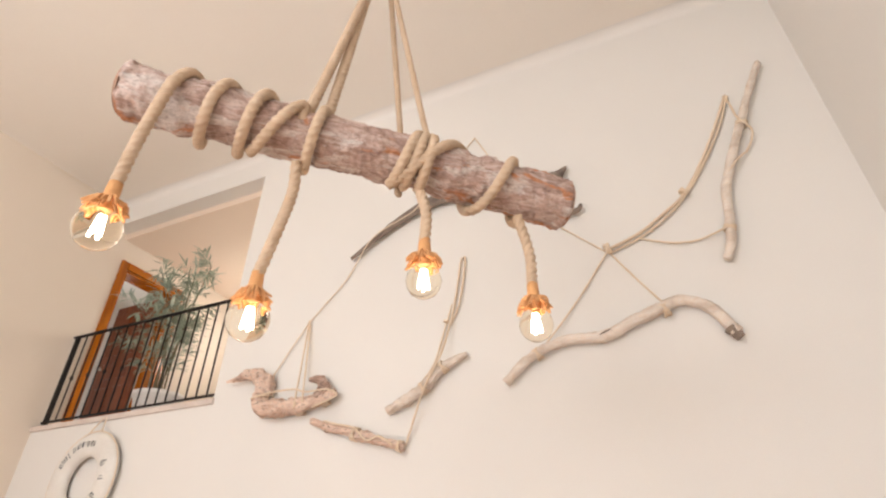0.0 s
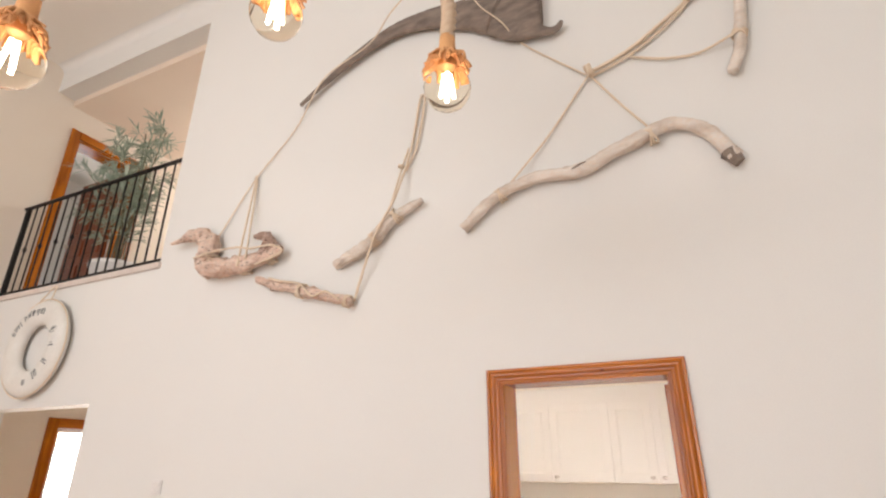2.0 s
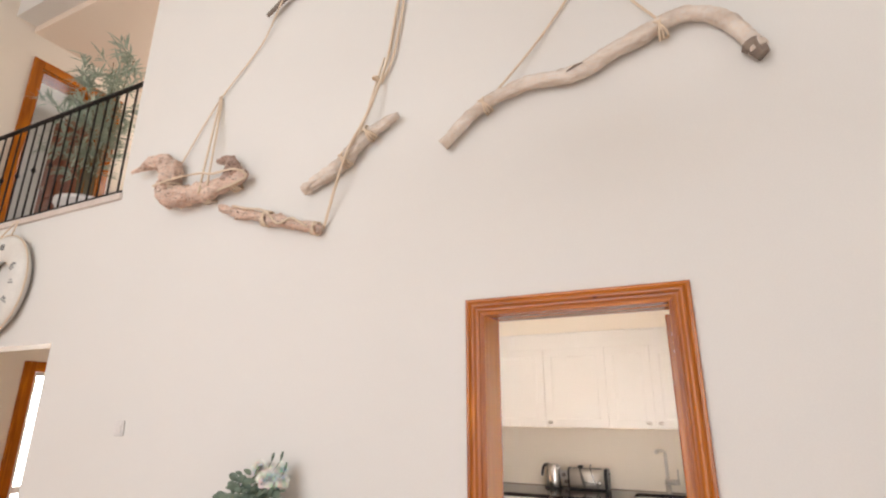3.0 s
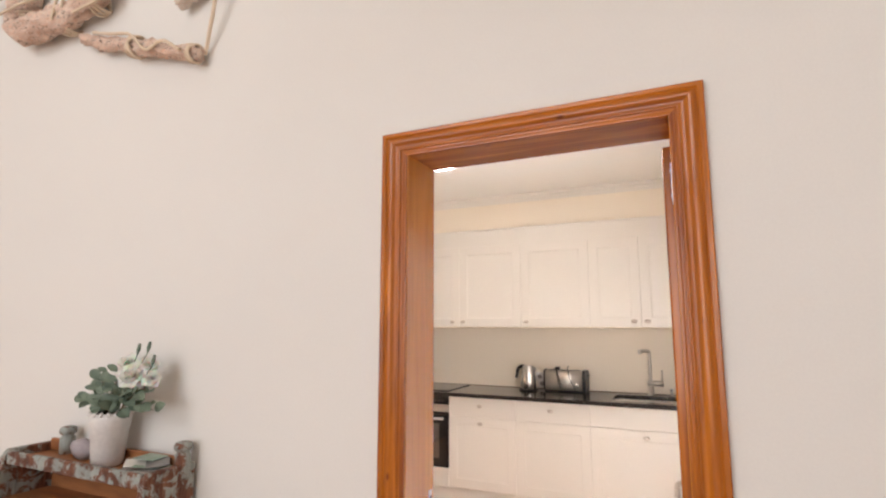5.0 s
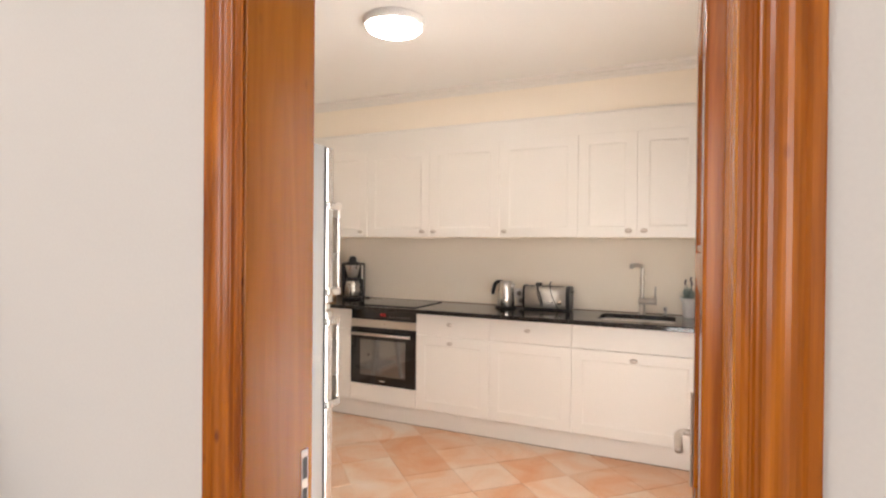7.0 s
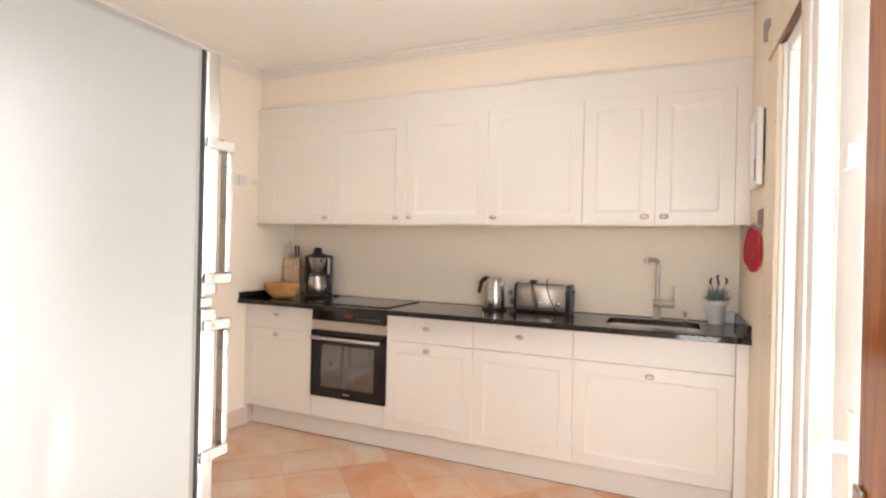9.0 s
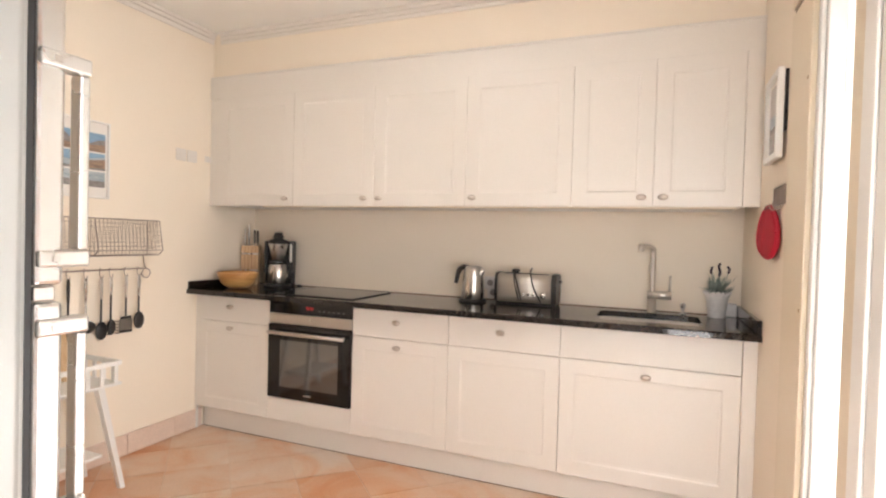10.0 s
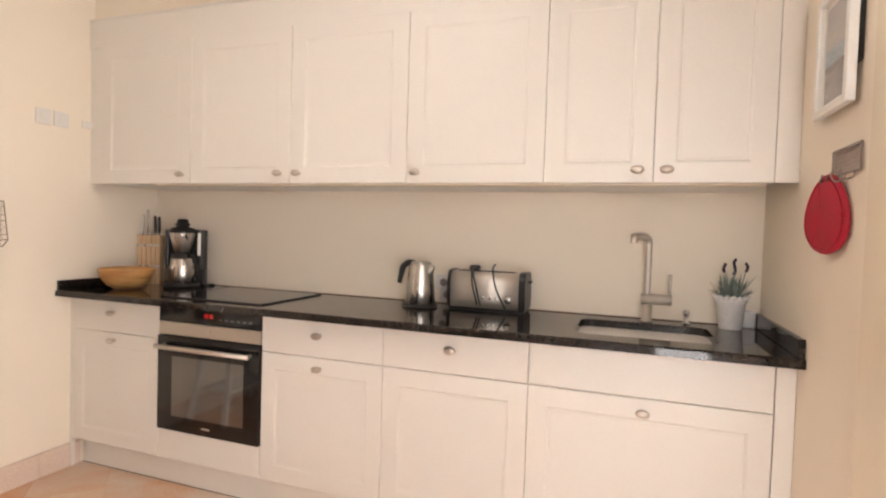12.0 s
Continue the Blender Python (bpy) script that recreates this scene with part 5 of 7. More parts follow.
bmesh.ops.create_icosphere(bm, subdivisions=3, radius=0.045, matrix=Matrix.Diagonal((1.3, 0.7, 0.8, 1)))
for v in bm.verts:
    v.co *= 1 + 0.25 * noise.noise(v.co * 30)
    v.co += Vector((-2.20, 2.785, TRAY + 0.030))
solo("sea_stone", bm, STONE, "rough grey stone lying in the dresser tray", "stone", "", "", True)

# ---- kitchen ----
BY, UY, BACK = 5.86, 5.945, 6.40     # faces of base and wall cabinets, wall behind
TOP, UNDER = 0.940, 0.909            # worktop


def cup_knob(parent, x, y, z):
    """A small oval nickel knob on a short neck, facing -y."""
    m = pose(x, y, z, 90, 0, 0)
    bm = lathe(bmesh.new(), [(0.012, -0.001), (0.012, 0.002), (0.0065, 0.004), (0.0065, 0.013), (0.015, 0.017), (0.019, 0.022), (0.0173, 0.027), (0.009, 0.0315), (0.002, 0.032)], n=20, m=m, squash=(1.25, 0.78))
    part("knob", bm, NICKEL, parent, "brushed nickel knob", True)


def base_unit(x0, x1, label, drawer, door, panelled=True, knobs=()):
    """A floor cabinet: body, a flat drawer front over a framed door."""
    u = thing("base_cabinet", ((x0 + x1) / 2, 6.15, 0.15), label, "cabinet", "kitchen base cabinets")
    g = 0.0013
    part("body", block(x0 + 0.001, x1 - 0.001, BY + 0.021, BACK - 0.002, 0.152, UNDER - 0.001), CABINET, u)
    made = []
    if drawer:
        f = part("drawer_front", block(x0 + g, x1 - g, BY, BY + 0.02, drawer[0], drawer[1], 0.002), CABINET, u)
        made.append(f)
    if door:
        bm = panel_front(bmesh.new(), x0 + g, x1 - g, door[0], door[1], BY, 0.02, 0.07, 0.004) if panelled else block(x0 + g, x1 - g, BY, BY + 0.02, door[0], door[1], 0.002)
        made.append(part("door", bm, CABINET, u))
    for which, x, z in knobs:
        cup_knob(made[which], x, BY, z)
    return u


S0, S1, S2, S3, S4, S5 = -3.372, -2.78, -2.18, -1.58, -0.98, -0.18
DR, DO = (0.739, 0.905), (0.155, 0.735)
base_unit(S0, S1, "cream kitchen base cabinet with one drawer over a framed door", DR, DO, True, ((0, -3.085, 0.836), (1, -3.083, 0.697)))
base_unit(S2, S3, "cream kitchen base cabinet with one drawer over a framed door", DR, DO, True, ((0, -1.888, 0.833), (1, -1.884, 0.690)))
base_unit(S3, S4, "cream kitchen base cabinet with one drawer over a plain framed door", DR, DO, True, ((0, -1.286, 0.833),))
base_unit(S4, S5, "wide cream sink cabinet with one framed door", DR, DO, True, ((1, -0.577, 0.688),))
solo("filler_panel", block(S5 + 0.002, KX1 - 0.001, BY + 0.001, BY + 0.02, 0.0, UNDER - 0.001, 0.001), CABINET, "narrow cream filler panel beside the sink cabinet", "panel")
solo("filler_panel", block(KX0 + 0.001, S0 - 0.001, BY + 0.001, BY + 0.02, 0.0, UNDER - 0.001, 0.001), CABINET, "narrow cream filler panel beside the wall", "panel")
solo("plinth", block(S0 + 0.002, S5 + 0.001, BY + 0.068, BY + 0.084, 0.0, 0.150, 0.001), CABINET, "cream plinth board under the base cabinets", "plinth")
# dark strip drawn as the shadow line where plinth meets floor
solo("plinth_shadow_strip", block(S0 + 0.003, S5, BY + 0.0665, BY + 0.0678, 0.0, 0.004), GAP, "thin dark strip for the shadow line along the plinth", "strip")


def oven():
    x0, x1 = S1, S2
    o = thing("built_in_oven", ((x0 + x1) / 2, 6.1, 0.30), "black glass built-in oven with a steel strip and bar handle", "oven")
    part("body", block(x0 + 0.004, x1 - 0.004, BY + 0.021, 6.38, 0.302, 0.904), BLACK_PLASTIC, o)
    cp = part("control_panel", block(x0 + 0.003, x1 - 0.003, BY - 0.003, BY + 0.02, 0.826, 0.905, 0.002), BLACK_GLASS, o, "black glass control panel")
    part("steel_strip", block(x0 + 0.003, x1 - 0.003, BY - 0.003, BY + 0.02, 0.762, 0.824, 0.002), STEEL_H, o, "brushed steel strip")
    dr = part("oven_door", block(x0 + 0.003, x1 - 0.003, BY - 0.012, BY + 0.02, 0.302, 0.757, 0.003), BLACK_GLASS, o, "black glass oven door")
    part("window", block(x0 + 0.095, x1 - 0.085, BY - 0.0145, BY - 0.0118, 0.375, 0.665, 0.001), OVEN_WINDOW, dr, "smoked glass window")
    bm = tube(bmesh.new(), [Vector((x0 + 0.03, BY - 0.052, 0.712)), Vector((x0 + 0.2, BY - 0.052, 0.712)), Vector((x1 - 0.03, BY - 0.052, 0.712))], 0.0115, 14)
    for xx in (x0 + 0.05, x1 - 0.05):
        tube(bm, [Vector((xx, BY - 0.010, 0.712)), Vector((xx, BY - 0.050, 0.712))], 0.008, 10)
    part("handle", bm, STEEL_H, dr, "steel bar handle", True)
    bm = bmesh.new()
    for i in range(4):
        cx = -2.500 + i * 0.0125 + (0.004 if i > 1 else 0)
        for dz in (-0.0085, 0, 0.0085):
            box(bm, cx - 0.004, cx + 0.004, BY - 0.0042, BY - 0.0029, 0.868 + dz - 0.0011, 0.868 + dz + 0.0011)
        for dx in (-0.0042, 0.0042):
            box(bm, cx + dx - 0.001, cx + dx + 0.001, BY - 0.0042, BY - 0.0029, 0.8595, 0.8765)
    part("clock", bm, RED_DIGITS, cp, "red lit clock digits")
    bm = bmesh.new()
    for i in range(6):
        box(bm, -2.42 + i * 0.034, -2.40 + i * 0.034, BY - 0.0040, BY - 0.0029, 0.852, 0.860)
    part("touch_marks", bm, OVEN_WINDOW, cp)
    part("badge", block(-2.505, -2.455, BY - 0.0135, BY - 0.0119, 0.333, 0.341), STEEL, dr)
    part("sensor_mark", lathe(bmesh.new(), [(0.012, 0), (0.012, 0.003), (0.009, 0.004)], n=16, m=pose(-2.475, BY - 0.002, 0.793, 90, 0, 0)), STEEL, o)


oven()
u = thing("oven_base_panel", ((S1 + S2) / 2, BY, 0.155), "plain cream panel under the oven", "panel")
part("panel", block(S1 + 0.002, S2 - 0.002, BY, BY + 0.02, 0.155, 0.298, 0.002), CABINET, u)
part("carcass", block(S1 + 0.003, S2 - 0.003, BY + 0.021, 6.38, 0.152, 0.296), CABINET, u)

# worktop with the sink cut out of it
SX0, SX1, SY0, SY1 = -0.825, -0.335, 5.90, 6.265


def worktop():
    w = thing("worktop", (-1.75, 6.1, UNDER), "polished black granite worktop with raised ends", "worktop")
    bm = bmesh.new()
    X0, X1, Y0, Y1 = KX0 + 0.001, KX1 - 0.001, 5.778, BACK - 0.001
    outer = {TOP: [(X0, Y0 + 0.006), (X1, Y0 + 0.006), (X1, Y1), (X0, Y1)], UNDER: [(X0, Y0), (X1, Y0), (X1, Y1), (X0, Y1)]}
    r, inner = 0.05, []
    for cx, cy, a0 in ((SX0 + r, SY0 + r, 180), (SX1 - r, SY0 + r, 270), (SX1 - r, SY1 - r, 0), (SX0 + r, SY1 - r, 90)):
        for k in range(6):
            a = radians(a0 + 18 * k)
            inner.append((cx + r * math.cos(a), cy + r * math.sin(a)))
    tops = {}
    for z in (TOP, UNDER):
        o = [bm.verts.new((x, y, z)) for x, y in outer[z]]
        i = [bm.verts.new((x, y, z)) for x, y in inner]
        tops[z] = (o, i)
        eds = [bm.edges.new((ring[k], ring[(k + 1) % len(ring)])) for ring in (o, i) for k in range(len(ring))]
        bmesh.ops.triangle_fill(bm, edges=eds, use_beauty=True)
    # the arris along the front is rounded off
    arris = [bm.verts.new((x, y, TOP - 0.007)) for x, y in outer[UNDER]]
    for a, b in ((tops[TOP][0], arris), (arris, tops[UNDER][0]), (tops[TOP][1], tops[UNDER][1])):
        for k in range(len(a)):
            bm.faces.new((a[k], a[(k + 1) % len(a)], b[(k + 1) % len(a)], b[k]))
    bmesh.ops.recalc_face_normals(bm, faces=bm.faces)
    part("slab", bm, GRANITE, w)
    part("upstand", block(KX0 + 0.0015, KX0 + 0.021, 5.786, BACK - 0.002, TOP + 0.0005, TOP + 0.048, 0.003), GRANITE, w)
    part("upstand", block(KX1 - 0.021, KX1 - 0.0015, 5.786, BACK - 0.002, TOP + 0.0005, TOP + 0.060, 0.003), GRANITE, w)
    part("sealant", block(KX0 + 0.022, KX1 - 0.022, BACK - 0.006, BACK - 0.0015, TOP + 0.0002, TOP + 0.004), GAP, w)


worktop()


def sink():
    s = thing("sink", ((SX0 + SX1) / 2, (SY0 + SY1) / 2, 0.75), "brushed steel undermount kitchen sink", "sink")
    bm = bmesh.new()
    rings = []
    for grow, z in ((0.006, UNDER - 0.0005), (-0.002, UNDER - 0.001), (-0.004, 0.80), (-0.02, 0.765), (-0.06, 0.755), (-0.15, 0.752)):
        ring = []
        r = 0.05 if grow > -0.05 else 0.03
        for cx, cy, a0 in ((SX0 - grow + r, SY0 - grow + r, 180), (SX1 + grow - r, SY0 - grow + r, 270), (SX1 + grow - r, SY1 + grow - r, 0), (SX0 - grow + r, SY1 + grow - r, 90)):
            for k in range(6):
                a = radians(a0 + 18 * k)
                ring.append(bm.verts.new((cx + r * math.cos(a), cy + r * math.sin(a), z)))
        rings.append(ring)
    for a, b in zip(rings, rings[1:]):
        for k in range(len(a)):
            bm.faces.new((a[k], b[k], b[(k + 1) % len(a)], a[(k + 1) % len(a)]))
    bm.faces.new(rings[-1])
    part("basin", bm, SINK_STEEL, s, "", True)
    part("drain", lathe(bmesh.new(), [(0.044, 0.7525), (0.044, 0.7555), (0.03, 0.757), (0.028, 0.754)], ((SX0 + SX1) / 2, (SY0 + SY1) / 2, 0), 20), STEEL, s)
    for dx in (-0.014, 0.014):
        part("overflow_slot", block(-0.58 + dx - 0.009, -0.58 + dx + 0.009, SY1 - 0.0035, SY1 - 0.001, 0.845, 0.868, 0.0008, 1), BLACK_PLASTIC, s)


sink()


def tap(x, y):
    t = thing("kitchen_tap", (x, y, TOP), "brushed steel kitchen tap with a tall angled spout", "tap")
    part("base", lathe(bmesh.new(), [(0.026, 0.0005), (0.026, 0.006), (0.0215, 0.008), (0.0215, 0.075)], (x, y, TOP), 24), SATIN_STEEL, t, "", True)
    part("body", tube(bmesh.new(), [Vector((x - 0.024, y, TOP + 0.097)), Vector((x + 0.06, y, TOP + 0.097)), Vector((x + 0.098, y, TOP + 0.097))], 0.0225, 22), SATIN_STEEL, t, "", True)
    part("lever", tube(bmesh.new(), [Vector((x + 0.088, y, TOP + 0.115)), Vector((x + 0.089, y, TOP + 0.16)), Vector((x + 0.090, y, TOP + 0.205))], 0.0065, 10), SATIN_STEEL, t, "", True)
    part("spout", tube(bmesh.new(), spline([(x, y, TOP + 0.115), (x, y, TOP + 0.26), (x, y, TOP + 0.335), (x - 0.006, y - 0.012, TOP + 0.354), (x - 0.03, y - 0.06, TOP + 0.362), (x - 0.065, y - 0.13, TOP + 0.360)], 0.012), 0.0135, 16), SATIN_STEEL, t, "", True)
    part("nozzle", lathe(bmesh.new(), [(0.0125, -0.018), (0.0145, -0.014), (0.0145, 0.0)], (x - 0.062, y - 0.124, TOP + 0.354), 14), SATIN_STEEL, t)


tap(-0.562, 6.325)
d = thing("soap_dispenser", (-0.405, 6.335, TOP), "small steel drain knob beside the tap", "dispenser")
part("stem", lathe(bmesh.new(), [(0.017, 0.0005), (0.017, 0.006), (0.009, 0.008), (0.009, 0.035), (0.013, 0.037), (0.013, 0.056), (0.008, 0.06)], (-0.405, 6.335, TOP), 18), STEEL, d, "", True)

# ceramic hob
hob = thing("ceramic_hob", (-2.48, 6.12, TOP), "black ceramic glass hob set on the worktop", "hob")
part("glass", block(-2.775, -2.19, 5.865, 6.345, TOP + 0.0005, TOP + 0.006, 0.002), BLACK_GLASS, hob)
bm = bmesh.new()
box(bm, -2.777, -2.188, 5.861, 5.8648, TOP + 0.0006, TOP + 0.0068)
box(bm, -2.777, -2.188, 6.3452, 6.349, TOP + 0.0006, TOP + 0.0068)
box(bm, -2.1898, -2.186, 5.8648, 6.3452, TOP + 0.0006, TOP + 0.0068)
box(bm, -2.779, -2.7752, 5.8648, 6.3452, TOP + 0.0006, TOP + 0.0068)
part("rim", bm, BLACK_PLASTIC, hob, "thin dark rim")


# wall cabinets
def wall_unit(x0, x1, label, doors):
    u = thing("wall_cabinet", ((x0 + x1) / 2, 6.2, 1.495), label, "cabinet", "kitchen wall cabinets")
    part("body", block(x0 + 0.0005, x1 - 0.0005, UY + 0.021, BACK - 0.002, 1.497, 2.21), CABINET, u)
    for a, b, kx in doors:
        d = part("door", panel_front(bmesh.new(), a + 0.0011, b - 0.0011, 1.4955, 2.2095, UY, 0.02, 0.07, 0.0045), CABINET, u)
        cup_knob(d, kx, UY, 1.541)
    return u


U = (-3.298, -2.692, -2.114, -1.538, -0.963, -0.573, -0.192)
wall_unit(U[0], U[1], "single cream wall cabinet with a framed door", ((U[0], U[1], -2.745),))
wall_unit(U[1], U[3], "double cream wall cabinet with two framed doors", ((U[1], U[2], -2.172), (U[2], U[3], -2.070)))
wall_unit(U[3], U[4], "single cream wall cabinet with a framed door", ((U[3], U[4], -1.492),))
wall_unit(U[4], U[6], "narrow double cream wall cabinet with two framed doors", ((U[4], U[5], -0.627), (U[5], U[6], -0.529)))
solo("filler_panel", block(U[6] + 0.001, KX1 - 0.001, UY + 0.002, UY + 0.02, 1.4955, 2.21, 0.001), CABINET, "narrow cream filler panel between wall cabinet and wall", "panel")
solo("filler_panel", block(KX0 + 0.001, U[0] - 0.001, UY + 0.012, UY + 0.03, 1.4955, 2.21, 0.001), CABINET, "narrow cream filler panel between wall and cabinet", "panel")
bm = block(KX0 + 0.001, KX1 - 0.001, UY + 0.004, BACK - 0.002, 2.2105, 2.348, 0.001)
solo("frieze_board", bm, CABINET, "cream frieze board above the wall cabinets", "board")
solo("cornice_strip", block(KX0 + 0.001, KX1 - 0.001, UY + 0.001, BACK - 0.003, 2.3485, 2.3610, 0.002), CABINET, "thin cream cornice strip above the wall cabinets", "cornice")
solo("light_strip", block(-2.95, -0.21, UY + 0.03, UY + 0.05, 1.489, 1.4965, 0.002), CREAM_TRIM, "slim cream strip along the underside of the wall cabinets", "light strip")


# fridge
def fridge():
    x0, x1, y0, y1 = -2.005, -1.405, 3.06, 3.680
    f = thing("fridge_freezer", ((x0 + x1) / 2, 3.35, 0), "tall silver fridge-freezer with two doors and bar handles", "fridge")
    part("body", block(x0, x1, y0, y1, 0.02, 1.768, 0.006), FRIDGE_SIDE, f, "silver lacquered side")
    # the side panel: a thin sheet with a shallow vertical crease pressed into it
    bm = bmesh.new()
    ny, nz, rows = 70, 120, []
    for k in range(nz + 1):
        row = []
        for q in range(ny + 1):
            yy, zz = y0 + 0.008 + (y1 - y0 - 0.016) * q / ny, 0.030 + 1.730 * k / nz
            u, w = (yy - 3.391) / 0.020, (zz - 1.012) / 0.055
            row.append(bm.verts.new((x1 + 0.0025 - 0.0016 * math.exp(-u * u - w * w) + 0.0005 * math.exp(-((u - 1.7) ** 2) - w * w) + 0.0008 * math.sin(yy * 7 + 1) * math.sin(zz * 4), yy, zz)))
        rows.append(row)
    for a, b in zip(rows, rows[1:]):
        for q in range(ny):
            bm.faces.new((a[q], a[q + 1], b[q + 1], b[q]))
    rim = bmesh.ops.extrude_edge_only(bm, edges=[e for e in bm.edges if e.is_boundary])
    for v in rim["geom"]:
        if isinstance(v, bmesh.types.BMVert):
            v.co.x = x1 - 0.002
    bmesh.ops.recalc_face_normals(bm, faces=bm.faces)
    part("side_panel", bm, FRIDGE_SIDE, f, "silver lacquered side with a shallow dent", True)
    part("foot_grille", block(x0 + 0.01, x1 - 0.01, y1 - 0.03, y1 + 0.02, 0.0, 0.06), BLACK_PLASTIC, f)
    part("gasket", block(x0 + 0.01, x1 - 0.004, y1 + 0.0005, y1 + 0.009, 0.07, 1.764), BLACK_PLASTIC, f, "dark rubber door seal")
    for z0, z1, ha, hb in ((1.226, 1.768, 1.565, 1.266), (0.065, 1.200, 1.162, 0.874)):
        d = part("door", block(x0, x1 + 0.001, y1 + 0.0095, y1 + 0.052, z0, z1, 0.007), FRIDGE_FRONT, f, "brushed steel door")
        for hz in (ha, hb):
            bm = block(x1 - 0.022, x1 + 0.008, y1 + 0.012, y1 + 0.088, hz - 0.013, hz + 0.013, 0.004)
            b = part("handle_bracket", bm, SATIN, d, "satin grey bracket")
            part("cap", block(x1 + 0.0075, x1 + 0.0095, y1 + 0.030, y1 + 0.042, hz - 0.005, hz + 0.005, 0.0008, 1), STEEL, b)
        part("handle_bar", block(x1 - 0.020, x1 + 0.005, y1 + 0.070, y1 + 0.087, hb + 0.0135, ha - 0.0135, 0.004), SATIN, d, "satin grey bar")
    part("hinge", block(x0 + 0.03, x1 - 0.004, y1 + 0.012, y1 + 0.042, 1.203, 1.223, 0.002), SATIN, f, "")

fridge()


# small things on the worktop
def bowl(x, y):
    prof = [(0.048, 0.0005), (0.062, 0.003), (0.088, 0.018), (0.112, 0.045), (0.127, 0.076), (0.134, 0.104), (0.1335, 0.110), (0.130, 0.111), (0.126, 0.104), (0.118, 0.076), (0.102, 0.046), (0.075, 0.022), (0.04, 0.014), (0.003, 0.012)]
    return solo("wooden_bowl", lathe(bmesh.new(), prof, (x, y, TOP), 44), BOWL_WOOD, "round turned honey-coloured wooden bowl on the worktop", "bowl", "", "", True)


bowl(-3.180, 6.012)


def turned(bm, m):
    """Move a mesh built about the origin to its place."""
    bmesh.ops.transform(bm, matrix=m, verts=bm.verts)
    return bm


def knife_block(x, y, ang):
    k = thing("knife_block", (x, y, TOP), "pale slatted wooden knife block with four knives", "knife block")
    m = pose(x, y, TOP, 0, 0, ang)
    for i in range(5):
        a = -0.060 + i * 0.0245
        part("slat", turned(block(a, a + 0.021, -0.045, 0.045, 0.0005, 0.285, 0.002), m), PALE_WOOD, k)
    part("backing", turned(block(-0.058, 0.058, -0.040, 0.040, 0.004, 0.278), m), ORANGE_WOOD, k)
    for z in (0.105, 0.226):
        part("band", turned(block(-0.061, 0.060, -0.048, -0.0453, z - 0.006, z + 0.006, 0.001, 1), m), STEEL, k, "steel band")
    for a, dy, h, mat in ((-0.042, -0.01, 0.118, STEEL), (-0.018, 0.010, 0.150, STEEL), (0.024, -0.008, 0.112, BLACK_PLASTIC), (0.046, -0.012, 0.108, BLACK_PLASTIC)):
        kn = part("knife", turned(block(a - 0.0055, a + 0.0055, dy - 0.010, dy + 0.010, 0.2855, 0.302, 0.002), m), STEEL, k)
        bm = bmesh.new()
        tube(bm, spline([(a, dy, 0.3022), (a + 0.001, dy - 0.001, 0.30 + h * 0.35), (a, dy, 0.295 + h * 0.7), (a - 0.001, dy - 0.003, 0.285 + h)], 0.012), taper(0.0085, 0.0105, 0.0095), 10, squash=0.75)
        part("handle", turned(bm, m), mat, kn, "satin steel knife handle" if mat is STEEL else "dark knife handle", True)


knife_block(-3.306, 6.275, 32)


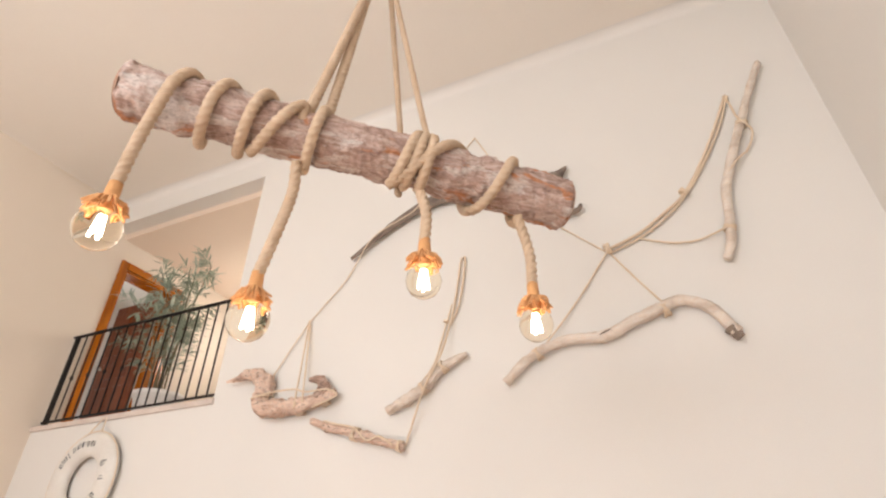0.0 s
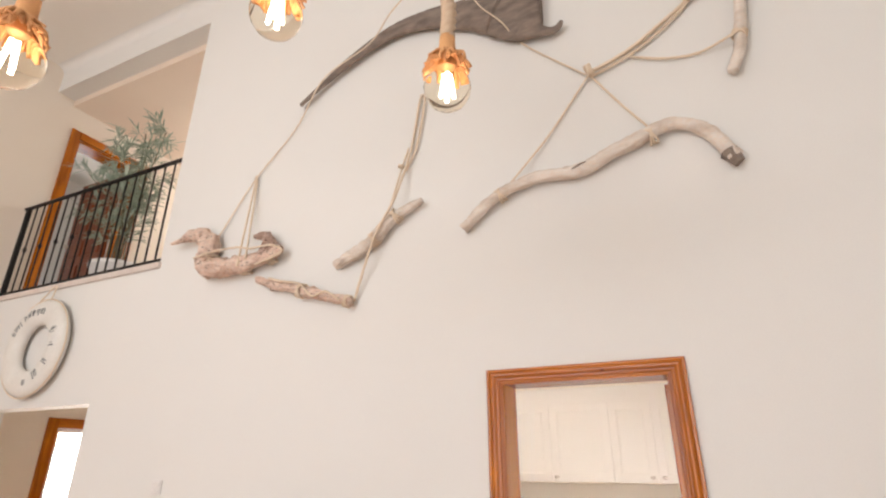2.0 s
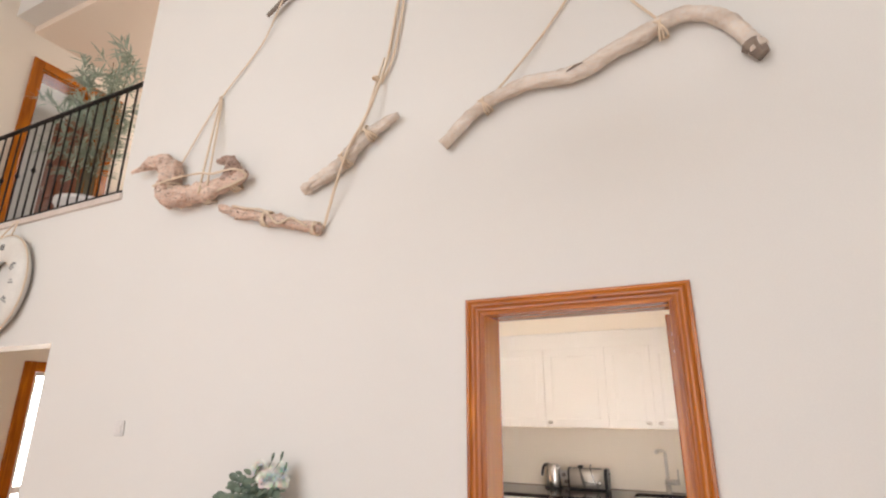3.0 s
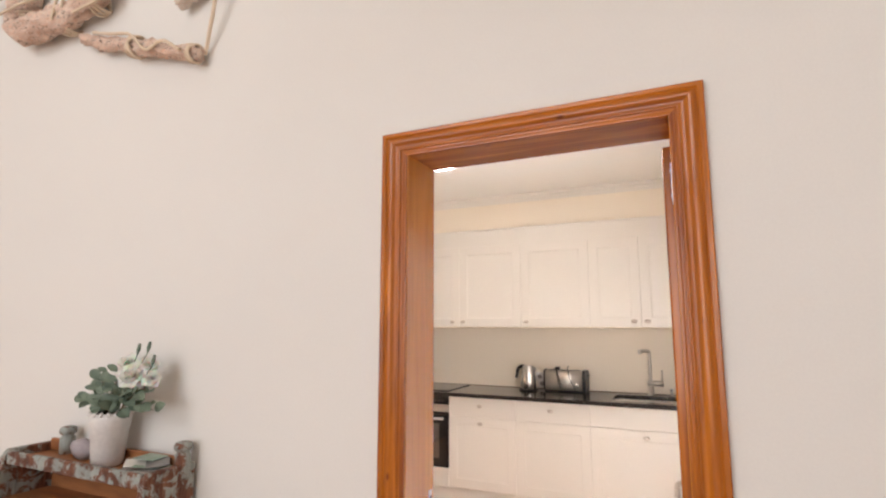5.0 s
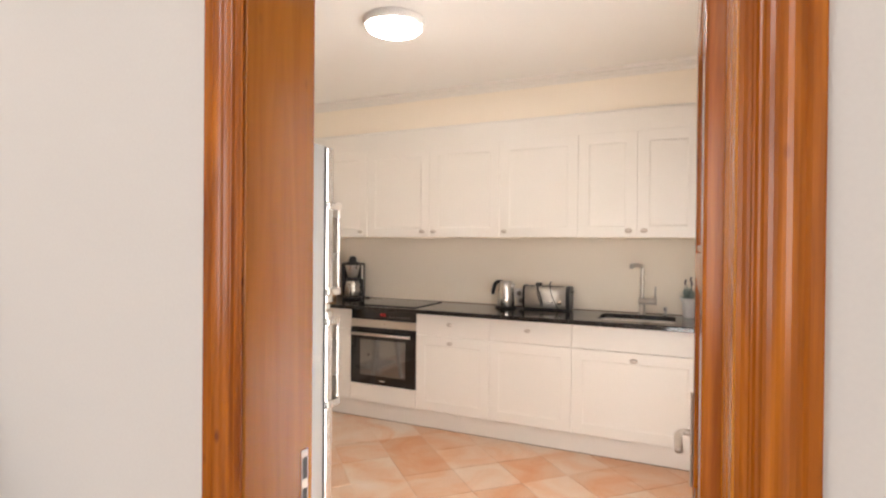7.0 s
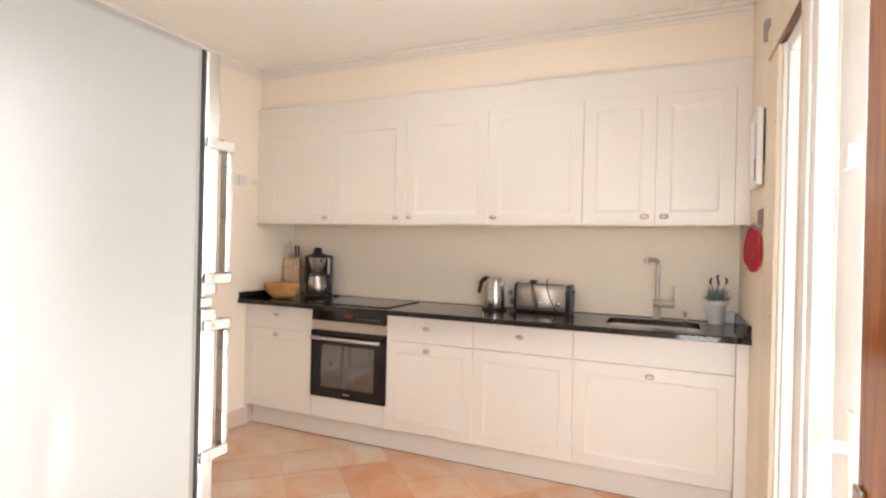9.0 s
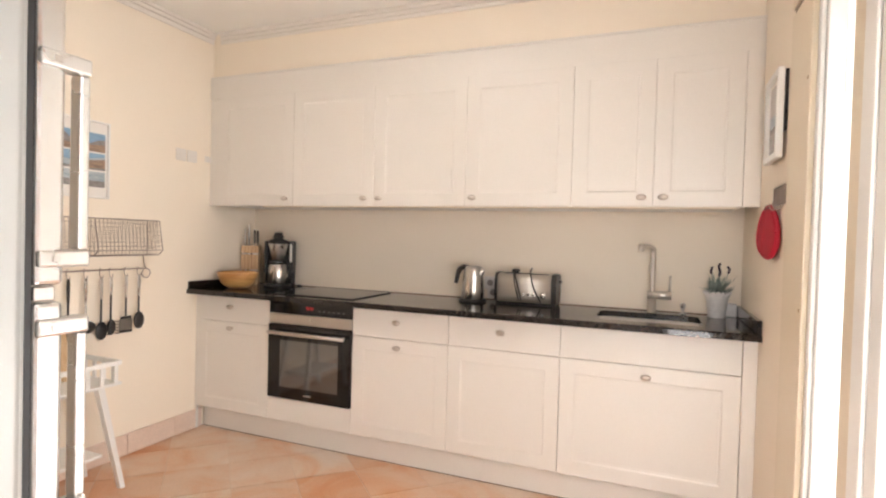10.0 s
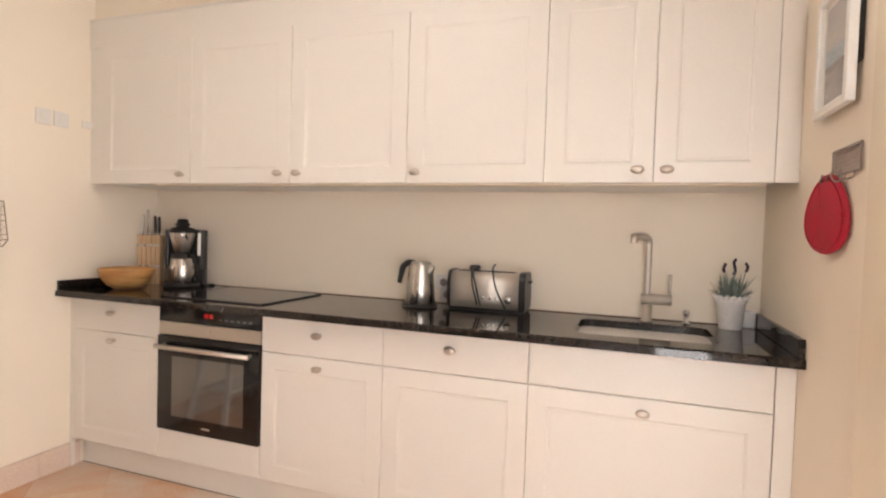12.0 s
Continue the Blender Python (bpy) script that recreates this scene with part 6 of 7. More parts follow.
def coffee_maker(x, y, ang):
    c = thing("coffee_maker", (x, y, TOP), "black and steel filter coffee maker with a thermos jug", "coffee maker")
    m = pose(x, y, TOP, 0, 0, ang)
    part("base", turned(lathe(bmesh.new(), [(0.090, 0.0005), (0.094, 0.006), (0.094, 0.020), (0.080, 0.028), (0.02, 0.030)], (0, -0.025, 0), 32), m), BLACK_PLASTIC, c, "", True)
    part("tower", turned(block(-0.102, 0.102, 0.045, 0.105, 0.0005, 0.325, 0.012), m), BLACK_PLASTIC, c)
    part("pillar", turned(block(0.070, 0.102, -0.015, 0.046, 0.10, 0.322, 0.008), m), BLACK_PLASTIC, c)
    part("pillar", turned(block(-0.102, -0.084, 0.0, 0.046, 0.10, 0.322, 0.006), m), BLACK_PLASTIC, c)
    part("gauge", turned(block(0.078, 0.094, -0.018, -0.0152, 0.178, 0.306, 0.003), m), SATIN, c, "pale water gauge")
    part("filter_holder", turned(lathe(bmesh.new(), [(0.038, 0.194), (0.041, 0.197), (0.055, 0.250), (0.068, 0.298), (0.069, 0.303), (0.066, 0.306)], (0, -0.025, 0), 32), m), STEEL, c, "brushed steel filter cone", True)
    part("lid", turned(lathe(bmesh.new(), [(0.071, 0.3062), (0.073, 0.314), (0.064, 0.330), (0.034, 0.340), (0.032, 0.346), (0.040, 0.350), (0.040, 0.356), (0.031, 0.360), (0.029, 0.378), (0.022, 0.384), (0.004, 0.385)], (0, -0.025, 0), 32), m), BLACK_PLASTIC, c, "", True)
    j = part("jug", turned(lathe(bmesh.new(), [(0.067, 0.0305), (0.071, 0.036), (0.0705, 0.080), (0.067, 0.115), (0.061, 0.145), (0.057, 0.158), (0.055, 0.162)], (0, -0.025, 0), 32), m), STEEL, c, "brushed steel thermos jug", True)
    part("jug_lid", turned(lathe(bmesh.new(), [(0.057, 0.1625), (0.060, 0.168), (0.058, 0.186), (0.036, 0.193)], (0, -0.025, 0), 28), m), BLACK_PLASTIC, j, "", True)
    part("jug_handle", turned(tube(bmesh.new(), spline([(0.045, -0.055, 0.180), (0.068, -0.075, 0.176), (0.090, -0.088, 0.135), (0.092, -0.088, 0.085), (0.066, -0.066, 0.048)], 0.01), 0.0085, 10, squash=1.2), m), BLACK_PLASTIC, j, "black jug handle", True)
    part("cord", turned(tube(bmesh.new(), spline([(0.09, 0.06, 0.012), (0.135, 0.02, 0.0055), (0.155, 0.05, 0.0055), (0.125, 0.075, 0.0055)], 0.01), 0.0045, 8), m), BLACK_PLASTIC, c, "", True)


coffee_maker(-3.044, 6.262, 28)


def kettle(x, y):
    k = thing("kettle", (x, y, TOP), "brushed steel electric kettle with a black handle", "kettle")
    part("base", lathe(bmesh.new(), [(0.084, 0.0005), (0.085, 0.008), (0.079, 0.016), (0.05, 0.0165)], (x, y, TOP), 32), BLACK_PLASTIC, k, "", True)
    b = part("body", lathe(bmesh.new(), [(0.067, 0.017), (0.070, 0.021), (0.067, 0.08), (0.060, 0.15), (0.053, 0.198), (0.050, 0.2050), (0.02, 0.207)], (x, y, TOP), 36), STEEL, k, "", True)
    part("lid", lathe(bmesh.new(), [(0.046, 0.2065), (0.045, 0.212), (0.018, 0.215)], (x, y, TOP), 24), STEEL, b, "", True)
    bm = bmesh.new()
    tube(bm, spline([(x + 0.042, y - 0.01, TOP + 0.165), (x + 0.060, y - 0.013, TOP + 0.185), (x + 0.070, y - 0.015, TOP + 0.192)], 0.008), taper(0.022, 0.010), 12)
    part("spout", bm, STEEL, b, "", True)
    part("handle", tube(bmesh.new(), spline([(x - 0.033, y, TOP + 0.201), (x - 0.066, y + 0.004, TOP + 0.205), (x - 0.094, y + 0.006, TOP + 0.184), (x - 0.106, y + 0.006, TOP + 0.140), (x - 0.113, y + 0.006, TOP + 0.105)], 0.01), taper(0.016, 0.015, 0.011), 12), BLACK_PLASTIC, b, "black plastic handle", True)


kettle(-1.572, 6.235)


def toaster(x0, x1, y):
    L = x1 - x0
    t = thing("toaster", ((x0 + x1) / 2, y, TOP), "long-slot brushed steel toaster with black ends", "toaster")

    def profile(a, b, grow):
        bm = bmesh.new()
        out = [(p, q * 0.9) for p, q in ((-0.072, 0.012), (-0.0765, 0.05), (-0.079, 0.09), (-0.0785, 0.125), (-0.074, 0.158), (-0.066, 0.178), (-0.052, 0.190), (-0.03, 0.194), (0.03, 0.194), (0.058, 0.188), (0.074, 0.165), (0.080, 0.10), (0.075, 0.012))]
        lo = [bm.verts.new((a, y + p * grow, TOP + 0.004 + q * grow)) for p, q in out]
        hi = [bm.verts.new((b, y + p * grow, TOP + 0.004 + q * grow)) for p, q in out]
        n = len(out)
        for i in range(n):
            bm.faces.new((lo[i], lo[(i + 1) % n], hi[(i + 1) % n], hi[i]))
        bm.faces.new(list(reversed(lo)))
        bm.faces.new(hi)
        bmesh.ops.recalc_face_normals(bm, faces=bm.faces)
        return bm

    b = part("body", profile(x0 + 0.016, x1 - 0.03, 1.0), SATIN_STEEL, t, "brushed steel shell", True)
    part("end_cap", profile(x0, x0 + 0.0155, 1.03), BLACK_PLASTIC, t, "black end")
    part("end_cap", profile(x1 - 0.0295, x1, 1.03), BLACK_PLASTIC, t, "black end")
    part("foot_strip", block(x0 + 0.006, x1 - 0.006, y - 0.07, y + 0.07, TOP + 0.0005, TOP + 0.0158, 0.003), BLACK_PLASTIC, t)
    for dy in (-0.025, 0.025):
        part("slot", block(x0 + 0.04, x1 - 0.06, y + dy - 0.011, y + dy + 0.011, TOP + 0.1775, TOP + 0.1805), BLACK_PLASTIC, b)
    m = pose(x1 - 0.075, y - 0.0785, TOP + 0.062, 90, 0, 0)
    part("dial", lathe(bmesh.new(), [(0.019, 0), (0.019, 0.006), (0.015, 0.016), (0.004, 0.017)], n=24, m=m), STEEL, b, "round steel dial", True)
    for i in range(3):
        part("button", lathe(bmesh.new(), [(0.008, 0), (0.008, 0.005), (0.004, 0.006)], n=14, m=pose(x1 - 0.19 + i * 0.03, y - 0.0785, TOP + 0.062, 90, 0, 0)), SATIN, b)
    part("lift_lever", block(x1 + 0.0005, x1 + 0.018, y - 0.018, y + 0.018, TOP + 0.135, TOP + 0.147, 0.004), BLACK_PLASTIC, t)
    pts = [(x0 + 0.11, y + 0.02, TOP + 0.193), (x0 + 0.115, y - 0.065, TOP + 0.180), (x0 + 0.125, y - 0.092, TOP + 0.12), (x0 + 0.15, y - 0.090, TOP + 0.03)]
    part("cord", tube(bmesh.new(), spline(pts, 0.008), 0.004, 8), BLACK_PLASTIC, t, "black mains cord", True)
    pts = [(x0 + 0.13, y + 0.02, TOP + 0.196), (x0 + 0.118, y - 0.060, TOP + 0.184), (x0 + 0.142, y - 0.090, TOP + 0.11), (x0 + 0.165, y - 0.090, TOP + 0.028)]
    part("cord", tube(bmesh.new(), spline(pts, 0.008), 0.004, 8), BLACK_PLASTIC, t, "", True)
    pts = [(x0 + 0.205, y + 0.01, TOP + 0.212), (x0 + 0.210, y - 0.055, TOP + 0.190), (x0 + 0.235, y - 0.090, TOP + 0.11), (x0 + 0.28, y - 0.090, TOP + 0.02)]
    part("cord", tube(bmesh.new(), spline(pts, 0.008), 0.004, 8), BLACK_PLASTIC, t, "", True)
    part("plug", block(x0 + 0.09, x0 + 0.13, y - 0.03, y + 0.02, TOP + 0.182, TOP + 0.206, 0.007), BLACK_PLASTIC, t)


toaster(-1.435, -1.07, 6.305)


def lavender(x, y):
    rnd = random.Random(8)
    p = thing("potted_lavender", (x, y, TOP), "small artificial lavender in a white lace-edged pot", "plant")
    pot = part("pot", lathe(bmesh.new(), [(0.040, 0.0005), (0.042, 0.004), (0.054, 0.105), (0.058, 0.108), (0.061, 0.132), (0.057, 0.132), (0.052, 0.11), (0.005, 0.108)], (x, y, TOP), 30), WHITE_CERAMIC, p, "white lace-edged pot", True)
    bm = bmesh.new()
    for i in range(16):
        a = 2 * math.pi * i / 16
        bmesh.ops.create_icosphere(bm, subdivisions=1, radius=0.0105, matrix=Matrix.Translation((x + 0.059 * math.cos(a), y + 0.059 * math.sin(a), TOP + 0.130)))
    part("lace_rim", bm, WHITE_CERAMIC, pot, "", True)
    part("soil", lathe(bmesh.new(), [(0.050, 0.1105), (0.051, 0.118), (0.006, 0.122)], (x, y, TOP), 14), SOIL, p)
    lv = bmesh.new()
    for i in range(120):
        a, e = rnd.uniform(0, 6.28), rnd.uniform(0.35, 1.45)
        d = Vector((math.cos(a) * math.cos(e), math.sin(a) * math.cos(e), math.sin(e)))
        s = Vector((x + rnd.uniform(-.03, .03), y + rnd.uniform(-.03, .03), TOP + 0.118))
        narrow_leaf(lv, s + d * rnd.uniform(0, 0.03), d, rnd.uniform(0.05, 0.105), 0.008, rnd.uniform(0, 0.02))
    tagged(part("leaves", lv, LAVENDER_LEAF, p, "grey-green needle leaves"), kind="stuff")
    for dx, dy, h in ((-0.03, 0.0, 0.245), (0.005, -0.01, 0.265), (0.012, 0.02, 0.235), (0.05, 0.0, 0.25)):
        st = part("stalk", tube(bmesh.new(), spline([(x + dx * 0.3, y + dy, TOP + 0.12), (x + dx * 0.7, y + dy, TOP + 0.18), (x + dx, y + dy, TOP + h)], 0.01), 0.0016, 5), LAVENDER_LEAF, p)
        bm = bmesh.new()
        for k in range(4):
            bmesh.ops.create_icosphere(bm, subdivisions=1, radius=0.007, matrix=Matrix.Translation((x + dx + rnd.uniform(-.003, .003), y + dy, TOP + h - 0.012 + k * 0.009)))
        part("flower_head", bm, LAVENDER, st, "dark purple flower head")


LAVENDER = surface("dark_lavender", (0.075, 0.045, 0.06), (0.035, 0.02, 0.03), 0.8, 0, 40, 120)
LAVENDER_LEAF = surface("lavender_green", (0.30, 0.36, 0.31), (0.18, 0.23, 0.20), 0.7, 0, 30, 90)
lavender(-0.245, 6.30)
s = thing("wall_socket", (-0.165, BACK, 0.96), "small white double socket block on the worktop corner", "socket")
part("box", block(-0.195, -0.143, BACK - 0.05, BACK - 0.002, TOP + 0.0005, TOP + 0.07, 0.006), WHITE_CERAMIC, s)


def socket(x, z):
    s = thing("wall_socket", (x, BACK, z - 0.04), "white wall socket above the worktop", "socket", "sockets on the splashback")
    p = part("plate", block(x - 0.04, x + 0.04, BACK - 0.010, BACK - 0.0005, z - 0.04, z + 0.04, 0.004), WHITE_CERAMIC, s)
    part("well", lathe(bmesh.new(), [(0.020, 0), (0.020, 0.0015), (0.019, 0.002)], n=18, m=pose(x, BACK - 0.0095, z, 90, 0, 0)), GREY_SEA, p)


socket(-1.51, 1.045)
socket(-1.49, 0.985)

# three small plates on the west wall
for i, yy in enumerate((5.713, 5.80, 5.945)):
    s = thing("wall_plate", (KX0, yy, 1.77), "cream plastic wall plate on the kitchen wall", "switch", "plates on the kitchen wall")
    p = part("plate", block(KX0 + 0.0005, KX0 + 0.009, yy - 0.038, yy + 0.038, 1.805 - (0.038 if i < 2 else 0.02), 1.805 + (0.038 if i < 2 else 0.02), 0.003), CABINET, s)
    part("insert", block(KX0 + 0.0088, KX0 + 0.012, yy - 0.018, yy + 0.018, 1.79, 1.82, 0.002), CABINET, p)

# ceiling lamp
lp = thing("ceiling_lamp", (-1.74, 4.72, KH), "flat round white ceiling lamp, switched on", "ceiling lamp")
part("housing", lathe(bmesh.new(), [(0.165, -0.001), (0.168, -0.012), (0.165, -0.034), (0.152, -0.044), (0.15, -0.036)], (-1.74, 4.72, KH), 48), WHITE_CERAMIC, lp, "white rim", True)
part("diffuser", lathe(bmesh.new(), [(0.149, -0.037), (0.146, -0.052), (0.12, -0.064), (0.06, -0.071), (0.004, -0.072)], (-1.74, 4.72, KH), 48), LAMP_DISC, lp, "glowing white diffuser", True)


# picture, hook rack and pot holder on the east wall
def framed(name, label, wallx, into, y0, y1, z0, z1, rim, layers, lift=0.0):
    f = thing(name, (wallx, (y0 + y1) / 2, z0), label, "picture")

    def slab(a, b, c, d, e, g, bevel=0.0):
        lo, hi = sorted((wallx + into * (a + lift), wallx + into * (b + lift)))
        return block(lo, hi, c, d, e, g, bevel)

    for nm, c, d, e, g in (("frame_side", y0, y0 + rim, z0, z1), ("frame_side", y1 - rim, y1, z0, z1), ("frame_rail", y0 + rim, y1 - rim, z0, z0 + rim), ("frame_rail", y0 + rim, y1 - rim, z1 - rim, z1)):
        part(nm, slab(0.001, 0.024, c, d, e, g, 0.003), WHITE_PAINT, f)
    # a black sheet paints the shadow gap between a lifted frame and the wall
    if lift:
        lo, hi = sorted((wallx + into * 0.001, wallx + into * (lift + 0.0005)))
        part("backing", block(lo, hi, y0 + 0.002, y1 - 0.06, z0 + 0.10, z1 - 0.010), BLACK_PLASTIC, f, "black sheet for the shadow gap behind the frame")
    part("mount", slab(0.001, 0.008, y0 + rim, y1 - rim, z0 + rim, z1 - rim), PAPER, f)
    for c, d, e, g, m, lab in layers:
        part("print", slab(0.0081, 0.0095, c, d, e, g), m, f, lab)
    return f


framed("framed_picture", "white framed print of a grey seascape", KX1, -1, 5.47, 5.715, 1.650, 1.985, 0.024,
       ((5.505, 5.675, 1.680, 1.785, GREY_SEA, "grey sea"), (5.505, 5.675, 1.7852, 1.83, RIVER, "pale surf"), (5.505, 5.675, 1.8302, 1.945, HAZE, "pale grey sky")), 0.012)
poster = framed("framed_poster", "white framed poster of three river landscape photographs", KX0, 1, 4.900, 5.228, 1.480, 1.895, 0.010,
                ((4.945, 5.208, 1.730, 1.830, BLUE_SKY, "blue sky"), (4.945, 5.208, 1.632, 1.722, BLUE_SKY, "pale sky"), (4.945, 5.208, 1.540, 1.622, RIVER, "pale river")))


def ridge(z0, heights, mat, label, deep):
    """A hill line in a photograph: a thin sheet whose upper edge rises and falls."""
    bm = bmesh.new()
    n = 36
    x = KX0 + deep
    row = []
    for i in range(n + 1):
        f = i / n * (len(heights) - 1)
        k = min(int(f), len(heights) - 2)
        h = heights[k] + (heights[k + 1] - heights[k]) * (f - k) + 0.002 * noise.noise(Vector((i * 0.7, z0 * 40, 0)))
        yy = 4.945 + 0.263 * i / n
        row.append([bm.verts.new(p) for p in ((x, yy, z0), (x, yy, z0 + max(h, 0.001)), (x - 0.0003, yy, z0 + max(h, 0.001)), (x - 0.0003, yy, z0))])
    for a, b in zip(row, row[1:]):
        for k in range(4):
            bm.faces.new((a[k], b[k], b[(k + 1) % 4], a[(k + 1) % 4]))
    bm.faces.new(row[0])
    bm.faces.new(list(reversed(row[-1])))
    bmesh.ops.recalc_face_normals(bm, faces=bm.faces)
    part("print", bm, mat, poster, label)


ridge(1.730, (0.035, 0.085, 0.045, 0.030, 0.040, 0.062, 0.070), HILL, "grey-brown hills", 0.0100)
ridge(1.730, (0.040, 0.034, 0.030, 0.026, 0.034, 0.038, 0.042), BANK, "brown river bank", 0.0105)
ridge(1.632, (0.052, 0.046, 0.040, 0.046, 0.058, 0.066, 0.074), RIVER, "grey river", 0.0100)
ridge(1.632, (0.006, 0.010, 0.016, 0.034, 0.048, 0.054, 0.060), BANK, "brown hillside", 0.0105)
ridge(1.632, (0.010, 0.014, 0.012, 0.010, 0.008, 0.010, 0.012), HILL, "dark near shore", 0.0110)
ridge(1.540, (0.038, 0.036, 0.030, 0.030, 0.034, 0.034, 0.032), HILL, "grey far shore", 0.0100)


def wire(bm, a, b, r):
    tube(bm, [Vector(a), (Vector(a) + Vector(b)) / 2, Vector(b)], r, 6)


def hook_rack():
    h = thing("hook_rack", (KX1, 5.53, 1.47), "small wire hook rack on the wall", "hook rack")
    x = KX1 - 0.006
    fr = bmesh.new()
    for z in (1.478, 1.545):
        wire(fr, (x, 5.44, z), (x, 5.625, z), 0.003)
    for yy in (5.44, 5.625):
        wire(fr, (x, yy, 1.478), (x, yy, 1.545), 0.003)
    part("frame", fr, WIRE, h)
    m = bmesh.new()
    for i in range(1, 6):
        wire(m, (x + 0.002, 5.44, 1.478 + 0.011 * i), (x + 0.002, 5.625, 1.478 + 0.011 * i), 0.0012)
    for i in range(1, 16):
        wire(m, (x + 0.002, 5.44 + 0.0116 * i, 1.478), (x + 0.002, 5.44 + 0.0116 * i, 1.545), 0.0012)
    part("mesh_panel", m, WIRE, h)
    for yy in (5.47, 5.53, 5.60):
        part("hook", tube(bmesh.new(), spline([(x, yy, 1.482), (x - 0.004, yy, 1.463), (x - 0.022, yy, 1.457), (x - 0.032, yy, 1.470), (x - 0.030, yy, 1.482)], 0.005), 0.0025, 7), WIRE, h)



hook_rack()


def pot_holder(c, ang):
    """A padded oval glove with a seam and two thumb holes, hung on the rack."""
    p = thing("pot_holder", c, "bright red quilted oval pot holder hanging from the rack", "pot holder")
    M = pose(c[0], c[1], c[2], 0, 0, ang)

    def oval(s, thick, dx=0.0):
        bm = bmesh.new()
        n, rows = 40, []
        for k, (rr, t) in enumerate(((0.0, 1.0), (0.6, 1.0), (0.88, 0.8), (0.98, 0.4), (1.0, 0.0), (0.98, -0.4), (0.88, -0.8), (0.6, -1.0), (0.0, -1.0))):
            ring = []
            for i in range(n):
                a = 2 * math.pi * i / n
                w = 0.098 * (1 - 0.22 * math.sin(a))
                ring.append(bm.verts.new(M @ Vector((max(rr, 0.001) * s * w * math.cos(a) + dx, t * thick, max(rr, 0.001) * s * 0.108 * math.sin(a)))))
            rows.append(ring)
        for a, b in zip(rows, rows[1:]):
            for i in range(n):
                bm.faces.new((a[i], a[(i + 1) % n], b[(i + 1) % n], b[i]))
        bmesh.ops.recalc_face_normals(bm, faces=bm.faces)
        return bm

    body = part("pad", oval(1.0, 0.011), RED_SILICONE, p, "", True)
    seam = [M @ Vector((0.87 * 0.098 * (1 - 0.22 * math.sin(a)) * math.cos(a), -0.0105, 0.87 * 0.108 * math.sin(a))) for a in [2 * math.pi * i / 48 for i in range(49)]]
    part("piping", tube(bmesh.new(), seam, 0.0025, 6), RED_SILICONE, body, "", True)
    mid = [M @ Vector((-0.03 + 0.012 * math.sin(i * 0.5), -0.0112, 0.085 - 0.018 * i)) for i in range(10)]
    part("stitching", tube(bmesh.new(), mid, 0.0016, 6), RED_SILICONE, body)
    for dx in (-0.012, 0.016):
        part("eyelet", lathe(bmesh.new(), [(0.0065, 0), (0.0065, 0.003), (0.004, 0.0035)], n=12, m=M @ pose(dx, -0.0092, 0.092, 90, 0, 0)), BLACK_PLASTIC, body)


pot_holder((-0.148, 5.58, 1.374), -79)


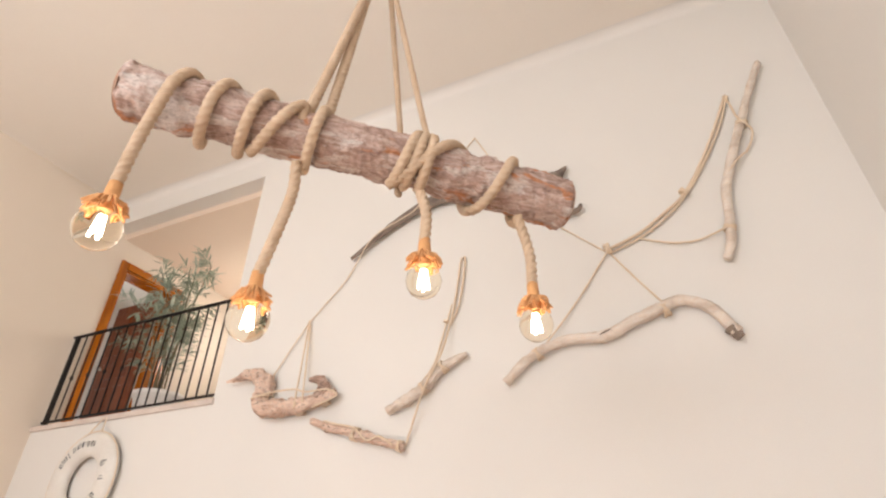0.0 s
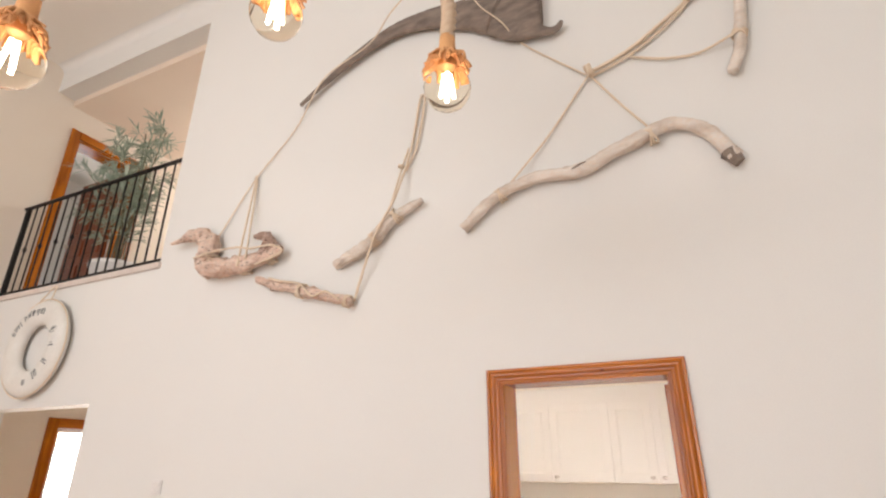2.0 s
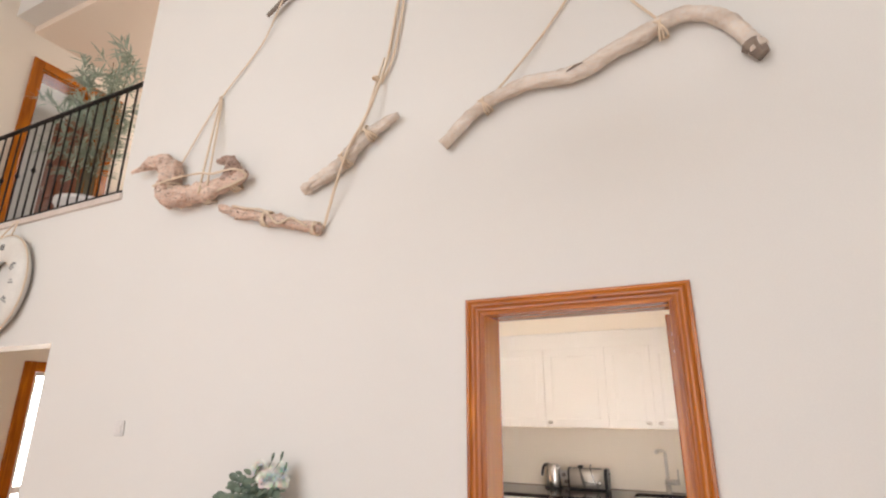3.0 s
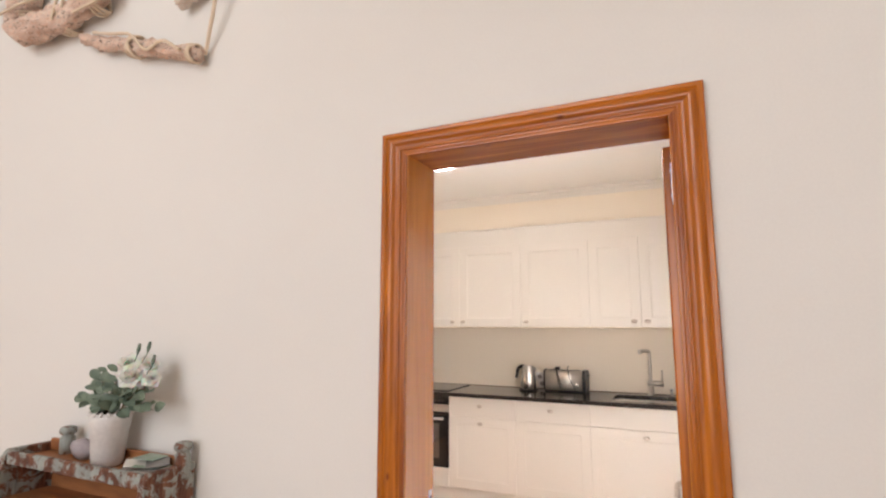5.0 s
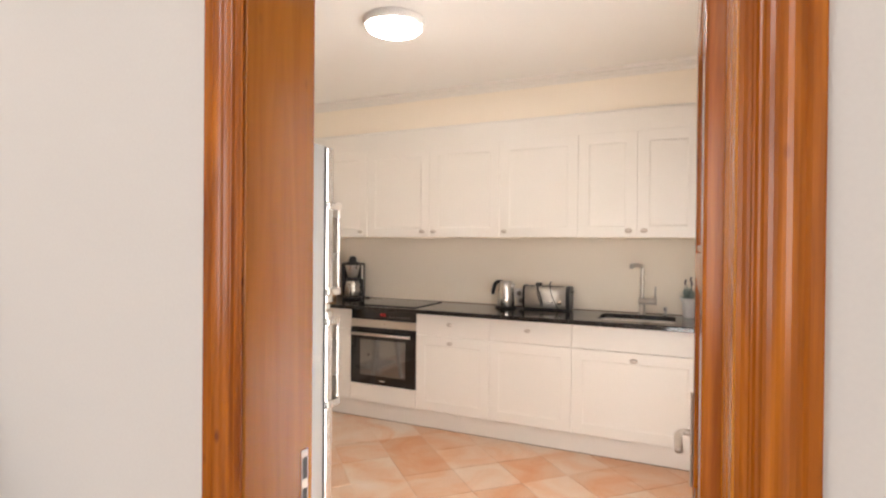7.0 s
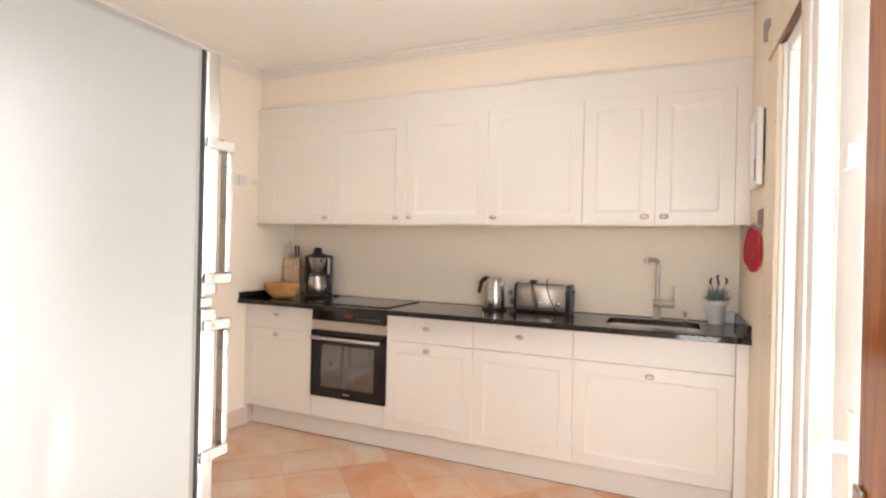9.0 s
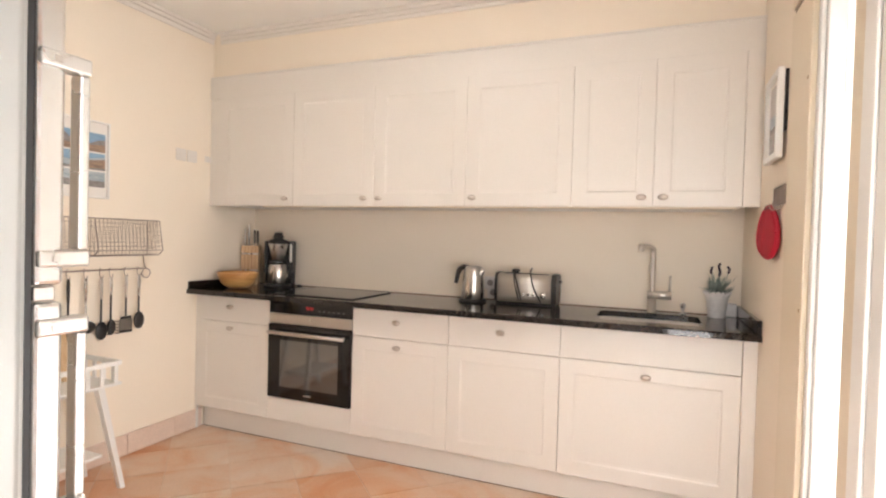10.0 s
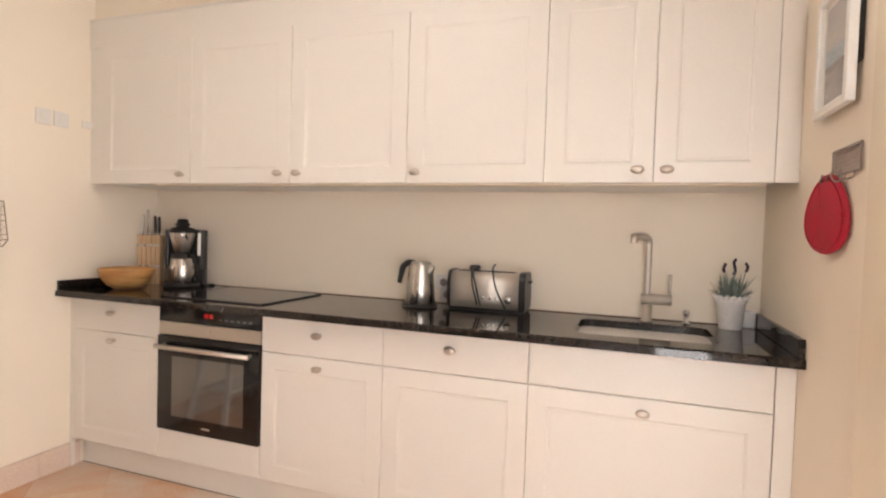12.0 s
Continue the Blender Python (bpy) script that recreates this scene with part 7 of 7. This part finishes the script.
# wire shelf with hooks, and the utensils on it
def wire_shelf():
    w = thing("wire_basket_shelf", (KX0, 5.13, 1.16), "dark wire basket shelf with a hook rail on the wall", "wire shelf")
    y0, y1, z0, z1, d = 4.70, 5.480, 1.170, 1.372, 0.135
    fr = bmesh.new()
    xb, xf = KX0 + 0.006, KX0 + d
    for x, z in ((xb, z0), (xb, z1), (xf, z0 + 0.03), (xf - 0.03, z1), (xf - 0.035, z0)):
        wire(fr, (x, y0, z), (x, y1, z), 0.0024)
    for yy in (y0, (y0 + y1) / 2, y1):
        for a, b in (((xb, z0), (xb, z1)), ((xb, z0), (xf - 0.035, z0)), ((xf - 0.035, z0), (xf, z0 + 0.03)), ((xf, z0 + 0.03), (xf - 0.03, z1)), ((xb, z1), (xf - 0.03, z1))):
            wire(fr, (a[0], yy, a[1]), (b[0], yy, b[1]), 0.0024)
    part("frame", fr, WIRE, w)
    ms = bmesh.new()
    n = 34
    for i in range(1, n):
        yy = y0 + (y1 - y0) * i / n
        wire(ms, (xf, yy, z0 + 0.03), (xf - 0.03, yy, z1), 0.0009)
        wire(ms, (xb, yy, z0), (xb, yy, z1), 0.0009)
        wire(ms, (xb, yy, z0), (xf - 0.035, yy, z0), 0.0009)
    for i in range(1, 8):
        f = i / 8
        wire(ms, (xf - 0.03 * f, y0, z0 + 0.03 + (z1 - z0 - 0.03) * f), (xf - 0.03 * f, y1, z0 + 0.03 + (z1 - z0 - 0.03) * f), 0.0009)
        wire(ms, (xb, y0, z0 + (z1 - z0) * f), (xb, y1, z0 + (z1 - z0) * f), 0.0009)
    for yy in (y0, y1):
        for i in range(1, 6):
            f = i / 6
            wire(ms, (xb, yy, z0 + (z1 - z0) * f), (xf - 0.03 * f, yy, z0 + 0.03 + (z1 - z0 - 0.03) * f), 0.0009)
            wire(ms, (xb + (xf - 0.035 - xb) * f, yy, z0), (xb + (xf - 0.03 - xb) * f, yy, z1), 0.0009)
    tagged(part("mesh_panel", ms, WIRE, w), kind="stuff")
    part("rail", tube(bmesh.new(), [Vector((KX0 + 0.035, y0 + 0.02, 1.09)), Vector((KX0 + 0.035, 5.1, 1.09)), Vector((KX0 + 0.035, y1 - 0.03, 1.09))], 0.004, 8), WIRE, w)
    for yy in (y0 + 0.03, y1 - 0.03):
        part("scroll", tube(bmesh.new(), spline([(KX0 + 0.01, yy, z0), (KX0 + 0.02, yy, 1.12), (KX0 + 0.035, yy, 1.09)] + [(KX0 + 0.035, yy + 0.002 + 0.028 * math.sin(a) * (1 if yy > 5 else -1), 1.09 - 0.028 + 0.028 * math.cos(a)) for a in (0.8, 1.6, 2.4, 3.2, 4.0, 4.8, 5.6)], 0.008), 0.003, 7), WIRE, w, "", True)
    for yy in (4.82, 4.91, 4.995, 5.085, 5.17, 5.225, 5.315, 5.395):
        part("hook", tube(bmesh.new(), spline([(KX0 + 0.041, yy, 1.100), (KX0 + 0.034, yy, 1.096), (KX0 + 0.034, yy, 1.07), (KX0 + 0.045, yy, 1.048), (KX0 + 0.060, yy, 1.055), (KX0 + 0.060, yy, 1.066)], 0.006), 0.0022, 6), WIRE, w)


wire_shelf()


def utensil(y, name, label, length, steel, head):
    x, top = KX0 + 0.050, 1.052
    u = thing(name, (x, y, top - length), label, "utensil", "utensils on the rail")
    part("grip", tube(bmesh.new(), [Vector((x, y, top)), Vector((x, y, top - 0.05)), Vector((x, y, top - steel))], taper(0.008, 0.010, 0.007), 10, squash=0.6), STEEL if head != "spatula_dark" else BLACK_PLASTIC, u, "", True)
    part("shaft", tube(bmesh.new(), [Vector((x, y, top - steel)), Vector((x, y, top - length * 0.6)), Vector((x, y, top - length * 0.74))], 0.005, 8), BLACK_PLASTIC if head != "ladle" else STEEL, u, "", True)
    zc = top - length * 0.87
    bm = bmesh.new()
    if head in ("spoon", "ladle"):
        bmesh.ops.create_uvsphere(bm, u_segments=18, v_segments=10, radius=1.0, matrix=Matrix.Translation((x + 0.004, y, zc)) @ Matrix.Diagonal((0.014 if head == "spoon" else 0.034, 0.034 if head == "spoon" else 0.050, 0.050 if head == "spoon" else 0.034, 1)))
    elif head == "slotted":
        for k in range(6):
            box(bm, x - 0.003, x + 0.003, y - 0.036 + k * 0.0132, y - 0.029 + k * 0.0132, zc - 0.035, zc + 0.03, 0.001, 1)
        box(bm, x - 0.003, x + 0.003, y - 0.04, y + 0.042, zc - 0.048, zc - 0.035, 0.002, 1)
        box(bm, x - 0.003, x + 0.003, y - 0.032, y + 0.034, zc + 0.03, zc + 0.045, 0.002, 1)
    elif head == "pasta":
        bmesh.ops.create_uvsphere(bm, u_segments=16, v_segments=8, radius=1.0, matrix=Matrix.Translation((x + 0.006, y, zc)) @ Matrix.Diagonal((0.012, 0.026, 0.044, 1)))
        for k in range(5):
            for s in (-1, 1):
                tube(bm, [Vector((x + 0.01, y + s * 0.022, zc - 0.035 + k * 0.016)), Vector((x + 0.03, y + s * 0.028, zc - 0.037 + k * 0.016))], 0.0035, 6)
    elif head == "whisk":
        for k in range(6):
            a = math.pi * k / 6
            c, s = math.cos(a) * 0.026, math.sin(a) * 0.026
            tube(bm, spline([(x, y, zc + 0.055), (x + c, y + s, zc + 0.0), (x, y, zc - 0.05), (x - c, y - s, zc + 0.0), (x, y, zc + 0.055)], 0.012), 0.0015, 5)
    else:
        box(bm, x - 0.003, x + 0.003, y - 0.024, y + 0.024, zc - 0.05, zc + 0.045, 0.0025, 1)
    part("head", bm, BLACK_PLASTIC if head != "whisk" else STEEL, u, "black nylon head" if head != "whisk" else "", True)


for yy, nm, lab, ln, st, hd in ((5.395, "serving_spoon", "black nylon serving spoon with a steel grip", 0.30, 0.12, "spoon"), (5.315, "slotted_turner", "black slotted turner with a steel grip", 0.315, 0.12, "slotted"), (5.225, "pasta_fork", "black pasta fork with a toothed head", 0.32, 0.10, "pasta"), (5.17, "serving_spoon", "long black spoon with a dark grip", 0.335, 0.12, "spoon"), (5.085, "ladle", "steel ladle with a black bowl", 0.30, 0.12, "ladle"), (4.995, "spatula", "long black spatula with a dark grip", 0.37, 0.12, "spatula_dark"), (4.91, "whisk", "steel wire whisk hanging on the rail", 0.30, 0.12, "whisk")):
    utensil(yy, nm, lab, ln, st, hd)


# white tray stand with leaning boards
def tray_stand():
    t = thing("tray_stand", (-3.2, 4.83, 0), "white painted wooden tray stand with splayed legs", "stand")
    x0, x1, y0, y1, z = -3.345, -3.030, 4.51, 5.065, 0.535
    part("tray_board", block(x0, x1, y0, y1, z, z + 0.014, 0.003), WHITE_PAINT, t)
    for a, b, c, d in ((x0, x0 + 0.014, y0, y1), (x1 - 0.014, x1, y0, y1), (x0 + 0.015, x1 - 0.015, y0, y0 + 0.014), (x0 + 0.015, x1 - 0.015, y1 - 0.014, y1)):
        part("rim_rail", block(a, b, c, d, z + 0.100, z + 0.124, 0.004), WHITE_PAINT, t)
    for i in range(8):
        yy = y0 + 0.03 + i * (y1 - y0 - 0.06) / 7
        for xx in (x0 + 0.007, x1 - 0.007):
            part("spindle", block(xx - 0.005, xx + 0.005, yy - 0.009, yy + 0.009, z + 0.0145, z + 0.0995), WHITE_PAINT, t)
    for i in range(4):
        xx = x0 + 0.05 + i * 0.07
        for yy in (y0 + 0.007, y1 - 0.007):
            part("spindle", block(xx - 0.009, xx + 0.009, yy - 0.005, yy + 0.005, z + 0.0145, z + 0.0995), WHITE_PAINT, t)
    for xx, sx in ((x0 + 0.045, -1), (x1 - 0.045, 1)):
        for yy, sy in ((y0 + 0.09, -1), (y1 - 0.09, 1)):
            bm = block(-0.019, 0.019, -0.016, 0.016, 0, 1, 0)
            for v in bm.verts:
                h = v.co.z
                v.co = Vector((xx + v.co.x * (0.75 + 0.25 * h) + sx * 0.028 * (1 - h), yy + v.co.y * (0.75 + 0.25 * h) + sy * 0.105 * (1 - h), h * (z - 0.0005)))
            part("leg", bm, WHITE_PAINT, t)
    part("lower_shelf", block(x0 + 0.03, x1 - 0.03, y0 + 0.075, y1 - 0.075, 0.185, 0.201, 0.003), WHITE_PAINT, t)


tray_stand()


def leaning_board(y, x, w, h, tilt, label, mat):
    bm = block(-0.009, 0.009, -w / 2, w / 2, 0, h, 0.006)
    bmesh.ops.transform(bm, matrix=pose(x, y, 0.5505, 0, tilt, 0), verts=bm.verts)
    return solo("cutting_board", bm, mat, label, "cutting board", "boards on the stand")


leaning_board(4.85, -3.275, 0.23, 0.33, -14, "honey-brown wooden cutting board leaning on the wall", BOWL_WOOD)
leaning_board(4.80, -3.235, 0.20, 0.27, -14, "white plastic cutting board leaning on wooden boards", WHITE_PAINT)
leaning_board(4.92, -3.255, 0.09, 0.28, -14, "narrow pale wooden serving board leaning on the wall", PALE_WOOD)


# terrace door in the east wall
def terrace_door():
    d = thing("door_5", (KX1, 4.4, 0), "white terrace door with a narrow side light, cream surround and lever handle", "door", "", "structure")
    y1, z1 = 5.09, 2.12
    cx0, cx1 = KX1 - 0.020, KX1 - 0.0006
    part("surround", block(cx0, cx1, y1 + 0.004, y1 + 0.265, 0, 2.115, 0.003), CREAM_TRIM, d, "cream painted board with screw heads")
    for z in (0.45, 1.12, 1.84):
        part("screw", lathe(bmesh.new(), [(0.006, 0), (0.006, 0.0015), (0.003, 0.002)], n=10, m=pose(cx0, y1 + 0.03, z, 0, -90, 0)), BRASS, d)
    part("shutter_slot", block(KX1 - 0.012, KX1 + 0.05, 3.4, y1 + 0.265, 2.118, 2.135), GAP, d, "dark roller-shutter slot")
    part("head_board", block(cx0, cx1, 3.4, y1 + 0.265, 2.138, 2.26, 0.003), CREAM_TRIM, d)
    # side light: white frame round a narrow pane, then the cream post of the door
    for a, b, nm in ((5.022, y1 - 0.0005, "frame_post"), (4.733, 4.745, "frame_post")):
        part(nm, block(KX1 + 0.004, KX1 + 0.075, a, b, 0, z1 - 0.001, 0.004), WHITE_PAINT, d)
    part("frame_bead", block(KX1 - 0.010, KX1 + 0.0035, 5.036, 5.070, 0.01, z1 - 0.02, 0.004), WHITE_PAINT, d)
    part("frame_head", block(KX1 + 0.005, KX1 + 0.075, 4.746, 5.021, z1 - 0.06, z1 - 0.001, 0.004), WHITE_PAINT, d)
    p = part("pane", block(KX1 + 0.050, KX1 + 0.056, 4.746, 5.021, 0.002, z1 - 0.061), PANE, d, "clear glass side light")
    p.visible_shadow = False
    part("door_post", block(KX1 - 0.016, KX1 + 0.075, 4.636, 4.732, 0, z1 - 0.001, 0.005), CREAM_TRIM, d, "cream painted post")
    # two glazed leaves that meet in the middle; the handle is on the far one
    lx = KX1 - 0.026
    leaves = []
    for la, lb in ((4.062, 4.630), (3.404, 4.056)):
        leaf = part("leaf", block(lx, KX1 + 0.040, lb - 0.076, lb, 0.012, z1 - 0.006, 0.005), WHITE_PAINT, d, "white glazed leaf")
        leaves.append(leaf)
        part("stile", block(lx, KX1 + 0.040, la, la + 0.126, 0.012, z1 - 0.006, 0.005), WHITE_PAINT, leaf)
        for z0, z2 in ((0.012, 0.140), (z1 - 0.090, z1 - 0.006)):
            part("rail", block(lx + 0.002, KX1 + 0.038, la + 0.127, lb - 0.077, z0, z2, 0.004), WHITE_PAINT, leaf)
        for a, b in ((lb - 0.155, lb - 0.088), (la + 0.134, la + 0.200), (la + 0.208, la + 0.234)):
            part("bead", block(lx + 0.004, KX1 + 0.012, a, b, 0.141, z1 - 0.091, 0.005), WHITE_PAINT, leaf)
        for a in (lb - 0.0875, la + 0.200, la + 0.1265):
            part("gasket", block(lx + 0.010, KX1 + 0.0012, a + 0.001, a + 0.007, 0.141, z1 - 0.091), GREY_SEA, leaf, "thin grey seal")
        p = part("pane", block(KX1 + 0.016, KX1 + 0.022, la + 0.127, lb - 0.077, 0.141, z1 - 0.091), PANE, leaf, "clear glass pane")
        p.visible_shadow = False
        for z in (0.62, 1.52):
            part("lock_catch", block(lx - 0.012, lx - 0.0005, la + 0.060, la + 0.100, z, z + 0.05, 0.004), WHITE_CERAMIC, leaf, "white plastic catch")
    leaf = leaves[0]
    part("handle_plate", block(lx - 0.009, lx - 0.0005, 4.078, 4.110, 0.86, 1.05, 0.003), CREAM_TRIM, leaf)
    pts = spline([(lx - 0.006, 4.094, 0.98), (lx - 0.030, 4.095, 0.979), (lx - 0.044, 4.110, 0.978), (lx - 0.046, 4.150, 0.982), (lx - 0.040, 4.185, 1.000)], 0.006)
    part("handle", tube(bmesh.new(), pts, taper(0.012, 0.011, 0.008), 12), CREAM_TRIM, leaf, "cream lever handle", True)


BRASS = surface("dull_brass", (0.45, 0.30, 0.13), (0.36, 0.23, 0.10), 0.35, 1.0, 20, 120)
terrace_door()

# a small control box high on the east wall
solo("thermostat", block(KX1 - 0.022, KX1 - 0.001, 5.42, 5.47, 2.255, 2.34, 0.004), GREY_SEA, "small grey control box high on the wall", "control box")

# terracotta tiles, laid diagonally
def tiles():
    T, G = 0.325, 0.003
    u, v = Vector((math.sqrt(.5), math.sqrt(.5), 0)), Vector((-math.sqrt(.5), math.sqrt(.5), 0))
    o = Vector((-2.082, 5.302, 0))
    h = (T - G) / 2
    lim = (KX0 + 0.002, KX1 - 0.001, KY0 - 0.165, BY + 0.064)

    def clip(poly, axis, bound, keep_above):
        out = []
        for p, q in zip(poly, poly[1:] + poly[:1]):
            pa, qa = (p[axis] - bound) * keep_above, (q[axis] - bound) * keep_above
            if pa >= 0:
                out.append(p)
            if pa * qa < 0:
                out.append(p.lerp(q, pa / (pa - qa)))
        return out

    for i in range(-14, 15):
        for j in range(-14, 15):
            c = o + u * T * (i + 0.5) + v * T * (j + 0.5)
            poly = [c - u * h - v * h, c + u * h - v * h, c + u * h + v * h, c - u * h + v * h]
            for ax, bd, s in ((0, lim[0], 1), (0, lim[1], -1), (1, lim[2], 1), (1, lim[3], -1)):
                poly = clip(poly, ax, bd, s) if poly else poly
            if c.y < KY0 + 0.02:
                poly = clip(poly, 0, DX0 + 0.02, 1) if poly else poly
                poly = clip(poly, 0, DX1 - 0.02, -1) if poly else poly
            if len(poly) < 3:
                continue
            bm = bmesh.new()
            rise = 0.0004 * ((i * 7 + j * 13) % 4)
            base = [bm.verts.new((p.x, p.y, -0.0036)) for p in poly]
            mid = [bm.verts.new((p.x, p.y, -0.0022 + rise)) for p in poly]
            cen = sum(poly, Vector()) / len(poly)
            top = [bm.verts.new((*(p + (cen - p).normalized() * 0.004).xy, -0.0012 + rise)) for p in poly]
            for a, b in ((base, mid), (mid, top)):
                for k in range(len(a)):
                    bm.faces.new((a[k], a[(k + 1) % len(a)], b[(k + 1) % len(a)], b[k]))
            bm.faces.new(top)
            bmesh.ops.recalc_face_normals(bm, faces=bm.faces)
            part("tile", bm, TERRA_TILE, floor_kitchen)


tiles()
